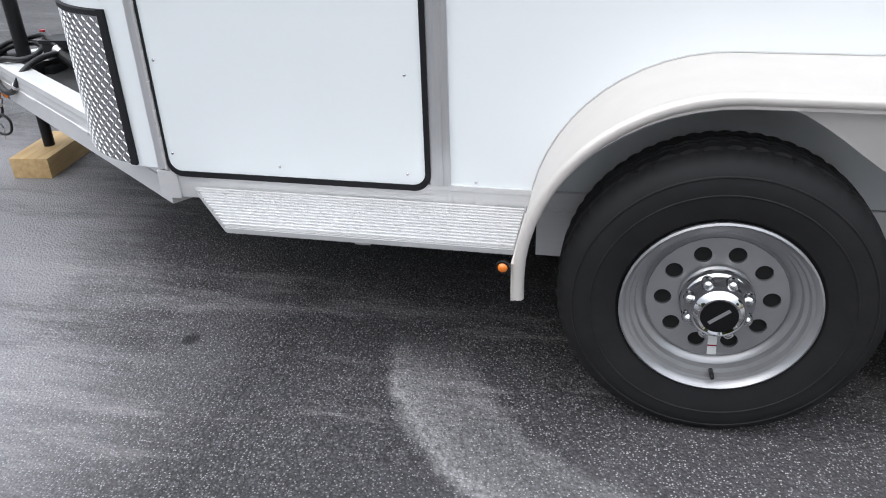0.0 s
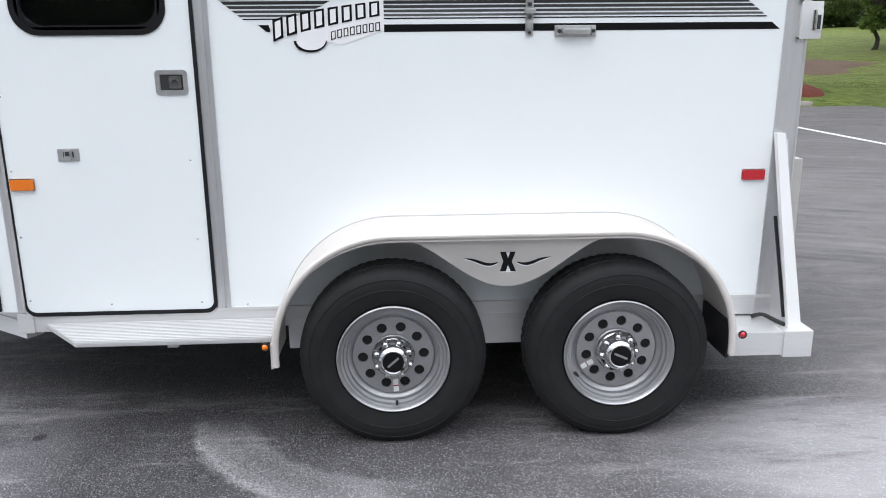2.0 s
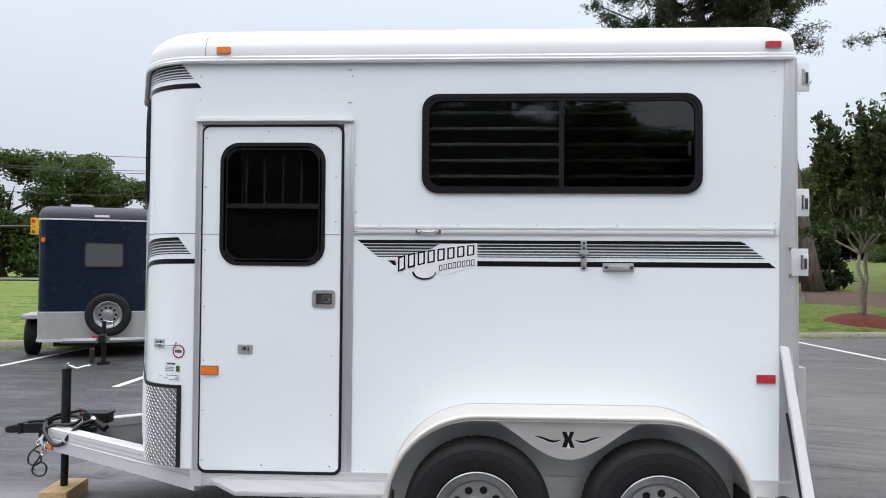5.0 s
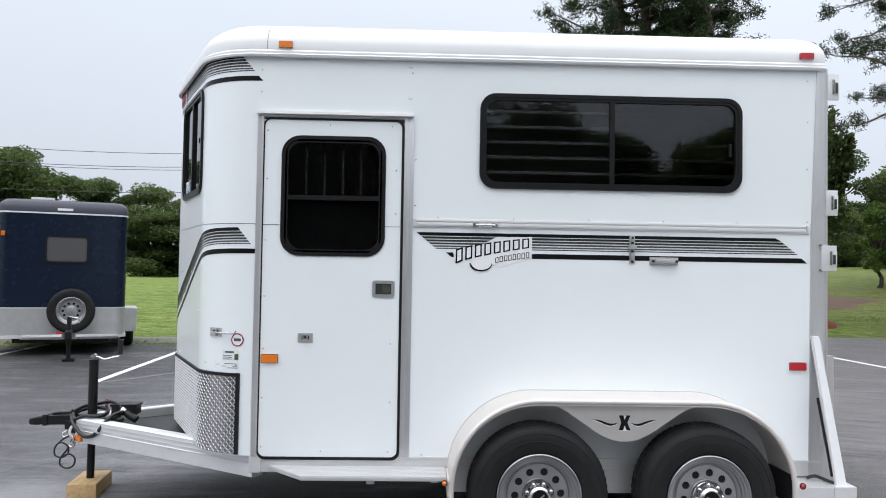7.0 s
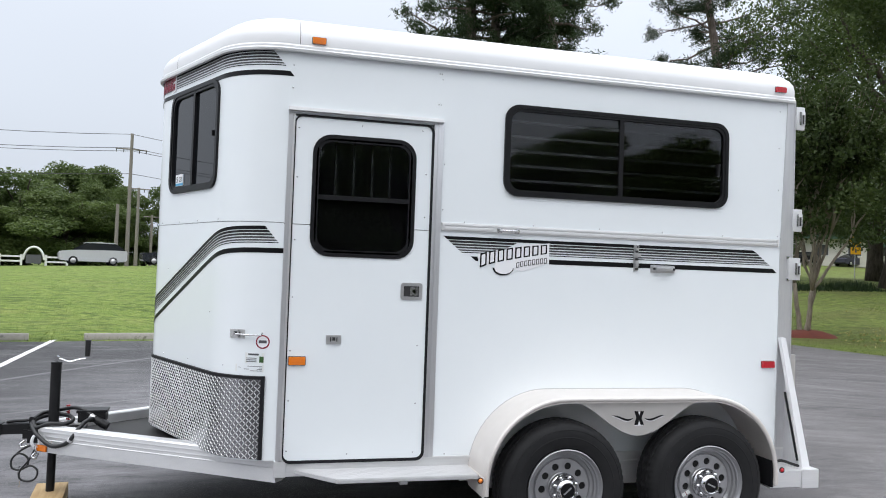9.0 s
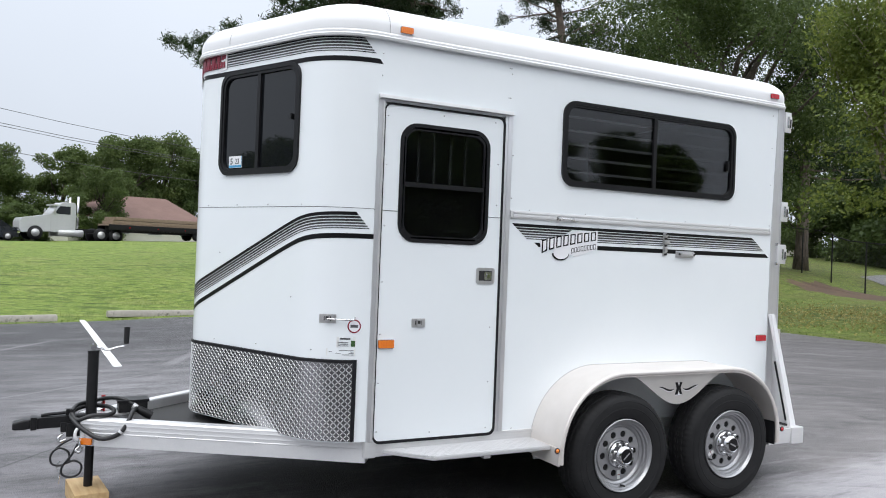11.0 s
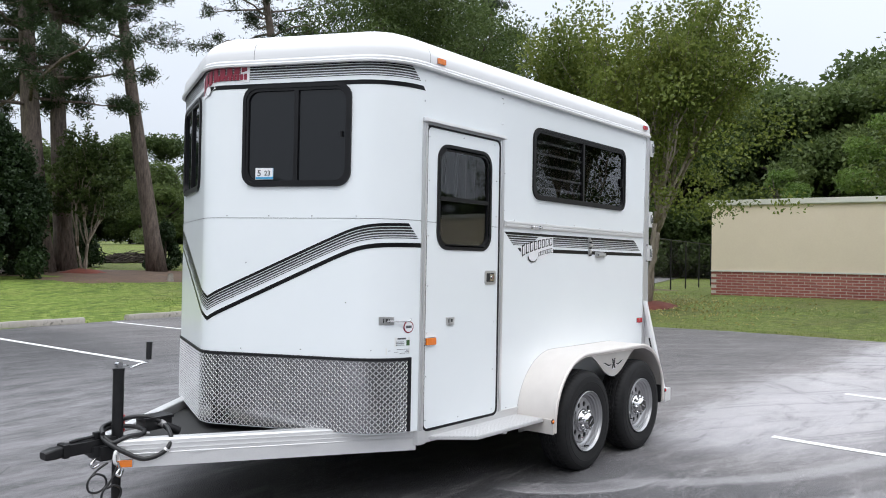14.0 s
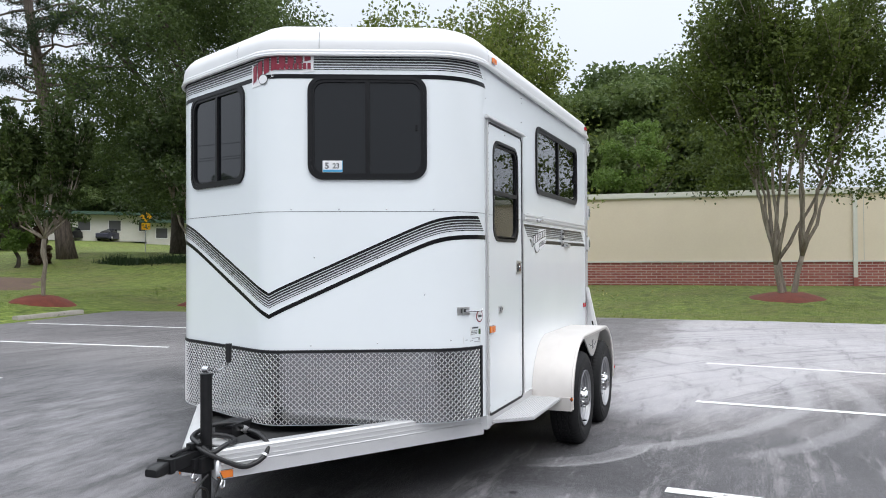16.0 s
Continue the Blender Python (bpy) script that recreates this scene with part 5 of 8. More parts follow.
for i in range(int((2 * NOSE_RUN - 2 * DS0) / pitch)):
    for j in range(26):
        s, z = DS0 + 0.010 + i * pitch, 0.464 + j * pitch * 0.92
        if z > DT - 0.010 or z < plate_foot(s) + 0.006:
            continue
        LENS.append((s, z, radians(42 if (i + j) % 2 else -48)))
verts, faces = [], []
for s, z, a in LENS:
    c, t = math.cos(a), math.sin(a)
    k = len(verts)
    for p, q, h in ((-0.0118, 0, 0), (-0.0066, -0.0023, 0), (0.0066, -0.0023, 0), (0.0118, 0, 0), (0.0066, 0.0023, 0), (-0.0066, 0.0023, 0), (-0.0055, 0, 0.0027), (0.0055, 0, 0.0027)):
        u, w = s + p * c - q * t, z + p * t + q * c
        verts.append(on_nose(u, w, 0.0043 + h) - BASE[trailer])
    faces += [(k, k + 1, k + 6), (k + 1, k + 2, k + 7, k + 6), (k + 2, k + 3, k + 7), (k + 3, k + 4, k + 7), (k + 4, k + 5, k + 6, k + 7), (k + 5, k, k + 6)]
ob = new("tread_lug", from_arrays("tread_lug", verts, faces, M_lug, smooth=False))
ob.parent = tp
tagged(ob, "raised tread lugs", kind="stuff")
bm = bmesh.new()
vs = [[bm.verts.new(on_nose(s, z, d)) for z, d in ((DT - 0.004, 0.003), (DT - 0.004, 0.009), (DT + 0.010, 0.009), (DT + 0.013, 0.001))] for s in cols]
for a, b in zip(vs, vs[1:]):
    for k in range(3):
        bm.faces.new((a[k], b[k], b[k + 1], a[k + 1]))
bmesh.ops.recalc_face_normals(bm, faces=bm.faces)
part("edge_trim", bm, M_gasket, tp, "black edge trim", smooth=60)
part("edge_trim", plate(rect(DS0 - 0.019, 0.455, DS0 + 0.001, 0.885), on_nose, -0.001, 0.010), M_gasket, tp, "black edge trim")

# fenders
FR, FCX, FCZ = 0.452, 0.43, 0.362


def fender_line(r, n=14):
    """The fender's side outline at a radius, from the front foot over the top to the rear foot."""
    pts = [(-FCX - r, 0.31)]
    pts += [(-FCX + r * math.cos(a), FCZ + r * math.sin(a)) for a in [math.pi - (math.pi / 2) * k / n for k in range(n + 1)]]
    pts += [(FCX + r * math.cos(a), FCZ + r * math.sin(a)) for a in [math.pi / 2 - (math.pi / 2) * k / n for k in range(n + 1)]]
    return pts + [(FCX + r, 0.31)]


def fender(side, sgn):
    """side: the wall's y; sgn: outwards."""
    def y(d):
        return side + sgn * d
    o, i = fender_line(FR), fender_line(FR - 0.008)
    bm = bmesh.new()
    rows = []
    for (xo, zo), (xi, zi) in zip(o, i):
        rows.append([bm.verts.new(p) for p in ((xo, y(0.0), zo), (xo, y(0.288), zo), (xo, y(0.302), zo - 0.003), (xi, y(0.302), zi - 0.024 * (zo > 0.5)), (xi, y(0.286), zi - 0.024 * (zo > 0.5)), (xi, y(0.0), zi))])
    for a, b in zip(rows, rows[1:]):
        for k in range(5):
            bm.faces.new((a[k], a[k + 1], b[k + 1], b[k]))
    bm.faces.new(rows[0])
    bm.faces.new(rows[-1][::-1])
    bmesh.ops.recalc_face_normals(bm, faces=bm.faces)
    f = part("fender", bm, M_fender, trailer, "smooth aluminium tandem fender", smooth=40)
    seam = fender_line(FR + 0.002)
    part("sealant", tube([(x, y(0.001), z) for x, z in seam], 0.0022, 6), M_sealant, f, "grey bead of sealant along the wall", smooth=50)
    # lip
    lip = fender_line(FR - 0.012)
    bm = bmesh.new()
    add_tube(bm, [(x, y(0.298), z) for x, z in lip], 0.014, 10)
    part("lip", bm, M_fender, f, "rolled fender lip", smooth=50)
    # skirt between the wheels
    bot = []
    for k in range(41):
        x = 0.50 - 1.0 * k / 40
        w = 0.375
        z = 0.783 if abs(x) > w else 0.783 - 0.182 * (0.5 + 0.5 * math.cos(math.pi * x / w)) ** 0.78
        bot.append((x, z))
    bm = bmesh.new()
    add_plate(bm, [(-0.50, 0.797), (0.50, 0.797)] + bot, lambda u, z, d: Vector((u, y(d), z)), 0.272, 0.282)
    bmesh.ops.recalc_face_normals(bm, faces=bm.faces)
    part("skirt", bm, M_skirt, f, "brushed grey skirt between the wheels", smooth=30)
    # inner rail behind the wheels
    bm = bmesh.new()
    add_box(bm, (-0.86, min(y(0.002), y(0.012)), 0.27), (0.86, max(y(0.002), y(0.012)), 0.452))
    add_box(bm, (-0.86, min(y(0.010), y(0.018)), 0.395), (0.86, max(y(0.010), y(0.018)), 0.402))
    part("wheel_well", bm, M_alu, f, "aluminium wheel-well panel")
    return f


near_fender = fender(0.0, -1)
fender(2 * HALF, 1)


def on_skirt(u, z, d):
    return Vector((u, -0.282 - d, z))


em = part("emblem", plate([(-0.026, 0.655), (0.000, 0.655), (0.026, 0.655), (0.014, 0.692), (0.026, 0.730), (-0.026, 0.730), (-0.016, 0.692)], on_skirt, 0, 0.001), M_vinyl_white, near_fender, "black and white plain emblem with two wings")
part("emblem_block", plate([(-0.028, 0.659), (-0.006, 0.659), (0.002, 0.684), (0.012, 0.659), (0.032, 0.659), (0.016, 0.697), (0.030, 0.734), (0.010, 0.734), (0.002, 0.710), (-0.006, 0.734), (-0.028, 0.734), (-0.016, 0.697)], on_skirt, 0.001, 0.002), M_vinyl_black, em)
for k in (-1, 1):
    up = [(k * (0.036 + 0.125 * t), 0.696 - 0.005 * math.sin(2 * math.pi * t) + 0.016 * t * t) for t in [i / 10 for i in range(11)]]
    lo = [(u, z - 0.011 * math.sin(math.pi * min(1, t * 1.0 + 0.05)) ** 0.7 - 0.001) for (u, z), t in zip(up, [i / 10 for i in range(11)])]
    part("emblem_wing", plate([(u, z - 0.004) for u, z in up] + [(u, z - 0.004) for u, z in lo[::-1]], on_skirt, 0, 0.001), M_vinyl_white, em)
    part("emblem_wing", plate(up + lo[::-1], on_skirt, 0.001, 0.002), M_vinyl_black, em)
for x, m, nm in ((-0.905, M_orange, "amber"), (0.905, M_red, "red")):
    bm = bmesh.new()
    bmesh.ops.create_uvsphere(bm, u_segments=14, v_segments=8, radius=0.0125, matrix=Matrix.Translation((x, -0.304, 0.392)))
    p = part("marker_bead", bm, m, near_fender, nm + " bead marker lamp", smooth=60)
    part("bezel", tube([(x, -0.302, 0.392), (x, -0.308, 0.392)], 0.0165, 14), M_blackpaint, p, smooth=40)
# foot flap of the fender in front
part("mud_flap", box((0.852, -0.286, 0.29), (0.864, -0.03, 0.44), 0.003), M_gasket, near_fender, "black rubber mud flap")
for x0, x1 in ((-0.888, -0.878), (0.868, 0.878)):
    part("mud_flap", box((x0, -0.298, 0.30), (x1, -0.03, 0.40), 0.002), M_fender, near_fender)


# wheels
def tyre_mesh():
    bm = bmesh.new()
    R = 0.345
    prof = [(0.205, 0.088), (0.214, 0.098), (0.235, 0.1045), (0.262, 0.108), (0.285, 0.1085), (0.305, 0.105), (0.320, 0.098), (0.332, 0.088), (0.340, 0.074), (0.3435, 0.060)]
    grooves = [(0.3440, 0.050), (0.337, 0.047), (0.337, 0.040), (0.345, 0.037), (0.3455, 0.016), (0.338, 0.013), (0.338, 0.006), (0.3455, 0.003)]
    half = prof + grooves
    full = half + [(r, -w) for r, w in half[::-1]]
    steps = 192
    rings = []
    for i, (r, w) in enumerate(full):
        ring = []
        for k in range(steps):
            a = 2 * math.pi * k / steps
            rr, ww = r, w
            if 0.339 < r and abs(w) > 0.045:
                rr = r - (0.0032 if k % 3 == 0 else 0)
            elif 0.325 < r < 0.341 and abs(w) > 0.07:
                rr = r - (0.0026 if k % 3 == 0 else 0)
            elif r > 0.3435:
                ww = w + 0.004 * (1 if (k // 2) % 2 else -1)
            ring.append(bm.verts.new((rr * math.cos(a), -ww, max(rr * math.sin(a), -0.3375))))
        rings.append(ring)
    for a, b in zip(rings, rings[1:]):
        for k in range(steps):
            j = (k + 1) % steps
            bm.faces.new((a[k], a[j], b[j], b[k]))
    # raised rings on the side wall
    for r in (0.268, 0.306):
        add_lathe(bm, [(r - 0.003, -0.1075 if r < 0.3 else -0.1040), (r - 0.001, -0.1098 if r < 0.3 else -0.1068), (r + 0.001, -0.1098 if r < 0.3 else -0.1066), (r + 0.003, -0.1075 if r < 0.3 else -0.1035)], 96)
    bmesh.ops.recalc_face_normals(bm, faces=bm.faces)
    return mesh_of("tyre", bm, M_tyre, 28)


def rim_mesh():
    """A silver modular wheel with ten round holes."""
    bm = bmesh.new()
    add_lathe(bm, [(0.205, 0.09), (0.206, -0.085), (0.2125, -0.095), (0.2135, -0.103), (0.209, -0.106), (0.204, -0.101), (0.1985, -0.090), (0.1915, -0.087), (0.1880, -0.074), (0.1790, -0.070), (0.1755, -0.056), (0.1660, -0.051), (0.1600, -0.043), (0.1560, -0.046), (0.1535, -0.0505)], 72)
    n, rc, rh = 10, 0.1165, 0.0195
    ri, ro = 0.082, 0.1535
    yd = -0.0510
    per = 16
    for s in range(n):
        mid = 2 * math.pi * s / n
        a0, a1 = mid - math.pi / n, mid + math.pi / n
        hole, deep, edge = [], [], []
        c = Vector((rc * math.cos(mid), 0, rc * math.sin(mid)))
        for k in range(per):
            t = 2 * math.pi * k / per
            rad = Vector((math.cos(mid), 0, math.sin(mid)))
            tan = Vector((-math.sin(mid), 0, math.cos(mid)))
            p = c + rh * (math.cos(t) * rad + math.sin(t) * tan)
            hole.append(bm.verts.new((p.x, yd - 0.0006, p.z)))
            deep.append(bm.verts.new((p.x, yd + 0.012, p.z)))
            u, w = math.cos(t), math.sin(t)
            m = max(abs(u), abs(w))
            u, w = u / m, w / m
            r = (ri + ro) / 2 + u * (ro - ri) / 2
            aa = mid + w * math.pi / n
            edge.append(bm.verts.new((r * math.cos(aa), yd, r * math.sin(aa))))
        for k in range(per):
            j = (k + 1) % per
            bm.faces.new((edge[k], edge[j], hole[j], hole[k]))
            bm.faces.new((hole[k], hole[j], deep[j], deep[k]))
    add_lathe(bm, [(0.083, yd), (0.078, yd - 0.006), (0.070, yd - 0.010), (0.0, yd - 0.010)], 40)
    bmesh.ops.remove_doubles(bm, verts=bm.verts, dist=0.0004)
    bmesh.ops.recalc_face_normals(bm, faces=bm.faces)
    return mesh_of("wheel", bm, M_rim, 32)


def simple_lathe(name, profile, mat, steps=36, smooth=35):
    bm = bmesh.new()
    add_lathe(bm, profile, steps)
    bmesh.ops.recalc_face_normals(bm, faces=bm.faces)
    return mesh_of(name, bm, mat, smooth)


TYRE, RIM = tyre_mesh(), rim_mesh()
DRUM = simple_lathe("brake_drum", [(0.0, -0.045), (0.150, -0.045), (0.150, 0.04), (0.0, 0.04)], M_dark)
bm = bmesh.new()
add_lathe(bm, [(0.082, -0.0765), (0.081, -0.084), (0.075, -0.090), (0.068, -0.098), (0.064, -0.115), (0.059, -0.132), (0.051, -0.141), (0.045, -0.145), (0.040, -0.1425)], 48)
for k in range(8):
    a = 2 * math.pi * (k + 0.5) / 8
    bmesh.ops.create_uvsphere(bm, u_segments=12, v_segments=8, radius=0.0145, matrix=Matrix.Translation((0.0665 * math.cos(a), -0.104, 0.0665 * math.sin(a))) @ Matrix.Diagonal((1, 1.5, 1, 1)))
bmesh.ops.recalc_face_normals(bm, faces=bm.faces)
HUB = mesh_of("hub_cap", bm, M_chrome, 40)
CAP = simple_lathe("hub_disc", [(0.0, -0.1425), (0.0405, -0.1425), (0.0405, -0.134)], M_vinyl_black)
bm = bmesh.new()
add_box(bm, (-0.027, -0.1434, -0.004), (0.027, -0.1424, 0.004), 0.0, Matrix.Rotation(radians(-38), 4, "Y"))
BARM = mesh_of("print_bar", bm, M_rim)
bm = bmesh.new()
add_tube(bm, [(0, -0.070, -0.183), (0, -0.090, -0.180), (0, -0.108, -0.178)], [0.0055, 0.0055, 0.0045], 10)
VALVE = mesh_of("valve", bm, M_blackpaint, 40)
bm = bmesh.new()
add_box(bm, (-0.010, -0.0682, -0.151), (0.010, -0.0672, -0.100))
TAG = mesh_of("paper_tag", bm, M_paper)
bm = bmesh.new()
add_box(bm, (-0.010, -0.0688, -0.128), (0.010, -0.0680, -0.124))
TAGBAR = mesh_of("print_bar", bm, M_vinyl_red)


def wheel(x, side, sgn, spin):
    """A wheel as a part of the trailer: the rim carries tyre, hub cap, valve and tag."""
    rim = new("wheel", RIM)
    rim.parent = trailer
    rim.matrix_basis = Matrix.Translation(Vector((x, side - 0.205 * (1 if sgn < 0 else -1), 0.328)) - BASE[trailer]) @ Matrix.Rotation(0 if sgn < 0 else math.pi, 4, "Z") @ Matrix.Rotation(radians(spin), 4, "Y")
    tagged(rim, "silver-painted steel wheel with ten round holes")
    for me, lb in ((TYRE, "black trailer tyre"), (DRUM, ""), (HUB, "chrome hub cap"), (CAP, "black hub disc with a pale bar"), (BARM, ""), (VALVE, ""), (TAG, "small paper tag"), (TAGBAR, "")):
        o = new(me.name.split(".")[0], me)
        o.parent = rim
        if me is TYRE:
            o.matrix_basis = Matrix.Rotation(radians(-spin), 4, "Y") @ Matrix.Diagonal((1.033, 1.0, 1.033, 1))
        if me in (HUB, CAP, BARM, TAG, TAGBAR):
            o.location.y = 0.0155
        tagged(o, lb)
    return rim


wheel(-0.43, 0.0, -1, -3)
wheel(0.43, 0.0, -1, 62)
wheel(-0.43, 2 * HALF, 1, 20)
wheel(0.43, 2 * HALF, 1, 130)
for x in (-0.43, 0.43):
    part("axle", tube([(x, 0.02, 0.345), (x, 2.16, 0.345)], 0.035, 12), M_blackpaint, trailer, smooth=40)

# step under the door
bm = bmesh.new()
add_plate(bm, [(-1.832, 0.0), (-0.889, 0.0), (-0.889, 0.222), (-1.629, 0.222)], lambda u, w, d: Vector((u, -w, 0.392 + d)), -0.014, 0.004)
bmesh.ops.recalc_face_normals(bm, faces=bm.faces)
bmesh.ops.bevel(bm, geom=bm.edges[:], offset=0.003, segments=2, affect="EDGES")
step = part("step", bm, M_step_shade, trailer, "ribbed aluminium running step", smooth=40)
for k in range(13):
    w = 0.010 + k * 0.0164
    x0 = -1.832 + max(0, w) * (0.203 / 0.222) + 0.004
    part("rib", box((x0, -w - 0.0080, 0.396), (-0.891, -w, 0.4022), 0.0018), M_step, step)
part("bracket", box((-1.30, -0.18, 0.352), (-1.26, 0.0, 0.3785)), M_alu, step)
part("bracket", box((-0.97, -0.14, 0.352), (-0.93, 0.0, 0.3785)), M_alu, step)
part("corner_foot", box((-1.935, -0.010, 0.362), (-1.872, 0.05, 0.446), 0.003), M_alu, trailer)

# tail: bumper ledge, ramp stay and hinges
bm = bmesh.new()
add_box(bm, (0.905, -0.205, 0.262), (1.125, 0.02, 0.358), 0.003)
part("tail_ledge", bm, M_alu, trailer, "aluminium tail ledge")
part("tail_ledge", box((1.118, -0.214, 0.255), (1.235, 0.03, 0.364), 0.003), M_alu, trailer, "aluminium tail ledge")
part("tail_beam", box((1.118, 0.03, 0.255), (1.235, 2.15, 0.364), 0.003), M_step, trailer)
bm = bmesh.new()
a, b = Vector((1.112, -0.018, 1.125)), Vector((1.175, -0.165, 0.362))
rings = []
for t, w in ((0, 0.018), (1, 0.026)):
    c = a + (b - a) * t
    rings.append([bm.verts.new(c + Vector(q)) for q in ((-w, -0.014, 0), (w, -0.014, 0), (w, 0.014, 0), (-w, 0.014, 0))])
for k in range(4):
    bm.faces.new((rings[0][k], rings[0][(k + 1) % 4], rings[1][(k + 1) % 4], rings[1][k]))
bm.faces.new(rings[0][::-1])
bm.faces.new(rings[1])
bmesh.ops.recalc_face_normals(bm, faces=bm.faces)
stay = part("ramp_stay", bm, M_roof, trailer, "white leaning ramp stay at the tail")
part("edge_seal", tube([(1.105, -0.065, 0.80), (1.142, -0.142, 0.40)], 0.007, 6), M_gasket, stay)
part("gusset", plate([(0.006, 1.10), (0.006, 0.364), (0.150, 0.364)], lambda w, z, d: Vector((1.150 + d, -w, z)), 0.0, 0.006), M_alu_v, stay, "aluminium gusset plate")
part("cable", tube(smooth_path([(1.060, -0.035, 0.366), (1.095, -0.060, 0.382), (1.125, -0.115, 0.375), (1.150, -0.150, 0.368)], 5), 0.009, 8), M_cable, stay)
part("ramp_edge", box((1.186, -0.005, 0.37), (1.226, 2.17, 1.02), 0.004), M_skirt, trailer, "rear ramp edge")
for x0, x1, z0, z1 in ((1.176, 1.240, 1.786, 1.926), (1.150, 1.234, 1.484, 1.622), (1.186, 1.246, 2.424, 2.568)):
    bm = bmesh.new()
    add_box(bm, (x0, -0.020, z0), (x1, -0.006, z1), 0.003)
    add_box(bm, (x1 - 0.026, -0.028, z0 + 0.03), (x1 - 0.002, -0.018, z1 - 0.03), 0.003)
    h = part("rear_hinge", bm, M_alu, trailer, "cast aluminium strap hinge", smooth=30)
    part("pin", tube([(x1 - 0.034, -0.022, z0 + 0.032), (x1 - 0.034, -0.022, z1 - 0.032)], 0.006, 8), M_steel, h, smooth=40)
    part("slot", box((x1 - 0.024, -0.0288, z0 + 0.035), (x1 - 0.010, -0.0276, z1 - 0.05)), M_under, h)
for z in (1.484, 1.622):
    part("hinge_bolt", box((1.140, -0.018, z - 0.010), (1.158, -0.004, z + 0.010), 0.004), M_steel, trailer, smooth=40)

# drawbar
before_bar = set(trailer.children)
C0, C1 = Vector((-3.262, 0.972, 0)), Vector((-1.897, 0.000, 0))
du = (C1 - C0).normalized()
dn = Vector((-du.y, du.x, 0))
if dn.y < 0:
    dn = -dn


def beam(mirror):
    L = (C1 - C0).length
    prof = [(0.0, 0.330), (0.0, 0.398), (-0.002, 0.400), (-0.002, 0.404), (0.001, 0.406), (0.001, 0.421), (0.0, 0.424), (0.001, 0.427), (0.001, 0.447), (0.0, 0.450), (0.001, 0.453), (0.001, 0.470), (0.010, 0.478), (0.070, 0.478), (0.075, 0.470), (0.075, 0.335), (0.070, 0.330)]
    bm = bmesh.new()
    rings = []
    for t in (0.0, L * 0.25, L * 0.5, L * 0.75, L - 0.03):
        ring = []
        for w, z in prof:
            p = C0 + du * t + dn * w
            y = 2 * APEX_Y - p.y if mirror else p.y
            ring.append(bm.verts.new((p.x, y, z)))
        rings.append(ring)
    n = len(prof)
    for a, b in zip(rings, rings[1:]):
        for k in range(n):
            bm.faces.new((a[k], a[(k + 1) % n], b[(k + 1) % n], b[k]))
    bm.faces.new(rings[0])
    bm.faces.new(rings[-1][::-1])
    for v in bm.verts:
        if v.co.x > -1.93 and v.co.z > 0.36:
            v.co.z = min(v.co.z, 0.44)
    bmesh.ops.recalc_face_normals(bm, faces=bm.faces)
    return part("drawbar", bm, M_alu, trailer, "extruded aluminium drawbar beam", smooth=30)


beam(False)
beam(True)
for s in (0, 1):
    for t in (0.42, 0.98):
        p = C0 + du * t
        m = Matrix.Translation((p.x, p.y if not s else 2 * APEX_Y - p.y, 0.401)) @ Matrix.Rotation(math.atan2(du.y, du.x) * (1 if not s else -1), 4, "Z")
        part("drawbar_clip", box((-0.05, -0.007, -0.005), (0.05, 0.004, 0.005), 0.002, m), M_alu, trailer)
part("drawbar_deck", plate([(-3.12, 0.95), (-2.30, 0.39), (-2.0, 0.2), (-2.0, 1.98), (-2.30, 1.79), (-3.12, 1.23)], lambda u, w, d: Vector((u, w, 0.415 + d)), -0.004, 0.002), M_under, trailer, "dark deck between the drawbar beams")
for k, sg in ((0, 1), (1, -1)):
    ang = math.atan2(du.y, du.x)
    p = C0 + du * 0.045
    y = p.y if not k else 2 * APEX_Y - p.y
    m = Matrix.Translation((p.x, y, 0.355)) @ Matrix.Rotation(ang if not k else -ang, 4, "Z")
    p2 = part("side_reflector", box((-0.045, -0.006 * sg if sg > 0 else 0, -0.022), (0.040, 0.0 if sg > 0 else 0.006, 0.022), 0.002, m), M_steel, trailer, "amber reflector on the drawbar")
    part("lens", box((-0.040, -0.014 if sg > 0 else 0.006, -0.018), (0.035, -0.006 if sg > 0 else 0.014, 0.018), 0.003, m), M_orange, p2)
# coupler
CENTRE = 0.043
before = set(trailer.children)
bm = bmesh.new()
add_box(bm, (-3.33, 0.965, 0.372), (-3.02, 1.113, 0.448), 0.006)
add_box(bm, (-3.20, 0.915, 0.386), (-3.06, 1.163, 0.470), 0.006)
cp = part("coupler", bm, M_blackpaint, trailer, "black steel ball coupler", smooth=30)
bm = bmesh.new()
add_box(bm, (-3.490, 1.002, 0.420), (-3.22, 1.076, 0.484), 0.014)
add_box(bm, (-3.36, 0.985, 0.395), (-3.22, 1.093, 0.452), 0.008)
part("coupler_neck", bm, M_blackpaint, cp, "square tapered coupler neck", smooth=35)
bm = bmesh.new()
add_box(bm, (-3.512, 0.996, 0.416), (-3.478, 1.082, 0.489), 0.010)
part("coupler_collar", bm, M_blackpaint, cp, smooth=35)
bm = bmesh.new()
rings = []
for x, w, z0, z1 in ((-3.505, 0.032, 0.425, 0.478), (-3.545, 0.037, 0.420, 0.476), (-3.590, 0.037, 0.422, 0.466), (-3.600, 0.033, 0.426, 0.461)):
    ring = []
    for sy, sz in ((-1, -1), (1, -1), (1, 1), (-1, 1)):
        for k in range(4):
            a = math.atan2(sz, sy) + (k - 1.5) * math.pi / 6
            r = 0.010
            ring.append(bm.verts.new((x, 1.039 + sy * (w - r) + r * math.cos(a), (z0 + r if sz < 0 else z1 - r) + r * math.sin(a))))
    rings.append(ring)
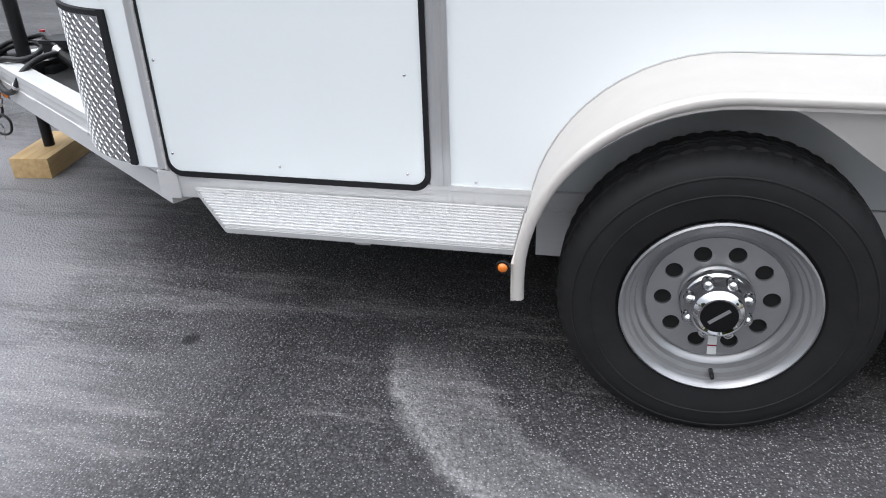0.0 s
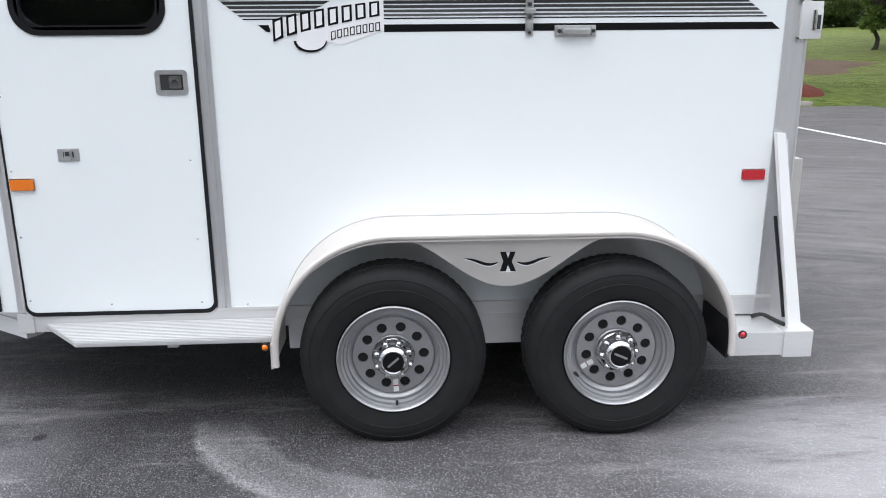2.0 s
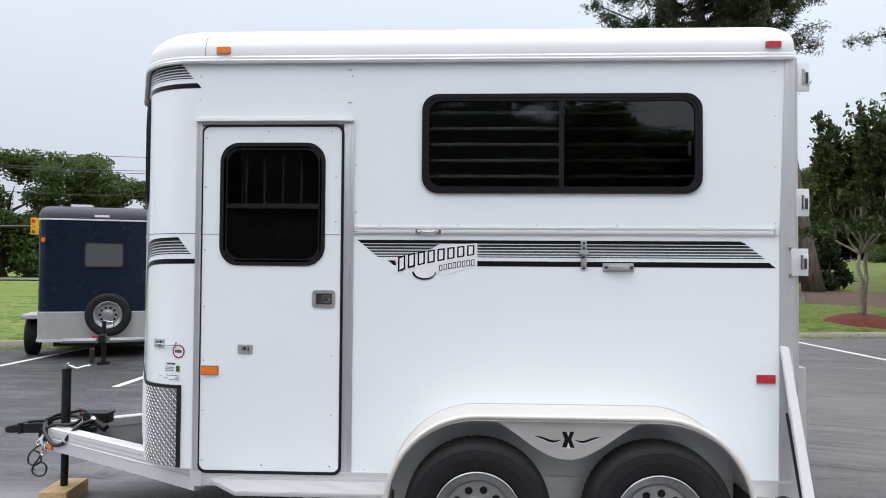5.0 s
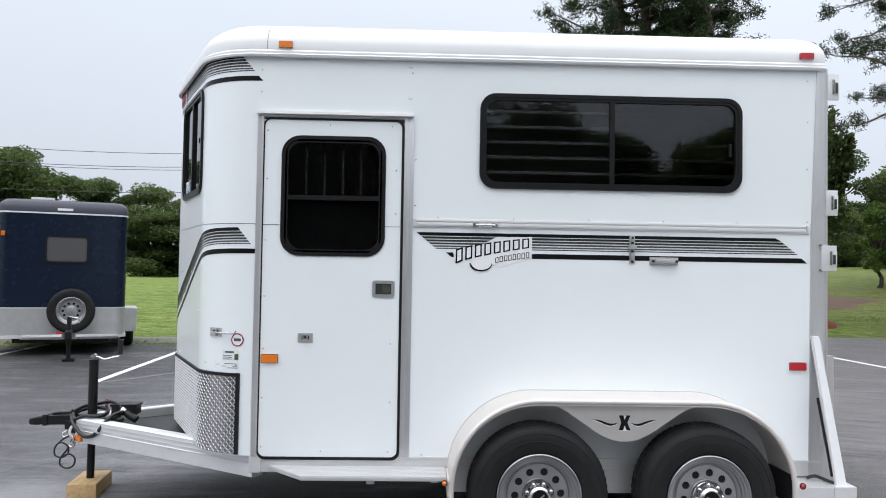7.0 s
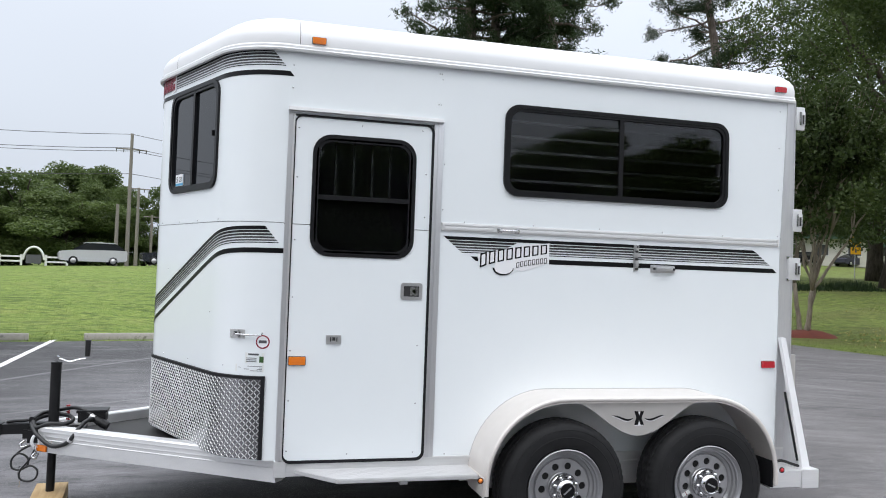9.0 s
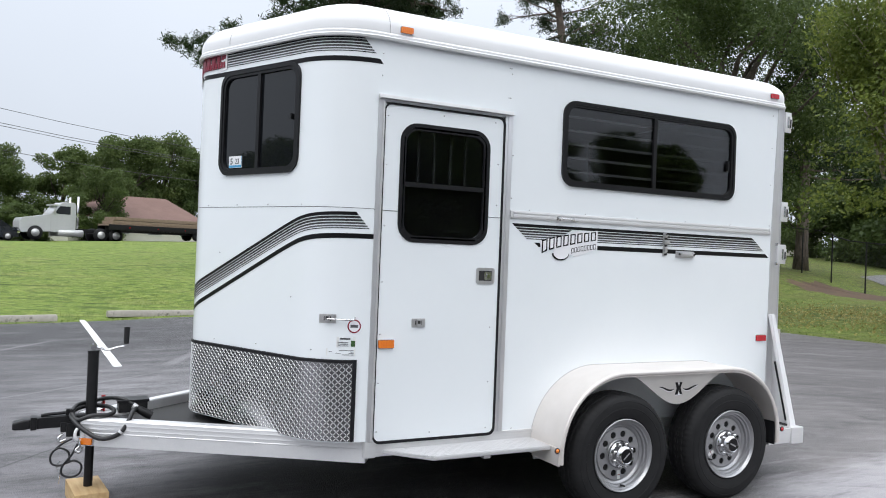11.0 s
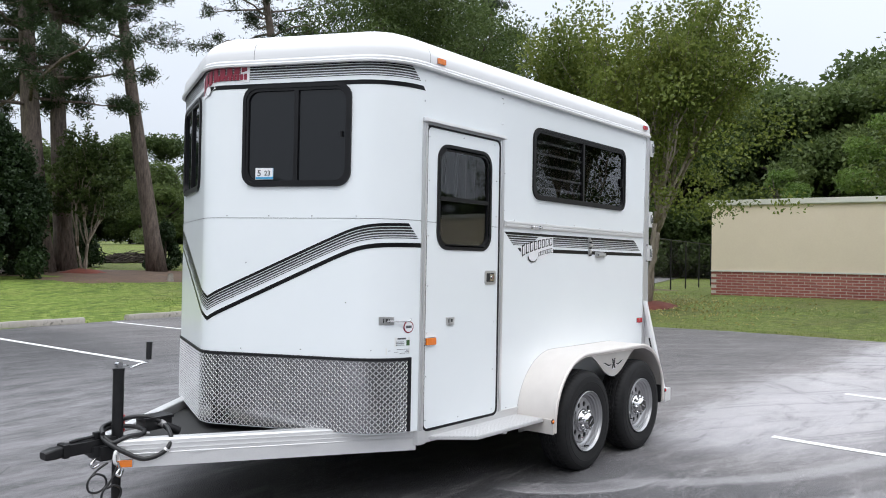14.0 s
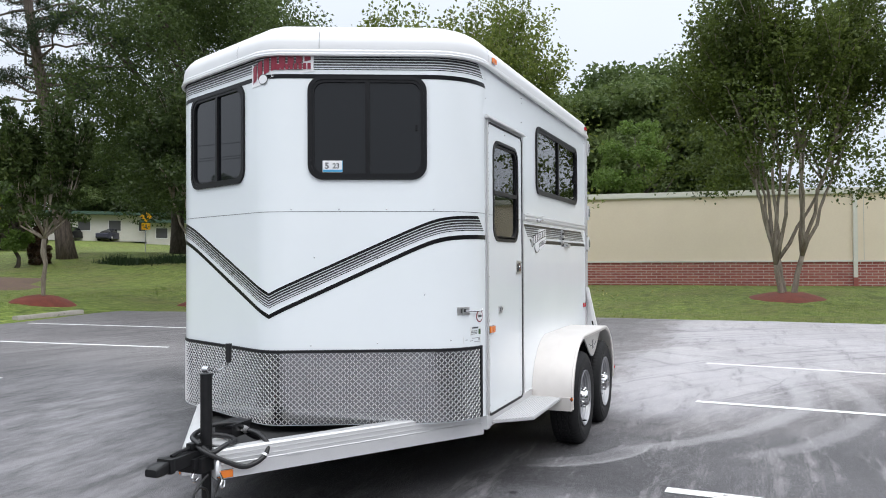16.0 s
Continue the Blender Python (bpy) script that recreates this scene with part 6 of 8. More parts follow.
for a, b in zip(rings, rings[1:]):
    for k in range(16):
        bm.faces.new((a[k], a[(k + 1) % 16], b[(k + 1) % 16], b[k]))
bm.faces.new(rings[0])
bm.faces.new(rings[-1][::-1])
bmesh.ops.recalc_face_normals(bm, faces=bm.faces)
part("coupler_ball_cup", bm, M_blackpaint, cp, "blunt black coupler head", smooth=35)
bm = bmesh.new()
add_box(bm, (-3.335, 1.020, 0.482), (-3.300, 1.058, 0.520), 0.008)
add_tube(bm, smooth_path([(-3.46, 1.039, 0.488), (-3.42, 1.039, 0.494), (-3.36, 1.039, 0.496), (-3.32, 1.039, 0.500)], 3), 0.009, 8)
part("latch_lever", bm, M_blackpaint, cp, smooth=40)
for x in (-3.16, -3.09):
    part("bolt", tube([(x, 0.917, 0.425), (x, 0.904, 0.425)], 0.012, 6), M_steel, cp)
part("weld_plate", box((-3.17, 0.98, 0.470), (-3.04, 1.10, 0.480), 0.003), M_step, cp)

# jack
jack = part("jack", tube([(-3.202, 1.039, 0.36), (-3.202, 1.039, 0.838)], 0.030, 20), M_blackpaint, trailer, "black tubular tongue jack with crank", smooth=40)
part("top_cap", tube([(-3.202, 1.039, 0.836), (-3.202, 1.039, 0.848)], 0.0325, 20), M_blackpaint, jack, smooth=40)
part("inner_tube", tube([(-3.204, 1.039, 0.044), (-3.202, 1.039, 0.40)], 0.0245, 18), M_blackpaint, jack, smooth=40)
bm = bmesh.new()
add_tube(bm, [(-3.202, 1.039, 0.846), (-3.202, 1.039, 0.876)], 0.010, 10)
add_tube(bm, [(-3.202, 1.057, 0.868), (-3.202, 1.021, 0.868)], 0.017, 10)
add_tube(bm, smooth_path([(-3.21, 1.035, 0.868), (-3.17, 1.035, 0.862), (-3.13, 1.035, 0.848), (-3.07, 1.033, 0.862), (-3.03, 1.032, 0.866)], 4), 0.0065, 8)
cr = part("crank", bm, M_chrome, jack, "chrome crank arm", smooth=45)
part("grip", tube([(-3.028, 1.032, 0.862), (-3.028, 1.032, 0.890), (-3.026, 1.032, 0.962)], [0.015, 0.016, 0.017], 14), M_cable, cr, "black crank grip", smooth=45)

# cables, breakaway box and chains at the coupler
ringpts = [(-3.304, 0.985, 0.500), (-3.275, 0.945, 0.468), (-3.204, 0.915, 0.494), (-3.125, 0.922, 0.490), (-3.085, 0.965, 0.498), (-3.105, 1.040, 0.512), (-3.185, 1.092, 0.518), (-3.270, 1.062, 0.512), (-3.308, 0.990, 0.490), (-3.285, 0.930, 0.455), (-3.240, 0.885, 0.420), (-3.175, 0.838, 0.382), (-3.115, 0.808, 0.385), (-3.060, 0.778, 0.418), (-3.025, 0.790, 0.470), (-3.000, 0.860, 0.505), (-2.975, 0.935, 0.512), (-2.958, 0.965, 0.507)]
hn = part("wiring_loom", tube(smooth_path(ringpts, 5), 0.0125, 10), M_cable, trailer, "coiled black trailer wiring loom", smooth=50)
part("cable", tube(smooth_path([(-3.306, 0.995, 0.512), (-3.270, 1.072, 0.532), (-3.180, 1.100, 0.545), (-3.100, 1.060, 0.562), (-3.040, 1.010, 0.560), (-2.985, 0.982, 0.532), (-2.958, 0.965, 0.507)], 6), 0.0120, 10), M_cable, hn, smooth=50)
part("plug", tube([(-2.962, 0.966, 0.510), (-2.945, 0.962, 0.498), (-2.905, 0.953, 0.475), (-2.880, 0.947, 0.462)], [0.017, 0.023, 0.026, 0.025], 14), M_blackpaint, hn, "black round wiring plug", smooth=45)
part("plug_band", tube([(-2.985, 0.972, 0.526), (-2.962, 0.966, 0.510)], 0.019, 12), M_plate, hn, "bright connector band", smooth=45)
part("cable_tie", tube([(-3.064, 0.780, 0.414), (-3.056, 0.778, 0.424)], 0.0165, 10), M_plate, hn, smooth=45)
bb = part("breakaway_box", box((-3.06, 0.985, 0.482), (-2.90, 1.10, 0.545), 0.010), M_blackpaint, trailer, "black breakaway battery box", smooth=40)
part("lid", box((-3.068, 0.980, 0.540), (-2.892, 1.105, 0.556), 0.005), M_frame, bb, smooth=40)
bm = bmesh.new()
cs = []
for k in range(60):
    a = 2 * math.pi * k / 8
    cs.append((-3.135 + 0.009 * math.cos(a), 1.105 + 0.009 * math.sin(a), 0.470 + k * 0.0014))
add_tube(bm, cs, 0.004, 6)
add_tube(bm, [(-3.135, 1.105, 0.548), (-3.135, 1.105, 0.572)], 0.012, 10)
part("breakaway_cord", bm, M_redcap, trailer, "coiled red breakaway cord", smooth=50)


def link_ring(c, r, wire, rot):
    bm = bmesh.new()
    pts = [Vector((r * 0.62 * math.cos(a), 0, r * math.sin(a))) for a in [2 * math.pi * k / 14 for k in range(15)]]
    add_tube(bm, [Vector(c) + (Matrix.Rotation(rot, 3, "Z") @ p) for p in pts], wire, 7)
    return bm


part("shackle", link_ring((-3.268, 0.912, 0.395), 0.036, 0.009, 0.4), M_roof, trailer, "white bow shackle on the drawbar", smooth=50)
part("chain_hook", tube(smooth_path([(-3.27, 0.905, 0.37), (-3.262, 0.895, 0.335), (-3.282, 0.89, 0.312), (-3.262, 0.885, 0.300), (-3.248, 0.888, 0.330)], 5), 0.0075, 8), M_steel, trailer, "steel chain hook", smooth=50)
part("chain_hook", tube(smooth_path([(-3.345, 1.0, 0.385), (-3.37, 0.99, 0.365), (-3.36, 0.985, 0.345), (-3.33, 0.985, 0.355)], 5), 0.008, 8), M_steel, trailer, "steel chain hook", smooth=50)
sc = part("safety_cable", tube(smooth_path([(-3.30, 0.95, 0.365), (-3.355, 0.955, 0.335), (-3.402, 0.955, 0.285), (-3.398, 0.95, 0.235), (-3.352, 0.945, 0.222), (-3.312, 0.94, 0.25), (-3.318, 0.945, 0.295), (-3.362, 0.95, 0.318), (-3.396, 0.955, 0.300)], 6), 0.006, 8), M_cable, trailer, "looped black safety cable", smooth=50)
part("cable", tube(smooth_path([(-3.272, 0.905, 0.345), (-3.300, 0.905, 0.285), (-3.345, 0.91, 0.225), (-3.345, 0.91, 0.180), (-3.300, 0.905, 0.162), (-3.258, 0.90, 0.180), (-3.250, 0.90, 0.225), (-3.285, 0.905, 0.252), (-3.325, 0.91, 0.240)], 6), 0.006, 8), M_cable, sc, smooth=50)
part("hitch_pin", tube(smooth_path([(-3.36, 0.97, 0.24), (-3.372, 0.965, 0.20), (-3.355, 0.965, 0.165), (-3.36, 0.965, 0.09)], 5), 0.0035, 6), M_steel, trailer, smooth=50)

# coupler, jack and cables sit on the centre line of the drawbar
for o in trailer.children:
    if o not in before:
        o.location.y += CENTRE
for o in trailer.children:
    if o not in before_bar:
        for q in [o] + list(o.children):
            for v in q.data.vertices:
                p = v.co + BASE[trailer]
                if p.z > 0.15 and p.x < -2.0:
                    v.co.z += 0.018 * (p.x + 2.0)

# block under the jack
bm = bmesh.new()
m = Matrix.Translation((-3.206, 1.07, -0.05)) @ Matrix.Rotation(radians(96), 4, "Z")
add_box(bm, (-0.16, -0.09, 0.0), (0.20, 0.09, 0.094), 0.004)
blk = single("wooden_block", bm, M_wood, "short sawn pine block under the jack's foot", "wood block", smooth=40)
blk.matrix_world = m


# ---- trees ----
def mesh_from_numpy(name, co, quads, mat):
    """A mesh of quads from arrays."""
    me = bpy.data.meshes.new(name)
    me.vertices.add(len(co))
    me.vertices.foreach_set("co", co.astype(np.float32).ravel())
    me.loops.add(quads.size)
    me.loops.foreach_set("vertex_index", quads.astype(np.int32).ravel())
    me.polygons.add(len(quads))
    k = quads.shape[1]
    me.polygons.foreach_set("loop_start", np.arange(0, quads.size, k, dtype=np.int32))
    me.polygons.foreach_set("loop_total", np.full(len(quads), k, dtype=np.int32))
    me.materials.append(mat)
    me.update(calc_edges=True)
    return me


def leaf_mesh(name, rng, centres, length, width, mat, droop=0.0):
    """One bent leaf of two faces at each centre."""
    n = len(centres)
    d = rng.normal(size=(n, 3))
    d[:, 2] -= droop
    d /= np.linalg.norm(d, axis=1)[:, None]
    s = np.cross(d, rng.normal(size=(n, 3)))
    s /= np.linalg.norm(s, axis=1)[:, None]
    up = np.cross(s, d)
    L = (length * rng.uniform(0.6, 1.3, n))[:, None]
    W = (width * rng.uniform(0.7, 1.25, n))[:, None]
    a = centres - d * L * 0.5
    b = centres + s * W * 0.5 + up * W * 0.18
    c = centres + d * L * 0.5
    e = centres - s * W * 0.5 + up * W * 0.18
    co = np.stack([a, b, c, e], 1).reshape(-1, 3)
    i = np.arange(n)[:, None] * 4
    tri = np.concatenate([i + np.array([[0, 1, 2]]), i + np.array([[0, 2, 3]])])
    return mesh_from_numpy(name, co, tri, mat)


def clumps(rng, blobs, count, shell=0.55):
    """Places in and on a cloud of (x, y, z, rx, ry, rz) blobs."""
    blobs = np.array(blobs)
    vol = blobs[:, 3] * blobs[:, 4] * blobs[:, 5]
    pick = rng.choice(len(blobs), count, p=vol ** 0.75 / (vol ** 0.75).sum())
    v = rng.normal(size=(count, 3))
    v /= np.linalg.norm(v, axis=1)[:, None]
    r = rng.uniform(shell, 1.08, count)[:, None]
    return blobs[pick, :3] + v * r * blobs[pick, 3:]


def put(name, me, parent, label=""):
    o = new(name, me)
    o.parent = parent
    return tagged(o, label)


def limb(bm, a, b, r0, r1, rnd, wob=0.12, n=5, sides=7):
    a, b = Vector(a), Vector(b)
    pts = [a + (b - a) * (k / n) + (Vector((rnd.uniform(-1, 1), rnd.uniform(-1, 1), rnd.uniform(-0.5, 0.5))) * wob * (b - a).length * 0.25 if 0 < k < n else Vector()) for k in range(n + 1)]
    add_tube(bm, pts, [r0 + (r1 - r0) * k / n for k in range(n + 1)], sides)
    return pts


def crape(at, h, r, seed, label, leaves=26000, stems=3, skirt=0.29, fork_at=(0.11, 0.16), body=54):
    """A vase-shaped tree: a few pale trunks that fork low and fan into many upright shoots."""
    rnd, rng = random.Random(seed), np.random.default_rng(seed)
    t = thing("crape_myrtle", (at[0], at[1], lawn(*at) - 0.03), label, "tree", "crape myrtles round the lot")
    bm = bmesh.new()
    blobs = []
    g = h / 10.5
    for k in range(stems):
        a = 2 * math.pi * (k + 0.25) / stems + rnd.uniform(-0.3, 0.3)
        base = Vector((0.045 * stems * g * math.cos(a), 0.045 * stems * g * math.sin(a), 0))
        fork = base + Vector((0.30 * g * math.cos(a), 0.30 * g * math.sin(a), h * rnd.uniform(*fork_at)))
        limb(bm, base, fork, 0.100 * g, 0.072 * g, rnd, 0.10)
        arms = 4 if stems > 2 else 5
        for j in range(arms):
            b = a + (j - (arms - 1) / 2) * 5.2 / arms / max(1, stems - 1) + rnd.uniform(-0.3, 0.3)
            out = r * rnd.uniform(0.10, 0.42)
            e = Vector((out * math.cos(b), out * math.sin(b), h * rnd.uniform(0.34, 0.46)))
            limb(bm, fork, e, 0.062 * g, 0.036 * g, rnd, 0.10)
            for m in range(4):
                c = b + rnd.uniform(-0.8, 0.8)
                far = min(1.0, out / r + rnd.uniform(0.05, 0.42))
                tall = 0.99 - 0.42 * max(0.0, far - 0.25) ** 1.3 - rnd.uniform(0.0, 0.22)
                q = Vector((r * far * 0.82 * math.cos(c), r * far * 0.82 * math.sin(c), h * (0.46 + 0.52 * (tall - 0.46))))
                pts = limb(bm, e, q, 0.034 * g, 0.018 * g, rnd, 0.12)
                for n in range(3):
                    d = c + rnd.uniform(-1.2, 1.2)
                    tip = q + Vector((r * 0.20 * math.cos(d), r * 0.20 * math.sin(d), h * (tall - 0.46) * rnd.uniform(0.28, 0.5)))
                    limb(bm, q, tip, 0.016 * g, 0.004, rnd, 0.10, 3, 5)
                    for f in (0.1, 0.45, 0.8, 1.0):
                        p = q.lerp(tip, f)
                        s = r * (0.115 - 0.045 * f) * rnd.uniform(0.8, 1.3)
                        blobs.append((*p, s, s, s * 1.5))
                for f in (2, 4):
                    s = r * rnd.uniform(0.08, 0.13)
                    blobs.append((*pts[f], s * 1.2, s * 1.2, s))
    # the low, spreading skirt and the body of the crown
    for k in range(body):
        a, f = rnd.uniform(0, 2 * math.pi), rnd.random() ** 1.25
        w = r * (0.78 + 0.24 * math.sin(math.pi * min(1, f * 1.1 + 0.1))) * (1 - 0.75 * max(0.0, f - 0.45))
        s = rnd.uniform(0.11, 0.21) * r
        q = w * rnd.uniform(0.35, 0.98)
        zz = skirt + 0.05 * (1 - q / r) + (0.80 - skirt) * f
        blobs.append((q * math.cos(a), q * math.sin(a), zz * h, s * 1.2, s * 1.2, s * 0.62))
    put("trunk", mesh_of("trunk", bm, M_bark_crape, 50), t, "several smooth pale stems")
    put("crown", leaf_mesh("crown", rng, clumps(rng, blobs, leaves, 0.2), 0.135, 0.08, M_leaf_crape if r > 4 else M_leaf_slim), t, "dense small green leaves")
    return t


def mulch(at, rx, ry, mat, name, label, seed, height=0.10):
    bm = bmesh.new()
    rings, z0, rag = [], lawn(*at), 0.12 if rx < 2 else 0.30
    for f, h in ((1.0, -0.03), (0.85, 0.35), (0.5, 0.8), (0.2, 1.0)):
        rings.append([bm.verts.new((at[0] + rx * f * (1 + rag * noise.noise(Vector((math.cos(a) * 2.3, math.sin(a) * 2.3, seed)))) * math.cos(a), at[1] + ry * f * (1 + rag * noise.noise(Vector((math.cos(a) * 2.3, math.sin(a) * 2.3, seed + 5)))) * math.sin(a), 0)) for a in [2 * math.pi * k / 28 for k in range(28)]])
        for v in rings[-1]:
            v.co.z = lawn(v.co.x, v.co.y) + height * h + 0.02 * noise.noise(v.co * 5)
    for a, b in zip(rings, rings[1:]):
        for k in range(28):
            bm.faces.new((a[k], a[(k + 1) % 28], b[(k + 1) % 28], b[k]))
    bm.faces.new(rings[-1])
    return single(name, bm, mat, label, "mulch bed", (at[0], at[1], z0), smooth=60)


CRAPES = [((17.4, 7.6), 10.4, 5.0, 11, 66000, 5, (0.20, 0.30), 0.26, 74), ((18.8, -2.4), 10.4, 4.6, 12, 60000, 3, (0.09, 0.13), 0.30, 84), ((9.4, 16.7), 6.2, 1.6, 13, 19000, 2, (0.26, 0.32), 0.36, 60), ((13.3, 14.4), 7.9, 2.8, 14, 36000, 3, (0.14, 0.22), 0.33, 70),
          ((8.9, 26.3), 6.0, 1.95, 15, 18000, 3, (0.18, 0.26), 0.36, 54), ((22.1, -13.0), 10.2, 4.0, 16, 24000, 3, (0.11, 0.16), 0.29, 54)]
for at, h, r, sd, lv, st, fk, low, body in CRAPES:
    crape(at, h, r, sd, "crape myrtle with pale bare stems in a red mulch ring" if r > 4 else "slender crape myrtle in a red mulch ring", lv, st, low, fk, body)
    mulch(at, 1.5 if r > 4 else 0.95, 1.1 if r > 4 else 0.75, M_mulch_red, "mulch_ring", "low mound of red bark mulch under a tree", sd, 0.21)


def pine(at, h, seed, lean, first, spread, label, girth=0.34, tufts=2600, limbs=2.6):
    rnd, rng = random.Random(seed), np.random.default_rng(seed)
    t = thing("pine_tree", (at[0], at[1], lawn(*at) - 0.05), label, "tree", "pines on the lawn")
    bm = bmesh.new()
    trunk = [Vector((lean[0] * f * h + 0.10 * math.sin(5 * f + seed) - 0.10 * math.sin(seed), lean[1] * f * h, h * f)) for f in [k / 12 for k in range(13)]]
    add_tube(bm, trunk, [girth * (1.25 if k == 0 else 1.0) * (1 - 0.78 * k / 12) for k in range(13)], 12)
    ends = []
    n = int(h * limbs)
    for k in range(n):
        f = first + (0.985 - first) * ((k + rnd.random()) / n) ** 1.25
        i = min(11, int(f * 12))
        p = trunk[i] + (trunk[i + 1] - trunk[i]) * (f * 12 - i)
        a = rnd.uniform(0, 2 * math.pi)
        L = spread * (1.0 - 0.62 * ((f - first) / (1 - first))) * rnd.uniform(0.45, 1.1)
        e = p + Vector((L * math.cos(a), L * math.sin(a), rnd.uniform(-0.12, 0.32) * L))
        pts = limb(bm, p, e, 0.05 + 0.05 * (1 - f), 0.015, rnd, 0.25, 5, 6)
        for m in range(6):
            q = pts[rnd.randint(2, 5)]
            tip = q + Vector((rnd.uniform(-1, 1), rnd.uniform(-1, 1), rnd.uniform(-0.2, 0.5))) * 0.28 * L
            limb(bm, q, tip, 0.014, 0.006, rnd, 0.2, 2, 4)
            ends.append((*tip, 0.52, 0.52, 0.30))
        ends.append((*e, 0.45, 0.45, 0.28))
    put("trunk", mesh_of("trunk", bm, M_bark_pine, 50), t, "tall brown flaking trunk")
    c = clumps(rng, ends, tufts, 0.15)
    # needles: thin leaves fanned round each tuft
    c = np.repeat(c, 16, axis=0) + rng.normal(scale=0.11, size=(len(c) * 16, 3))
    put("crown", leaf_mesh("crown", rng, c, 0.22, 0.042, M_needle), t, "open clumps of dark needles")
    return t


pine((12.7, 27.6), 19.0, 21, (-0.128, 0.045), 0.60, 3.6, "tall pine with a bare leaning trunk", 0.36, 1900, 1.8)
pine((7.9, 27.6), 20.0, 22, (-0.05, 0.06), 0.31, 6.2, "tall pine with low spreading limbs", 0.44, 7000, 2.6)
pine((9.0, 28.0), 20.0, 23, (-0.05, 0.06), 0.50, 4.2, "tall pine standing close to another", 0.38, 2600)
pine((23.3, 31.0), 20.0, 24, (-0.118, 0.092), 0.40, 5.2, "tall pine with an open crown", 0.42, 2600)
pine((34.8, 26.2), 18.0, 25, (0.0, 0.0), 0.30, 4.2, "tall pine with an open crown", 0.36, 2600)
pine((-5.5, -37.0), 20.0, 26, (0.02, 0.0), 0.35, 4.6, "tall pine behind the car park", 0.36, 2200)
pine((1.5, -40.0), 21.0, 27, (-0.03, 0.0), 0.40, 4.6, "tall pine behind the car park", 0.36, 2200)


def broadleaf(name, h, r, seed, label, leaves, mat, leaf=0.34, clear=0.16, group="woods round the lot", category="tree"):
    """A broad tree at the world's origin, to be copied into place."""
    rnd, rng = random.Random(seed), np.random.default_rng(seed)
    t = thing(name, (0, 0, 0), label, category, group)
    bm = bmesh.new()
    add_tube(bm, [(0.1 * math.sin(k), 0.1 * math.cos(2 * k), h * 0.62 * k / 8 - 0.1) for k in range(9)], [0.035 * h * (1.25 if k == 0 else 1) * (1 - 0.085 * k) * 0.75 for k in range(9)], 10)
    blobs = []
    for k in range(16):
        a, f = rnd.uniform(0, 2 * math.pi), rnd.uniform(clear + 0.06, 0.62)
        e = Vector((r * rnd.uniform(0.4, 0.85) * math.cos(a), r * rnd.uniform(0.4, 0.85) * math.sin(a), h * min(0.92, f + rnd.uniform(0.05, 0.3))))
        limb(bm, (0, 0, h * f * 0.8), e, 0.012 * h, 0.03, rnd, 0.2, 4, 6)
    for k in range(44):
        a, f = rnd.uniform(0, 2 * math.pi), rnd.random()
        w = r * math.sin(math.pi * (0.14 + 0.80 * f)) ** 0.7
        q = w * rnd.uniform(0.3, 0.98)
        s = r * rnd.uniform(0.17, 0.33)
        blobs.append((q * math.cos(a), q * math.sin(a), h * (clear + (0.93 - clear) * f), s * 1.1, s * 1.1, s * 0.78))
    put("trunk", mesh_of("trunk", bm, M_bark_oak, 50), t)
    put("crown", leaf_mesh("crown", rng, clumps(rng, blobs, leaves, 0.35), leaf, leaf * 0.62, mat), t, "dense green crown")
    return t


oak = broadleaf("oak_tree", 17.0, 7.4, 31, "large dark green shade tree on the lawn", 64000, M_leaf_oak, 0.175, 0.17, "shade trees on the lawn")
oak.location = (27.0, 25.3, lawn(27.0, 25.3) - 0.05)
for x, y, s, a in ((31.6, 31.0, 1.0, 120),):
    copy_thing(oak, pose(x, y, lawn(x, y) - 0.05, 0, 0, a) @ Matrix.Scale(s, 4))

light = broadleaf("leafy_tree", 11.5, 3.0, 33, "bright green leafy tree behind the low building", 16000, M_leaf_light, 0.24, 0.10, "trees behind the low building")
light.location = (51.0, 6.2, lawn(51.0, 6.2) - 0.05)
copy_thing(light, pose(46.5, 11.5, lawn(46.5, 11.5) - 0.05, 0, 0, 130) @ Matrix.Scale(0.66, 4))
WOODS = [broadleaf("woodland_tree", 12.0, 5.2, 40 + k, "leafy broad-crowned woodland tree", 31000, M_leaf_wood, 0.31, 0.06) for k in range(4)]
placed = [0, 0, 0, 0]
EYE0 = (-3.0, -3.0)


def plant(x, y, h, a, k):
    bearing = math.degrees(math.atan2(x - EYE0[0], y - EYE0[1]))
    if 36.5 < bearing < 49 and math.hypot(x, y) < 96:
        return  # the clear view to the shops across the road
    s = h / 12.0
    m = pose(x, y, lawn(x, y) - 0.05, 0, 0, a) @ Matrix.Diagonal((s * 1.06, s * 1.06, s, 1))
    if not placed[k]:
        WOODS[k].matrix_basis = m
        placed[k] = 1
    else:
        copy_thing(WOODS[k], m)


rw = random.Random(5)


def belt(yaw0, yaw1, dist, step, heights):
    """Trees along an arc round the lot; yaw to the left of +y, heights from one end to the other."""
    n = max(1, int(abs(yaw1 - yaw0) / step))
    for i in range(n + 1):
        f = i / n
        yaw = radians(yaw0 + (yaw1 - yaw0) * f + rw.uniform(-0.4, 0.4) * step)
        d = dist * rw.uniform(0.94, 1.08)
        j = f * (len(heights) - 1)
        h = heights[int(j)] + (heights[min(int(j) + 1, len(heights) - 1)] - heights[int(j)]) * (j - int(j))
        plant(EYE0[0] - d * math.sin(yaw), EYE0[1] + d * math.cos(yaw), h * rw.uniform(0.9, 1.1), rw.uniform(0, 360), rw.randrange(4))


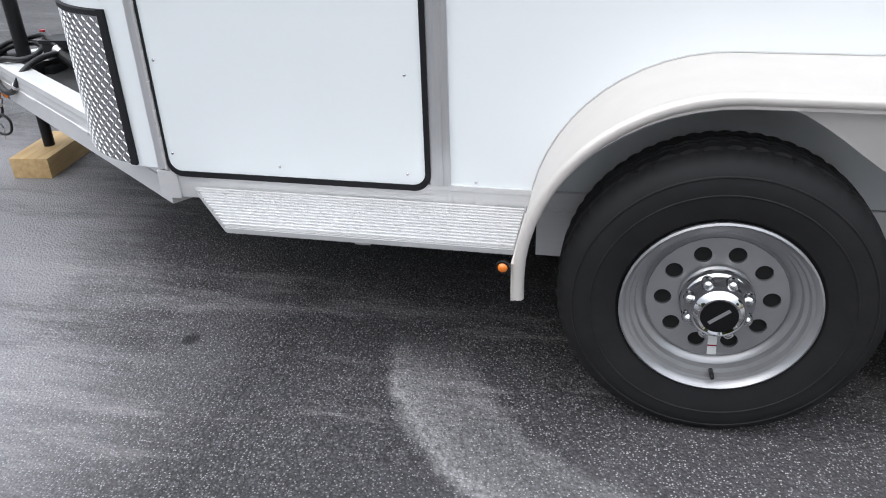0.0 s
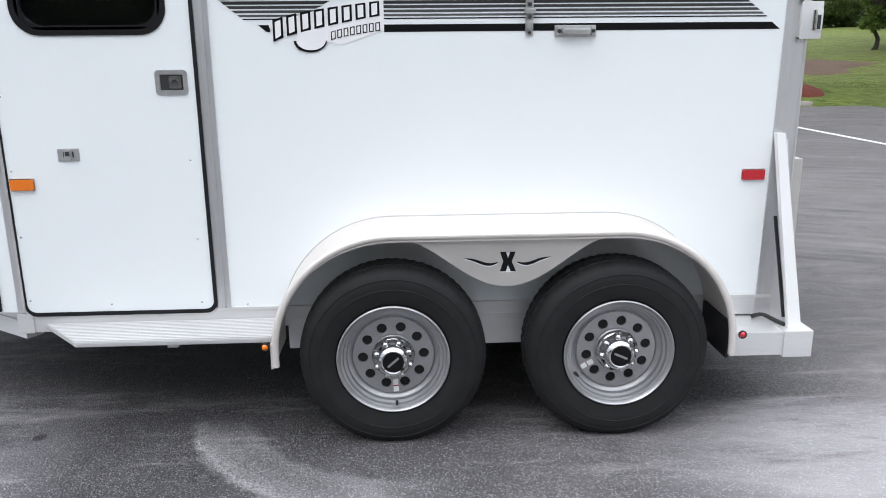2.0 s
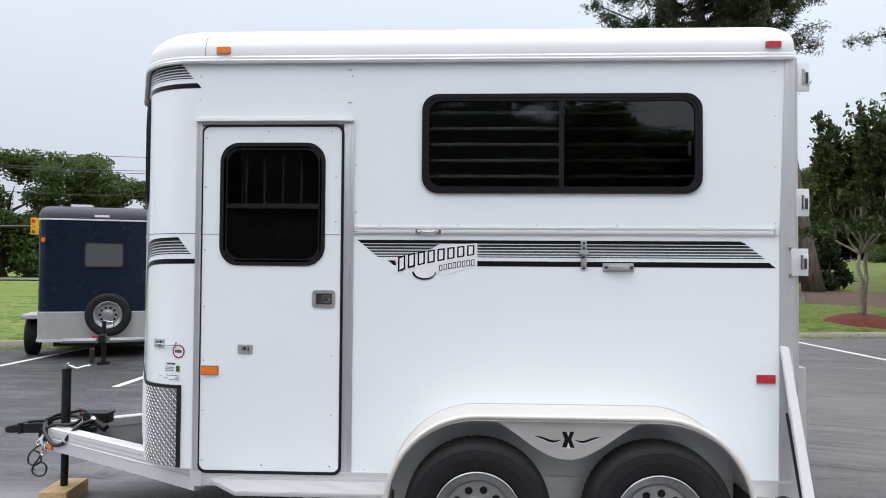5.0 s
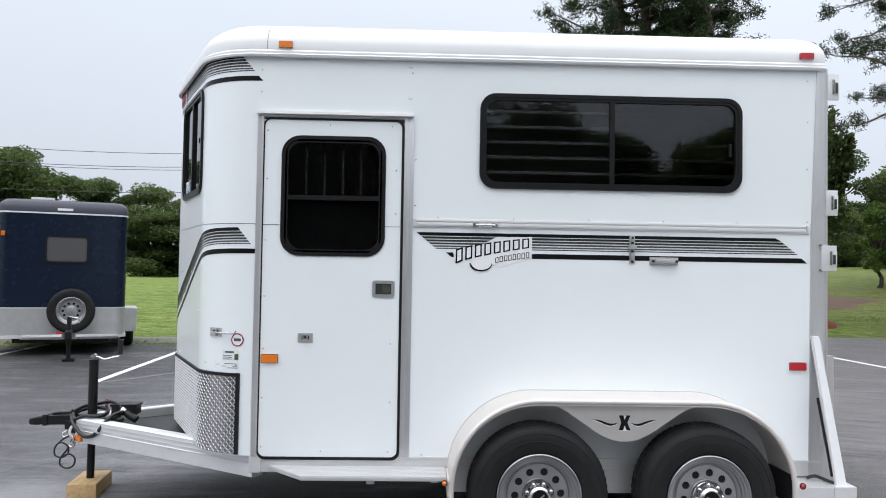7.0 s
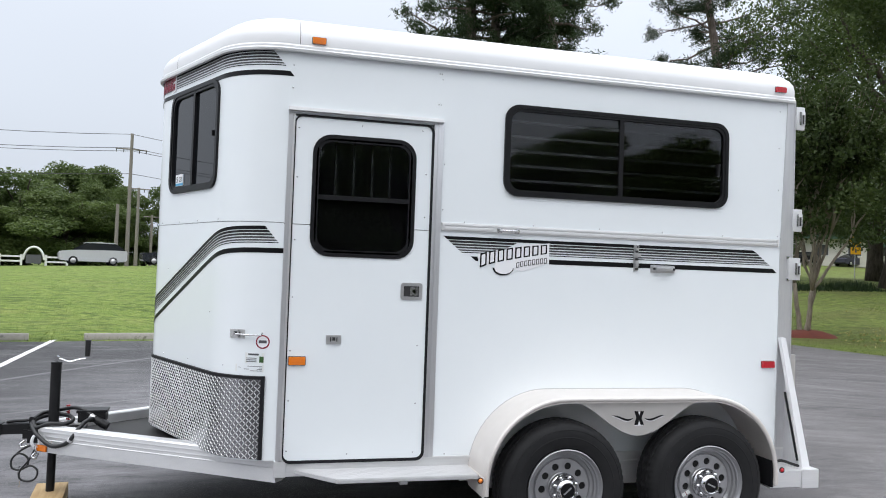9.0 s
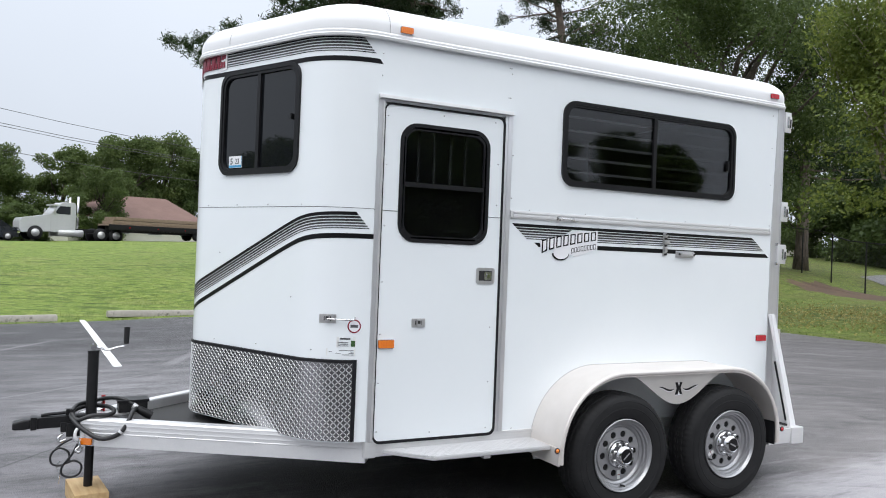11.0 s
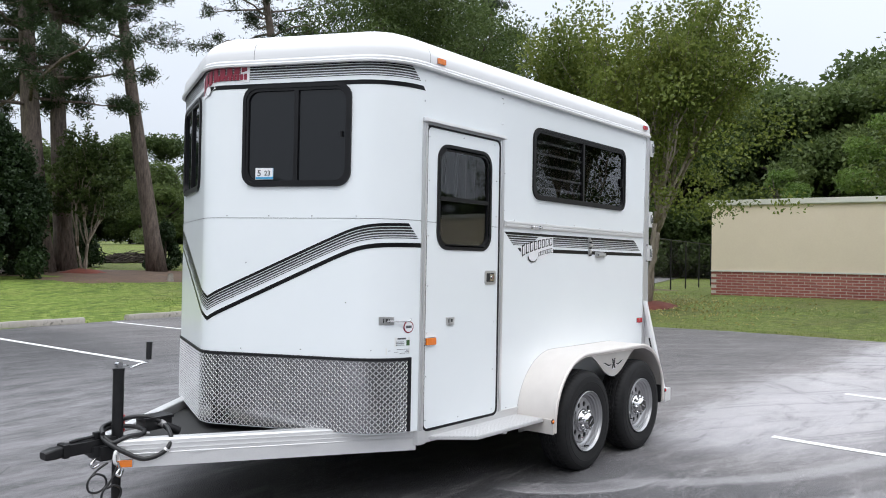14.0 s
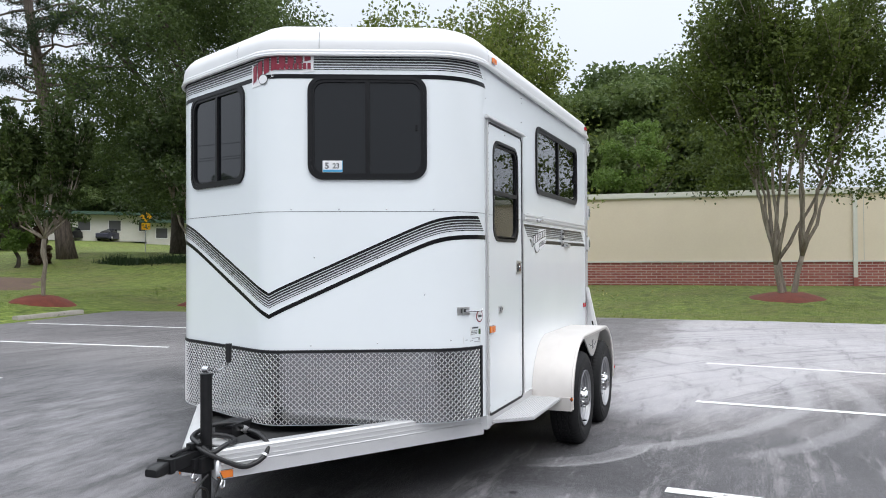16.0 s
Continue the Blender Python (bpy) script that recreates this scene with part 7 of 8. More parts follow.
belt(-14, -48, 108, 2.6, [14, 13, 12, 12, 14])
belt(-30, -62, 78, 5.0, [9, 9, 13])
belt(-56, -75, 72, 3.0, [14.5, 15.5, 15.5])
belt(-77, -83, 70, 2.6, [17.5, 18.0, 17.0])
belt(-86, -104, 72, 3.2, [12, 7.5, 7, 7.5])
belt(-60, -82, 88, 5.0, [16, 17, 19])
belt(-104, -152, 60, 4.5, [5, 5.5, 7.5, 11, 12])
belt(-150, -232, 36, 7.0, [8, 10.5, 11.5, 11, 9])
belt(-155, -225, 48, 8.0, [10, 12, 11])
belt(128, 60, 70, 7.0, [7, 6, 7, 9])
# single trees across the road: place, height and half width
for x, y, h, r in ((-42.1, 73.5, 12.4, 5.4), (-47.6, 70.3, 11.4, 5.6), (-53.5, 68.0, 12.0, 5.6), (-36.5, 78.5, 9.4, 4.6), (-30.0, 83.2, 9.6, 4.6), (-20.7, 89.0, 9.8, 5.8), (-18.2, 77.5, 6.9, 5.6), (-25.2, 82.8, 7.6, 3.8), (-29.0, 77.6, 7.2, 5.2),
                   (-12.6, 91.2, 6.0, 3.6), (-16.0, 86.5, 8.6, 4.6), (-22.5, 80.5, 7.6, 4.4), (-19.5, 92.0, 10.4, 4.6), (-14.6, 81.0, 6.0, 3.6), (-8.2, 84.5, 9.3, 3.3), (-1.7, 88.0, 9.6, 3.9), (2.6, 90.0, 9.3, 3.6), (-4.9, 68.4, 3.0, 2.2), (1.2, 72.5, 6.6, 2.6), (4.4, 85.5, 10.0, 3.4), (8.3, 87.3, 9.9, 3.4), (10.6, 86.0, 10.2, 3.2), (14.9, 88.3, 10.9, 3.3), (19.6, 91.3, 9.8, 3.2), (23.6, 90.2, 11.6, 4.2)):
    k = rw.randrange(4)
    m = pose(x, y, lawn(x, y) - 0.05, 0, 0, rw.uniform(0, 360)) @ Matrix.Diagonal((r / 4.9, r / 4.9, h / 11.6, 1))
    copy_thing(WOODS[k], m)


def cedar(at, h, r, seed, name, label, count, taper=0.75, mat=None):
    rnd, rng = random.Random(seed), np.random.default_rng(seed)
    t = thing(name, (at[0], at[1], lawn(*at) - 0.05), label, "shrub")
    bm = bmesh.new()
    add_tube(bm, [(0, 0, 0), (0.02, 0.02, h * 0.4), (0, 0, h * 0.8)], [0.10 * r, 0.07 * r, 0.03 * r], 7)
    put("trunk", mesh_of("trunk", bm, M_bark_oak, 50), t)
    blobs = []
    for k in range(64):
        f, a = rnd.random(), rnd.uniform(0, 2 * math.pi)
        w = r * (1 - f) ** taper * rnd.uniform(0.45, 0.95)
        s = r * rnd.uniform(0.14, 0.32)
        blobs.append((w * math.cos(a), w * math.sin(a), h * (0.06 + 0.88 * f), s, s, s * 1.2))
    put("crown", leaf_mesh("crown", rng, clumps(rng, blobs, count, 0.3), 0.15, 0.08, mat or M_bush), t)
    return t


cedar((5.45, 25.6), 5.6, 2.0, 61, "cedar_tree", "dense dark cedar tree leafy to the ground by the bank", 60000, 0.5)
cedar((6.8, 27.6), 4.2, 1.3, 65, "cedar_bush", "smaller dark cedar bush by the bank", 11000)
cedar((13.9, 29.0), 2.2, 0.85, 62, "clipped_shrub", "rounded dark green shrub behind the pine", 6000, 0.5)
cedar((11.2, 31.4), 1.8, 0.95, 66, "clipped_shrub", "rounded dark green shrub beyond the slender tree", 6000, 0.5)
cedar((20.9, 30.2), 1.9, 0.6, 63, "brown_shrub", "slim rusty brown dying shrub on the lawn", 6000, 0.4, M_rust_leaf)
sm = broadleaf("young_tree", 4.0, 1.0, 71, "young slim tree on the lawn", 7000, M_leaf_light, 0.14, 0.24, "young trees")
sm.location = (19.6, 30.1, lawn(19.6, 30.1) - 0.05)

mulch((11.2, 25.4), 6.0, 4.0, M_mulch, "leaf_litter", "brown bed of pine litter under the trees", 80, 0.07)
mulch((6.4, 36.0), 2.3, 9.5, M_mulch, "leaf_litter", "bare brown bank beside the cedar", 81, 0.22)


def stick_heap(x, y, rx, ry, n, seed, label):
    """A low heap of cut brush: many thin crooked sticks over a dark mound."""
    rnd = random.Random(seed)
    t = thing("brush_heap", (x, y, lawn(x, y)), label, "brush heap")
    bm = bmesh.new()
    for k in range(n):
        a, f = rnd.uniform(0, 2 * math.pi), rnd.random() ** 0.5
        px, py = x + rx * f * math.cos(a), y + ry * f * math.sin(a)
        p = Vector((px, py, lawn(px, py) + rnd.uniform(0.0, 0.55) * (1 - f * f)))
        d = Vector((rnd.uniform(-1, 1), rnd.uniform(-0.6, 0.6), rnd.uniform(-0.15, 0.35))) * rnd.uniform(0.3, 0.75)
        add_tube(bm, [p - d, p + Vector((0, 0, rnd.uniform(-0.05, 0.08))), p + d], [0.03, 0.025, 0.01], 4)
    part("sticks", bm, M_bark_oak, t, "tangled brown sticks")


stick_heap(15.6, 35.2, 2.1, 0.9, 420, 91, "low heap of brown cut brush on the lawn")


def stump(x, y, h, r):
    t = thing("tree_stump", (x, y, lawn(x, y)), "small grey weathered tree stump in the litter", "stump")
    z = lawn(x, y) - 0.03
    part("stump", tube([(x, y, z), (x + 0.01, y, z + h * 0.4), (x + 0.02, y, z + h)], [r * 1.4, r, r * 0.85], 9), M_pole, t, smooth=50)


stump(10.2, 22.5, 0.34, 0.11)

# tall weeds before the far oaks
rng = np.random.default_rng(19)
n = 3600
P = np.stack([22.0 + 3.6 * rng.random(n), 0 * rng.random(n)], 1)
P[:, 1] = 27.0 - 0.68 * (P[:, 0] - 22.0) + rng.normal(scale=0.45, size=n)
Z = np.array([lawn(x, y) for x, y in P])
ang = rng.uniform(0, 2 * np.pi, n)
hgt = rng.uniform(0.2, 0.62, n) * (0.55 + 0.45 * np.sin(P[:, 0] * 5.1) * np.sin(P[:, 0] * 2.3))
dx, dy = np.cos(ang) * 0.022, np.sin(ang) * 0.022
lean = rng.normal(scale=0.10, size=(n, 2))
A = np.stack([P[:, 0] - dx, P[:, 1] - dy, Z - 0.03], 1)
B = np.stack([P[:, 0] + dx, P[:, 1] + dy, Z - 0.03], 1)
C = np.stack([P[:, 0] + lean[:, 0], P[:, 1] + lean[:, 1], Z + hgt], 1)
co = np.stack([A, B, C], 1).reshape(-1, 3)
tagged(new("weeds", mesh_from_numpy("weeds", co, np.arange(len(co)).reshape(-1, 3), M_bush)), "band of tall dark weeds on the lawn", "weeds", kind="stuff")

# grass blades along the near edge of the lawn
rng = np.random.default_rng(9)
n = 260000
P = np.stack([rng.uniform(-11, 30, n), rng.uniform(-12, 34, n)], 1)
a = P[:, 1] - (12.75 + 0.235 * P[:, 0])
b = P[:, 0] - (12.1 - 0.13 * np.maximum(0.0, P[:, 1] - 3.0) + 0.036 * np.minimum(0.0, P[:, 1] + 3))
inside = np.maximum(a, b)
keep = (inside > -0.05) & (rng.random(n) < np.clip(1.15 - inside / 16.0, 0.12, 1.0))
P = P[keep]
Z = np.array([lawn(x, y) for x, y in P])
ang = rng.uniform(0, 2 * np.pi, len(P))
hgt = rng.uniform(0.02, 0.055, len(P))
wid = rng.uniform(0.007, 0.016, len(P))
dx, dy = np.cos(ang) * wid, np.sin(ang) * wid
lean = rng.normal(scale=0.03, size=(len(P), 2))
A = np.stack([P[:, 0] - dx, P[:, 1] - dy, Z - 0.03], 1)
B = np.stack([P[:, 0] + dx, P[:, 1] + dy, Z - 0.03], 1)
C = np.stack([P[:, 0] + lean[:, 0], P[:, 1] + lean[:, 1], Z + hgt], 1)
co = np.stack([A, B, C], 1).reshape(-1, 3)
tagged(new("grass", mesh_from_numpy("grass", co, np.arange(len(co)).reshape(-1, 3), M_blade)), "short green grass tufts along the lawn's edge", "grass", kind="stuff")


# ---- the road and what stands by it ----
def road_strip(v0, v1, lift, mat, name, label, x0=-160, x1=170):
    bm = bmesh.new()
    rows = []
    for i in range(67):
        x = x0 + (x1 - x0) * i / 66
        rows.append([bm.verts.new((x, v + 0.28 * x, lawn(x, v + 0.28 * x) + lift)) for v in (v0, (v0 + v1) / 2, v1)])
    for a, b in zip(rows, rows[1:]):
        for k in range(2):
            bm.faces.new((a[k], a[k + 1], b[k + 1], b[k]))
    ob = new(name, mesh_of(name, bm, mat, 60))
    return tagged(ob, label, "road", kind="structure")


road_strip(57.2, 64.5, 0.10, M_road, "road", "grey country road beyond the lawn")
road_strip(57.0, 57.4, 0.13, M_line, "road_edge_line", "pale road edge line")


def utility_pole(x, y, h, arm, turn, label):
    t = thing("utility_pole", (x, y, lawn(x, y)), label, "utility pole", "poles along the road")
    z = lawn(x, y)
    part("pole", tube([(x, y, z - 0.2), (x, y, z + h)], [0.17, 0.12], 10), M_pole, t, smooth=50)
    for zz, L in arm:
        d = Vector((math.cos(turn), math.sin(turn), 0)) * L / 2
        part("crossarm", tube([Vector((x, y, z + zz)) - d, Vector((x, y, z + zz)) + d], 0.06, 6), M_pole, t)
        for s in (-0.95, -0.5, 0.5, 0.95):
            p = Vector((x, y, z + zz)) + d * s
            part("insulator", tube([p, p + Vector((0, 0, -0.28))], 0.04, 6), M_wire, t)
    return t


POLES = [(-10.9, 64.1, 10.9, ((9.6, 2.4),)), (-10.9, 70.0, 7.0, ((6.9, 1.9),)), (-10.7, 80.0, 5.2, ((5.0, 1.6),)), (-11.6, 63.0, 5.0, ()), (31.9, 90.7, 9.0, ((8.2, 2.2),)), (-48.0, 53.0, 10.5, ((8.3, 2.2),))]
for x, y, h, arm in POLES:
    utility_pole(x, y, h, arm, 0.25, "weathered wooden utility pole by the road")
for k, (z, o) in enumerate(((10.85, 0.0), (9.6, 0.9), (9.6, -0.9), (7.6, 0.0))):
    pts = []
    ends = [Vector((-150, 30 + o, 2.0 + z)), Vector((-48, 53 + o, lawn(-48, 53) + z)), Vector((-10.9, 64.1 + o, lawn(-10.9, 64.1) + z)), Vector((31.9, 90.7 + o, lawn(31.9, 90.7) + z - 1)), Vector((110, 120 + o, 4 + z))]
    for a, b in zip(ends, ends[1:]):
        for i in range(10):
            f = i / 10
            q = a + (b - a) * f
            q.z -= 1.6 * 4 * f * (1 - f) * 0.6
            pts.append(q)
    pts.append(ends[-1])
    single("overhead_wire", tube(pts, 0.022, 4), M_wire, "sagging overhead wire between poles", "wire", group="overhead wires")


def traffic_signal(x, y, hx, hy, h):
    """A mast arm that carries one yellow signal over the road."""
    z = lawn(x, y)
    t = thing("traffic_signal", (x, y, z), "yellow traffic signal on a grey mast arm", "traffic signal")
    part("pole", tube([(x, y, z - 0.2), (x, y, z + h + 0.3)], [0.16, 0.12], 12), M_galv, t, smooth=50)
    part("mast_arm", tube([(x, y, z + h), (hx, hy, z + h + 0.1)], [0.10, 0.06], 10), M_wire, t, smooth=50)
    hd = part("signal_head", box((hx - 0.16, hy - 0.14, z + h - 0.35), (hx + 0.16, hy + 0.14, z + h + 0.55), 0.03), M_yellow, t, "yellow signal housing")
    for k, m in ((0, M_green), (1, M_orange), (2, M_red)):
        part("lens", tube([(hx, hy - 0.14, z + h - 0.2 + k * 0.29), (hx, hy - 0.17, z + h - 0.2 + k * 0.29)], 0.10, 14), m, hd)


traffic_signal(-33.4, 35.4, -24.4, 36.5, 3.2)


def farm_gate(x, y):
    z = lawn(x, y)
    t = thing("entrance_fence", (x, y, z), "low white entrance fence with an arched sign", "fence")
    for k in (-2.6, -0.95, 0.95, 2.6):
        part("post", box((x + k - 0.08, y - 0.08, z), (x + k + 0.08, y + 0.08, z + 0.95), 0.01), M_whitefence, t)
    for s in (-1, 1):
        for h in (0.3, 0.7):
            part("rail", box((x + min(s * 0.95, s * 2.6), y - 0.03, z + h), (x + max(s * 0.95, s * 2.6), y + 0.03, z + h + 0.14)), M_whitefence, t)
    part("arch", tube([(x - 0.8 * math.cos(a), y, z + 0.5 + 1.1 * math.sin(a)) for a in [math.pi * k / 12 for k in range(13)]], 0.09, 8), M_whitefence, t, smooth=50)
    part("sign_board", box((x - 0.6, y - 0.03, z + 0.2), (x + 0.6, y + 0.03, z + 0.95)), M_print, t)


farm_gate(-18.8, 68.5)


def low_building(at, size, yaw, wall, roof_mat, pitched, name, label):
    x, y = at
    w, d, h = size
    z = lawn(x, y)
    t = thing(name, (x, y, z), label, "building")
    t.rotation_euler = (0, 0, radians(yaw))
    def sub(nm, bm, mat, parent=None):
        o = new(nm, mesh_of(nm, bm, mat))
        o.parent = parent or t
        return o
    body = sub("wall", box((-w / 2, -d / 2, -0.3), (w / 2, d / 2, h)), wall)
    if pitched:
        bm = bmesh.new()
        v = [bm.verts.new(p) for p in ((-w / 2 - 0.4, -d / 2 - 0.5, h), (w / 2 + 0.4, -d / 2 - 0.5, h), (w / 2 + 0.4, d / 2 + 0.5, h), (-w / 2 - 0.4, d / 2 + 0.5, h), (-w / 2 + 2.2, 0, h + 2.4), (w / 2 - 2.2, 0, h + 2.4))]
        for f in ((0, 1, 5, 4), (1, 2, 5), (2, 3, 4, 5), (3, 0, 4), (3, 2, 1, 0)):
            bm.faces.new([v[i] for i in f])
        sub("roof", bm, roof_mat)
        sub("fascia", box((-w / 2 - 0.42, -d / 2 - 0.54, h - 0.12), (w / 2 + 0.42, -d / 2 - 0.46, h + 0.06)), M_whitefence)
    else:
        sub("roof", box((-w / 2 - 0.8, -d / 2 - 1.2, h), (w / 2 + 0.8, d / 2 + 0.4, h + 0.35), 0.02), roof_mat)
    n = int(w / 3)
    for k in range(n):
        cx = -w / 2 + (k + 0.5) * w / n
        wi = sub("window", box((cx - 0.75, -d / 2 - 0.06, h * 0.32), (cx + 0.75, -d / 2 + 0.02, h * 0.80), 0.01), M_whitefence, body)
        sub("pane", box((cx - 0.66, -d / 2 - 0.08, h * 0.35), (cx + 0.66, -d / 2 - 0.05, h * 0.77)), M_greyglass, wi)
    return t


low_building((66.5, 76.0), (17, 8, 2.9), -38, M_shopwall, M_shoproof, False, "roadside_shop", "long pale single-storey shop across the road")
low_building((77.0, 66.0), (14, 8, 2.9), -45, M_shopwall, M_shoproof, False, "roadside_shop", "pale single-storey shop with a green roof")
low_building((3.7, 78.2), (12, 9, 2.0), 10, M_shopwall, M_houseroof, True, "house", "low house with a brown shingle roof")


SEDAN = ([(-2.15, 0.72, 0.40, 0.78), (-2.0, 0.84, 0.26, 0.90), (-0.9, 0.88, 0.22, 0.97), (1.2, 0.88, 0.22, 0.99), (2.0, 0.82, 0.28, 0.94), (2.1, 0.74, 0.42, 0.85)],
         [(-1.15, 0.78, 0.95, 0.98), (-0.55, 0.70, 0.95, 1.38), (0.9, 0.70, 0.95, 1.40), (1.55, 0.76, 0.95, 1.0)],
         [(-0.5, 0.68, 1.37, 1.43), (0.2, 0.68, 1.39, 1.47), (0.95, 0.68, 1.37, 1.43)])
WAGON = ([(-2.25, 0.74, 0.44, 0.86), (-2.1, 0.86, 0.30, 0.98), (-1.0, 0.90, 0.26, 1.08), (1.6, 0.90, 0.26, 1.12), (2.2, 0.86, 0.34, 1.10), (2.28, 0.78, 0.46, 1.0)],
         [(-1.35, 0.80, 1.06, 1.10), (-0.55, 0.72, 1.06, 1.60), (1.5, 0.72, 1.06, 1.60), (2.15, 0.76, 1.06, 1.14)],
         [(-0.6, 0.70, 1.58, 1.63), (0.3, 0.72, 1.60, 1.70), (1.55, 0.70, 1.58, 1.64)])


def parked_car(x, y, yaw, paint, label, shape=SEDAN):
    """A small car seen far off."""
    t = thing("parked_car", (x, y, lawn(x, y) + 0.08), label, "car", "cars across the lawn")
    t.rotation_euler = (0, 0, radians(yaw))
    def sub(nm, bm, mat, parent=None, smooth=40):
        o = new(nm, mesh_of(nm, bm, mat, smooth))
        o.parent = parent or t
        return o
    def loft(rows, mat, nm):
        bm = bmesh.new()
        rings = [[bm.verts.new((px, sy * w, z)) for sy, z in ((-1, z0), (1, z0), (1, z1), (-1, z1))] for px, w, z0, z1 in rows]
        for a, b in zip(rings, rings[1:]):
            for k in range(4):
                bm.faces.new((a[k], a[(k + 1) % 4], b[(k + 1) % 4], b[k]))
        bm.faces.new(rings[0])
        bm.faces.new(rings[-1][::-1])
        bmesh.ops.recalc_face_normals(bm, faces=bm.faces)
        return sub(nm, bm, mat)
    loft(shape[0], paint, "body")
    loft(shape[1], M_carglass, "window")
    loft(shape[2], paint, "roof")
    for sy in (-1, 1):
        sub("tail_lamp", box((2.02, sy * 0.68 - 0.10, 0.72), (2.16, sy * 0.68 + 0.10, 0.86), 0.02), M_red)
        sub("headlamp", box((-2.14, sy * 0.60 - 0.12, 0.62), (-2.02, sy * 0.60 + 0.12, 0.74), 0.02), M_vinyl_white)
    for px in (-1.35, 1.3):
        for sy in (-1, 1):
            w = sub("wheel", tube([(px, sy * 0.70, 0.31), (px, sy * 0.90, 0.31)], 0.31, 16), M_tyre)
            sub("rim", tube([(px, sy * 0.88, 0.31), (px, sy * 0.912, 0.31)], 0.19, 14), M_galv, w)


parked_car(59.5, 77.0, 12, M_whitefence, "small white car parked before the shop")
parked_car(62.6, 73.4, 200, M_vinyl_black, "dark car parked before the shop")
parked_car(66.6, 71.2, 15, M_navyroof, "dark blue car parked before the shop")


parked_car(15.6, 68.0, 15.6, M_whitefence, "white car standing on the road")
parked_car(46.6, 70.6, 35, M_whitefence, "white car coming along the road", WAGON)
parked_car(-12.4, 57.6, 15.6, M_silverpaint, "silver estate car waiting on the road", WAGON)
parked_car(-7.1, 59.0, 15.6, M_darkpaint, "dark saloon car waiting on the road")


def road_tractor(x, y, yaw):
    """A long-nosed truck cab with its bare frame behind."""
    t = thing("truck_tractor", (x, y, lawn(x, y) + 0.1), "pale grey long-nosed truck with chrome stacks", "truck")
    t.rotation_euler = (0, 0, radians(yaw))
    def sub(nm, bm, mat, parent=None, smooth=40):
        o = new(nm, mesh_of(nm, bm, mat, smooth))
        o.parent = parent or t
        return o
    def loft(rows, mat, nm, parent=None):
        bm = bmesh.new()
        rings = [[bm.verts.new((px, sy * w, z)) for sy, z in ((-1, z0), (1, z0), (1, z1), (-1, z1))] for px, w, z0, z1 in rows]
        for a, b in zip(rings, rings[1:]):
            for k in range(4):
                bm.faces.new((a[k], a[(k + 1) % 4], b[(k + 1) % 4], b[k]))
        bm.faces.new(rings[0])
        bm.faces.new(rings[-1][::-1])
        bmesh.ops.recalc_face_normals(bm, faces=bm.faces)
        return sub(nm, bm, mat, parent)
    loft([(-2.35, 0.85, 0.55, 1.25), (-2.2, 0.92, 0.50, 1.52), (-1.2, 0.95, 0.62, 1.68), (-0.3, 0.98, 0.62, 1.86)], M_silverpaint, "hood")
    cab = loft([(-0.35, 1.0, 0.60, 1.90), (0.15, 1.02, 0.60, 2.55), (0.5, 1.02, 0.60, 2.78), (1.25, 1.02, 0.60, 2.78), (1.35, 1.0, 0.60, 2.6)], M_silverpaint, "cab")
    loft([(-0.02, 1.03, 1.95, 2.10), (0.22, 1.03, 1.90, 2.48), (0.95, 1.03, 1.90, 2.48), (0.96, 1.03, 1.90, 2.48)], M_carglass, "window", cab)
    sub("visor", box((-0.15, -0.95, 2.50), (0.20, 0.95, 2.62), 0.03), M_silverpaint, cab)
    for sy in (-1, 1):
        sub("exhaust_stack", tube([(1.50, sy * 0.92, 0.9), (1.50, sy * 0.92, 3.25)], 0.075, 10), M_chrome)
        sub("fuel_tank", tube([(0.15, sy * 0.88, 0.55), (1.9, sy * 0.88, 0.55)], 0.26, 14), M_galv)
        sub("mirror", box((-0.22, sy * 1.18 - 0.05, 1.85), (-0.10, sy * 1.18 + 0.05, 2.35), 0.02), M_galv, cab)
        for px in (-1.35, 3.2, 4.3):
            w = sub("wheel", tube([(px, sy * 0.72, 0.50), (px, sy * 1.02, 0.50)], 0.50, 18), M_tyre)
            sub("rim", tube([(px, sy * 1.0, 0.50), (px, sy * 1.04, 0.50)], 0.28, 14), M_galv, w)
    sub("frame", box((-2.2, -0.42, 0.62), (4.9, 0.42, 0.90), 0.02), M_blackpaint)
    sub("bumper", box((-2.50, -1.0, 0.40), (-2.32, 1.0, 0.72), 0.03), M_chrome)


road_tractor(-2.9, 60.0, 15.6)


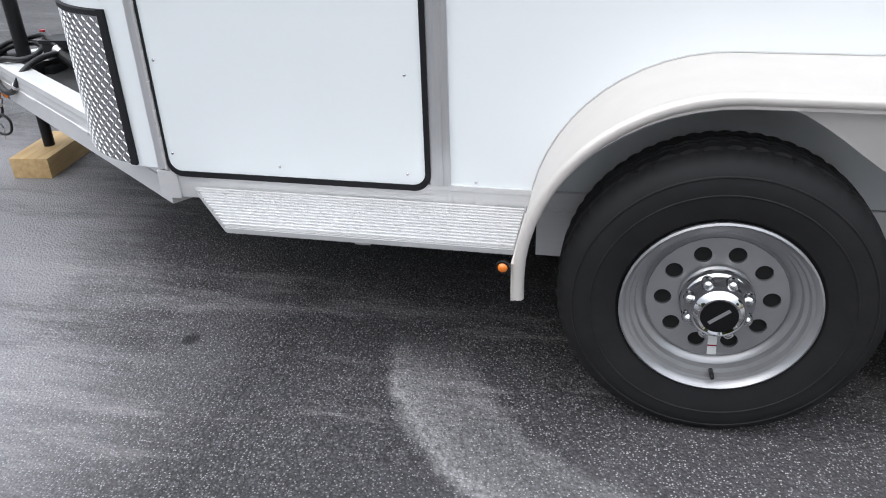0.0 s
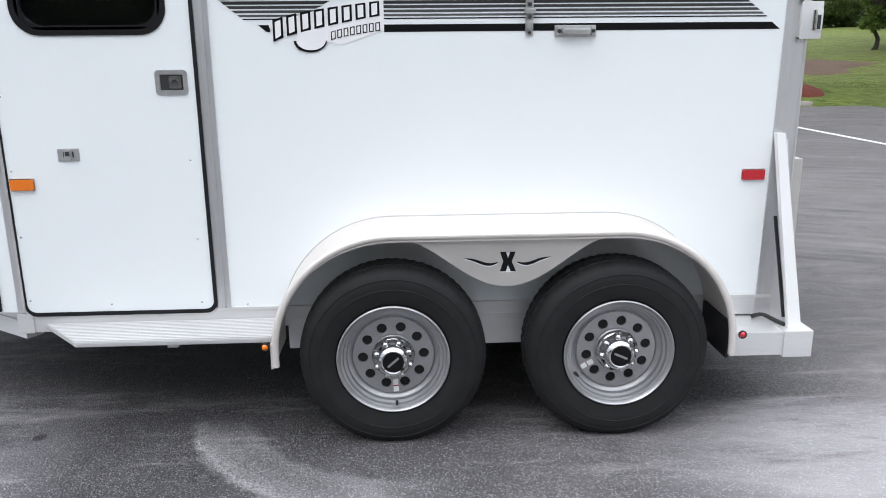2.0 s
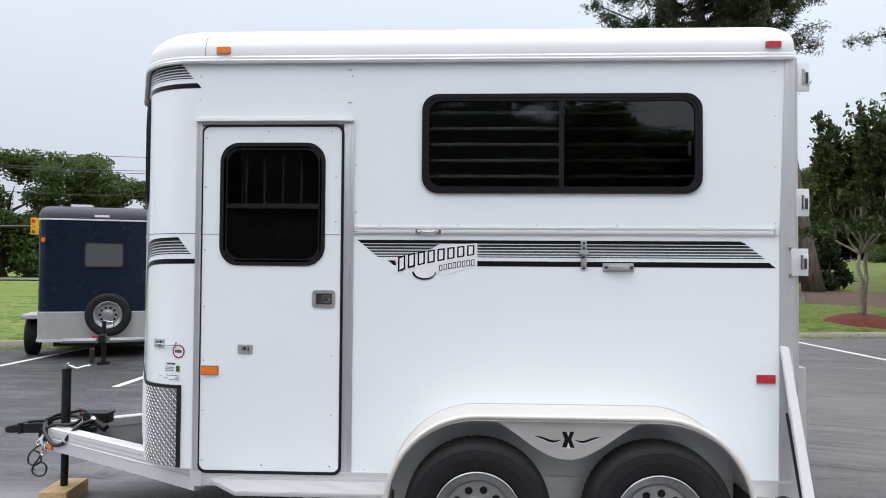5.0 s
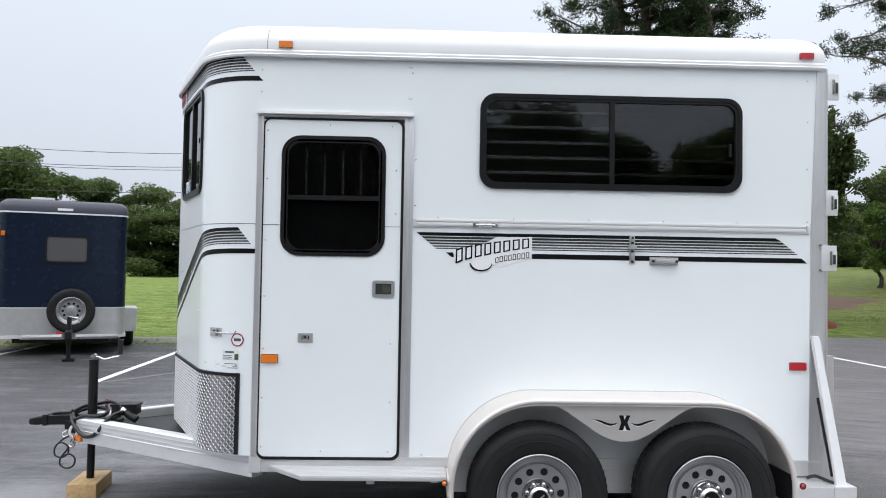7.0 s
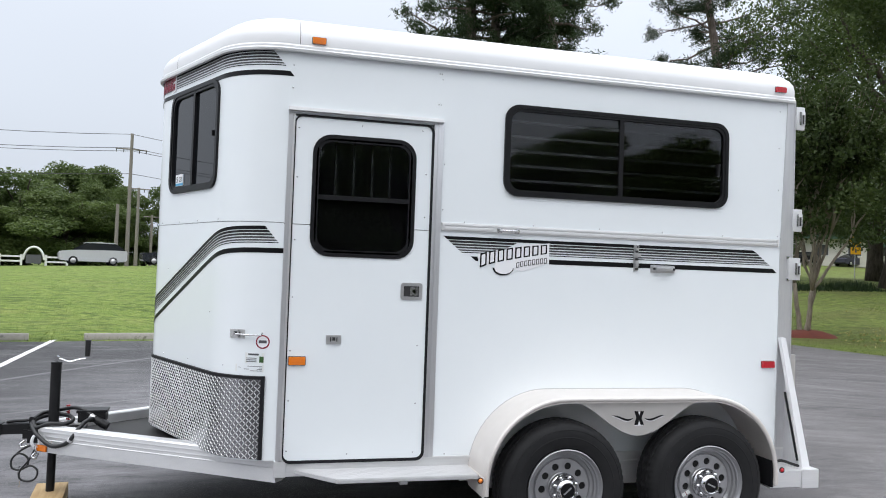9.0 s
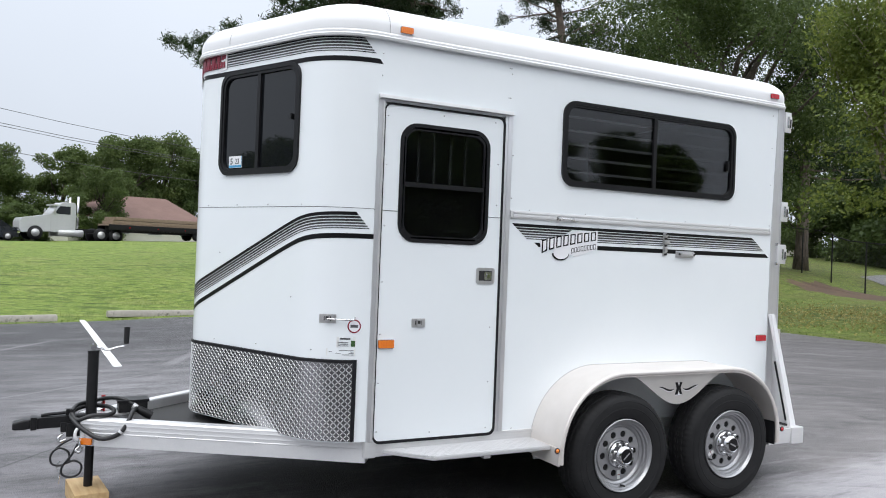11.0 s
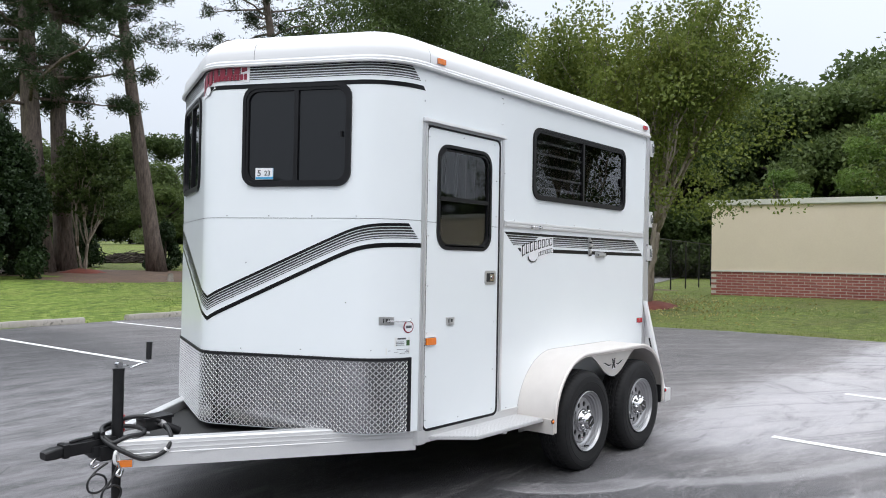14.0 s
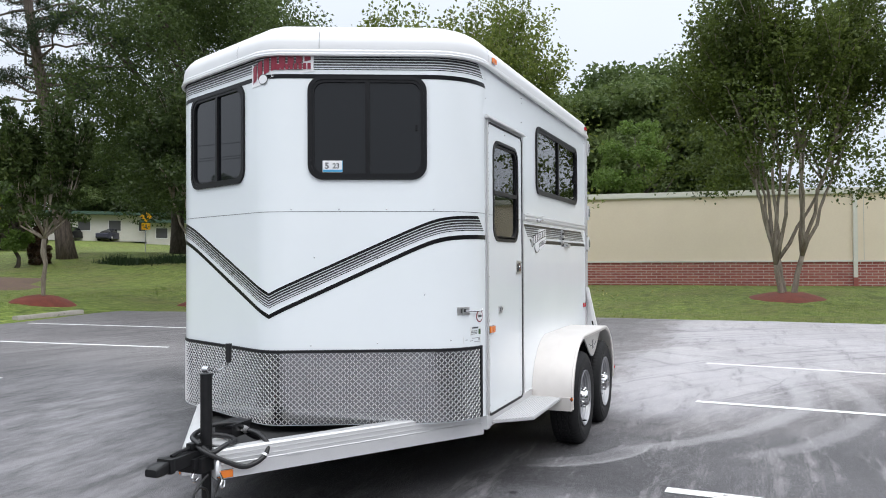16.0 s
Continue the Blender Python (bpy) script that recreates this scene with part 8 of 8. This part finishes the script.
def flatbed(x, y, yaw):
    """A long black flatbed trailer loaded with timber."""
    t = thing("flatbed_trailer", (x, y, lawn(x, y) + 0.1), "black flatbed trailer loaded with stacked sawn timber", "flatbed trailer")
    t.rotation_euler = (0, 0, radians(yaw))
    def sub(nm, bm, mat, parent=None, smooth=40):
        o = new(nm, mesh_of(nm, bm, mat, smooth))
        o.parent = parent or t
        return o
    sub("deck", box((-5.9, -1.2, 0.92), (5.9, 1.2, 1.06), 0.01), M_timber)
    sub("side_rail", box((-5.9, -1.24, 0.62), (5.9, -1.16, 1.02), 0.01), M_blackpaint)
    sub("side_rail", box((-5.9, 1.16, 0.62), (5.9, 1.24, 1.02), 0.01), M_blackpaint)
    sub("frame", box((-5.6, -0.5, 0.45), (5.7, 0.5, 0.92), 0.01), M_blackpaint)
    for px in (1.2, 4.6):
        for sy in (-1, 1):
            sub("wheel", tube([(px, sy * 0.85, 0.40), (px, sy * 1.12, 0.40)], 0.40, 18), M_tyre)
    for k in range(5):
        sub("marker_lamp", box((-4.4 + k * 2.2, -1.26, 0.78), (-4.3 + k * 2.2, -1.24, 0.84)), M_red)
    for j in range(2):
        for i in range(4):
            sub("plank", box((-5.6 + 0.15 * (j % 2), -1.1 + i * 0.56, 1.07 + j * 0.28), (4.2 + 0.12 * ((i + j) % 3), -0.58 + i * 0.56, 1.32 + j * 0.28), 0.01), M_timber)


flatbed(6.3, 62.3, 15.6)


def hazard_marker(x, y):
    z = lawn(x, y)
    t = thing("hazard_marker", (x, y, z), "black and yellow striped hazard marker on a post", "road sign")
    def face(u, h, d):
        return Vector((x + u * 0.95, y + u * 0.25 - d, z + h))
    part("post", tube([(x, y, z), (x, y, z + 1.5)], 0.03, 8), M_steel, t)
    part("sign_plate", plate(rect(-0.16, 0.55, 0.16, 1.5), face, 0.035, 0.05), M_yellow, t)
    for k in range(4):
        part("stripe", plate([(-0.16, 0.60 + k * 0.23), (0.16, 0.74 + k * 0.23), (0.16, 0.85 + k * 0.23), (-0.16, 0.71 + k * 0.23)], face, 0.05, 0.056), M_blackpaint, t)


hazard_marker(7.2, 40.4)


def road_sign(x, y, top):
    z = lawn(x, y)
    t = thing("warning_sign", (x, y, z), "yellow diamond warning signs on a post", "road sign")
    part("post", tube([(x, y, z), (x, y, z + top)], 0.035, 8), M_steel, t)
    for zz, s in ((top - 0.4, 0.42), (top - 1.1, 0.30)):
        part("sign_plate", plate([(0, zz - s), (s, zz), (0, zz + s), (-s, zz)] if s > 0.4 else rect(-s, zz - s * 0.8, s, zz + s * 0.8), lambda u, h, d: Vector((x + u * 0.8, y - u * 0.6 - d, z + h)), 0.04, 0.06), M_yellow, t)
        part("symbol", plate(rect(-s * 0.15, zz - s * 0.4, s * 0.15, zz + s * 0.4), lambda u, h, d: Vector((x + u * 0.8, y - u * 0.6 - d, z + h)), 0.06, 0.07), M_print, t)


road_sign(32.7, 48.1, 4.2)
road_sign(38.1, 39.6, 2.95)

# ---- long low building with a brick base ----
B0 = Vector((25.2, 8.3, 0))
B1 = Vector((26.75, -6.9, 0))
bd = (B1 - B0).normalized()
bn_ = Vector((bd.y, -bd.x, 0))
if bn_.x > 0:
    bn_ = -bn_
BL = 46.0
BT, BB, BZ = 4.03, 1.24, 0.28
store = thing("storage_building", B0, "long low beige building with a red brick base", "building")


def on_store(u, z, d):
    p = B0 + bd * u + bn_ * d
    return Vector((p.x, p.y, z))


part("wall", plate(rect(0.0, BB, BL, BT - 0.18), on_store, -0.3, 0.0), M_stucco, store, "smooth beige stucco wall")
base_wall = part("base_wall", plate(rect(0.0, BZ - 0.3, BL, BB), on_store, -0.3, -0.012), M_mortar, store, "pale mortar bed of the brick base")
part("end_wall", plate([(0.0, BZ - 0.3), (0.0, BT - 0.18), (0.3, BT - 0.18), (0.3, BZ - 0.3)], lambda u, z, d: on_store(u, z, -d), 0.3, 14.0), M_stucco, store)
part("roof", plate(rect(-0.1, BT - 0.2, BL, BT - 0.1), on_store, -14.0, -0.2), M_coping, store)
bm = bmesh.new()
add_plate(bm, rect(-0.12, BT - 0.20, BL, BT), on_store, -0.4, 0.09)
add_plate(bm, rect(-0.12, BT - 0.23, BL, BT - 0.195), on_store, -0.3, 0.05)
bmesh.ops.recalc_face_normals(bm, faces=bm.faces)
part("coping", bm, M_coping, store, "cream metal coping")
part("ledge", plate(rect(-0.02, BB - 0.01, BL, BB + 0.045), on_store, -0.1, 0.035), M_coping, store, "cream ledge over the bricks")
for u in (13.4, 29.0):
    p = part("downpipe", plate(rect(u - 0.07, BZ + 0.35, u + 0.07, BT - 0.2), on_store, 0.03, 0.14), M_coping, store, "square cream downpipe")
    part("pipe_foot", plate(rect(u - 0.075, BZ - 0.1, u + 0.075, BZ + 0.36), on_store, 0.03, 0.16), M_brick, p)
    part("panel_joint", plate(rect(u + 0.30, BB + 0.05, u + 0.32, BT - 0.23), on_store, 0.0, 0.004), M_skirt, store)


# ---- gravel yard beyond the fence ----
bm = bmesh.new()
rows = []
for i in range(19):
    rows.append([])
    for j in range(9):
        f, g = i / 18, j / 8
        p = Vector((34.4, 15.2)).lerp(Vector((70.8, 27.8)), f).lerp(Vector((36.3, 23.6)).lerp(Vector((67.1, 37.7)), f), g)
        rows[-1].append(bm.verts.new((p.x, p.y, lawn(p.x, p.y) + 0.05)))
for a, b in zip(rows, rows[1:]):
    for k in range(8):
        bm.faces.new((a[k], b[k], b[k + 1], a[k + 1]))
tagged(new("pavement", mesh_of("pavement", bm, M_gravel, 60)), "pale gravel yard beyond the fence", "gravel yard", kind="structure")

# ---- chain-link fence beside it ----
def chain_fence(a, b, h):
    a, b = Vector((*a, 0)), Vector((*b, 0))
    L = (b - a).length
    d = (b - a) / L
    t = thing("chain_link_fence", (a.x, a.y, lawn(a.x, a.y)), "black chain-link fence with steel posts", "fence")
    n = int(L / 2.4)
    def at(u, z):
        p = a + d * u
        return Vector((p.x, p.y, lawn(p.x, p.y) + z))
    for k in range(n + 1):
        part("post", tube([at(L * k / n, -0.1), at(L * k / n, h + 0.05)], 0.035, 8), M_blackpaint, t)
    part("top_rail", tube([at(L * k / 20, h) for k in range(21)], 0.032, 6), M_blackpaint, t)
    verts, faces = [], []
    step = 0.085
    for s in (-1, 1):
        k = -int(h / step) - 1
        while k * step < L + h:
            u0, u1 = k * step, k * step + h
            lo, hi = max(0.0, -u0) if True else 0, min(h, L - u0)
            if hi > lo:
                p, q = (at(u0 + lo, lo if s > 0 else h - lo), at(u0 + hi, hi if s > 0 else h - hi))
                i = len(verts)
                w = Vector((0, 0, 0.0028))
                verts += [p - w - BASE[t], p + w - BASE[t], q + w - BASE[t], q - w - BASE[t]]
                faces.append((i, i + 1, i + 2, i + 3))
            k += 1
    o = new("wire_mesh", from_arrays("wire_mesh", verts, faces, M_wire))
    o.parent = t
    tagged(o, "woven wire mesh", kind="stuff")


chain_fence((26.3, 11.2), (33.4, 28.3), 2.3)
chain_fence((26.3, 11.2), (42.5, 13.5), 2.3)
# fallen leaves by the crape myrtle and the litter along the fence
rng = np.random.default_rng(19)
c = np.stack([rng.normal(17.8, 2.4, 3200), rng.normal(9.6, 2.6, 3200)], 1)
c = c[(c[:, 0] > 12.6)]
c = np.concatenate([c, np.array([[lawn(x, y) + 0.035] for x, y in c])], 1)
tagged(new("fallen_leaves", leaf_mesh("fallen_leaves", rng, c, 0.085, 0.06, M_dryleaf)), "pale yellow leaves fallen on the grass", "fallen leaves", kind="stuff")
mulch((27.8, 16.6), 2.2, 6.5, M_mulch, "leaf_litter", "strip of brown litter along the fence", 83, 0.06)


# ---- the navy trailer behind ----
def navy_trailer():
    x0, x1, yf = -8.08, -6.08, 9.25
    cx = (x0 + x1) / 2
    t = thing("enclosed_trailer", (cx, yf, lot(cx, yf)), "parked navy blue enclosed trailer with silver skirt and spare wheel", "cargo trailer")
    z = lot(cx, yf)
    def outline(o, back=3.6):
        r = 0.22
        pts = [(x0 + o, yf + back), (x0 + o, yf + r)]
        pts += [(x0 + r + (r - o) * math.cos(a), yf + r + (r - o) * math.sin(a)) for a in [math.pi + math.pi / 2 * k / 6 for k in range(7)]]
        pts += [(x1 - r + (r - o) * math.cos(a), yf + r + (r - o) * math.sin(a)) for a in [1.5 * math.pi + math.pi / 2 * k / 6 for k in range(7)]]
        return pts + [(x1 - o, yf + r), (x1 - o, yf + back)]
    def skin(levels, mat, name, label=""):
        bm = bmesh.new()
        rings = [[bm.verts.new((x, y, z + zz)) for x, y in outline(o)] for o, zz in levels]
        for a, b in zip(rings, rings[1:]):
            for k in range(len(a)):
                bm.faces.new((a[k], a[(k + 1) % len(a)], b[(k + 1) % len(a)], b[k]))
        bm.faces.new(rings[0][::-1])
        bm.faces.new(rings[-1])
        bmesh.ops.recalc_face_normals(bm, faces=bm.faces)
        return part(name, bm, mat, t, label, smooth=40)
    skin([(0.0, 0.80), (0.0, 2.39)], M_navy, "body", "glossy navy side panels")
    skin([(-0.005, 0.33), (-0.005, 0.80)], M_galv, "skirt", "dull aluminium lower skirt")
    skin([(-0.012, 2.415), (-0.012, 2.49), (0.02, 2.57), (0.09, 2.62), (0.25, 2.64)], M_navyroof, "roof", "dull navy rounded roof")
    skin([(-0.012, 2.39), (-0.012, 2.415)], M_roof, "roof_trim", "white trim line")
    skin([(-0.012, 0.79), (-0.012, 0.81)], M_alu, "belt_trim")
    skin([(-0.02, 0.29), (-0.02, 0.34)], M_alu, "sill")
    part("underbody", box((x0 + 0.25, yf + 0.2, z + 0.2), (x1 - 0.25, yf + 3.4, z + 0.3)), M_under, t)
    def fp(u, h, d):
        return Vector((u, yf - d, z + h))
    bm = bmesh.new()
    add_ring(bm, round_rect(-7.36, 1.56, -6.69, 2.03, 0.06), round_rect(-7.33, 1.59, -6.72, 2.00, 0.05), fp, -0.002, 0.014)
    bmesh.ops.recalc_face_normals(bm, faces=bm.faces)
    w = part("window", bm, M_frame, t, "rounded grey window", smooth=35)
    part("pane", plate(round_rect(-7.33, 1.59, -6.72, 2.00, 0.05), fp, -0.002, 0.006), M_greyglass, w)
    part("lettering_bar", plate(rect(-7.19, 2.45, -6.95, 2.49), fp, 0.012, 0.016), M_vinyl_white, t)
    part("roof_vent", box((-7.63, yf + 0.5, z + 2.64), (-7.28, yf + 0.9, z + 2.70), 0.01), M_roof, t)
    # spare wheel
    sp = new("spare_wheel", RIM)
    sp.parent = t
    sp.matrix_basis = Matrix.Translation(Vector((-6.93, yf - 0.17, z + 0.76)) - BASE[t]) @ Matrix.Scale(1.08, 4)
    tagged(sp, "spare wheel on the front wall")
    for me in (TYRE, DRUM):
        o = new(me.name.split(".")[0], me)
        o.parent = sp
    # tongue, coupler and jack
    for s in (-1, 1):
        part("drawbar", tube([(-6.93 + s * 0.75, yf + 0.1, z + 0.30), (-6.93 + s * 0.07, yf - 1.15, z + 0.40)], 0.045, 6), M_galv, t)
    part("coupler", box((-6.98, yf - 1.42, z + 0.38), (-6.88, yf - 1.0, z + 0.50), 0.015), M_blackpaint, t)
    part("jack", tube([(-6.93, yf - 0.98, z + 0.03), (-6.93, yf - 0.98, z + 0.70)], 0.035, 10), M_blackpaint, t, smooth=50)
    part("jack_foot", box((-7.02, yf - 1.06, z), (-6.84, yf - 0.90, z + 0.04), 0.004), M_blackpaint, t)
    part("crank", tube([(-6.93, yf - 0.98, z + 0.70), (-6.80, yf - 0.98, z + 0.68), (-6.78, yf - 0.98, z + 0.60)], 0.012, 6), M_steel, t)
    part("plug_bracket", box((-7.13, yf - 0.75, z + 0.36), (-7.03, yf - 0.66, z + 0.44), 0.01), M_redcap, t)
    part("marker_lamp", box((x0 + 0.06, yf - 0.02, z + 2.0), (x0 + 0.12, yf + 0.02, z + 2.08), 0.006), M_orange, t)
    for x, ya in ((x0 - 0.20, 0.95), (x1 + 0.06, 1.7)):
        wh = new("wheel", RIM)
        wh.parent = t
        wh.matrix_basis = Matrix.Translation(Vector((x + 0.03, yf + ya, z + 0.345)) - BASE[t]) @ Matrix.Rotation(radians(90 if x > cx else -90), 4, "Z")
        o = new("tyre", TYRE)
        o.parent = wh
        part("fender", box((x - 0.10, yf + ya - 0.5, z + 0.66), (x + 0.20, yf + ya + 0.5, z + 0.74), 0.03), M_galv, t)
        if x > cx:
            part("stone_guard", box((x - 0.08, yf + ya - 0.52, z + 0.30), (x + 0.18, yf + ya - 0.48, z + 0.74), 0.01), M_galv, t)
    t.rotation_euler = (0, 0, radians(22))
    part("axle", tube([(x0 - 0.12, yf + 0.95, z + 0.345), (x1 + 0.05, yf + 1.7, z + 0.345)], 0.04, 8), M_under, t)


navy_trailer()

# ---- bricks of the low building ----
course, blen = (BB - BZ) / 9, 0.40
bm = bmesh.new()
add_box(bm, (0, 0, 0), (blen - 0.026, 0.014, course - 0.026), 0.0)
bmesh.ops.bevel(bm, geom=[e for e in bm.edges], offset=0.003, segments=1, affect="EDGES")
BRICK = mesh_of("brick", bm, M_brick)
rot = math.atan2(bd.y, bd.x)
rest_v, rest_f = [], []
count = 0
for j in range(9):
    for i in range(int(BL / blen)):
        u = i * blen + (0.2 if j % 2 else 0.0)
        z = BZ + j * course + 0.006
        if 1.2 < u < 14.6 and count < 300:
            o = new("brick", BRICK)
            o.parent = base_wall
            p = on_store(u, z, -0.012)
            o.matrix_basis = Matrix.Translation(p - BASE[base_wall]) @ Matrix.Rotation(rot, 4, "Z") @ Matrix.Translation((0, -0.014 if (Matrix.Rotation(rot, 3, "Z") @ Vector((0, 1, 0))).dot(bn_) < 0 else 0, 0))
            count += 1
        else:
            k = len(rest_v)
            for uu, zz in ((u, z), (u + blen - 0.026, z), (u + blen - 0.026, z + course - 0.026), (u, z + course - 0.026)):
                rest_v += [on_store(uu, zz, -0.012) - BASE[base_wall], on_store(uu, zz, 0.002) - BASE[base_wall]]
            rest_f += [(k + 1, k + 3, k + 5, k + 7), (k, k + 2, k + 3, k + 1), (k + 2, k + 4, k + 5, k + 3), (k + 4, k + 6, k + 7, k + 5), (k + 6, k, k + 1, k + 7)]
o = new("brickwork", from_arrays("brickwork", rest_v, rest_f, M_brick))
o.parent = base_wall
tagged(o, "red brick courses", kind="stuff")
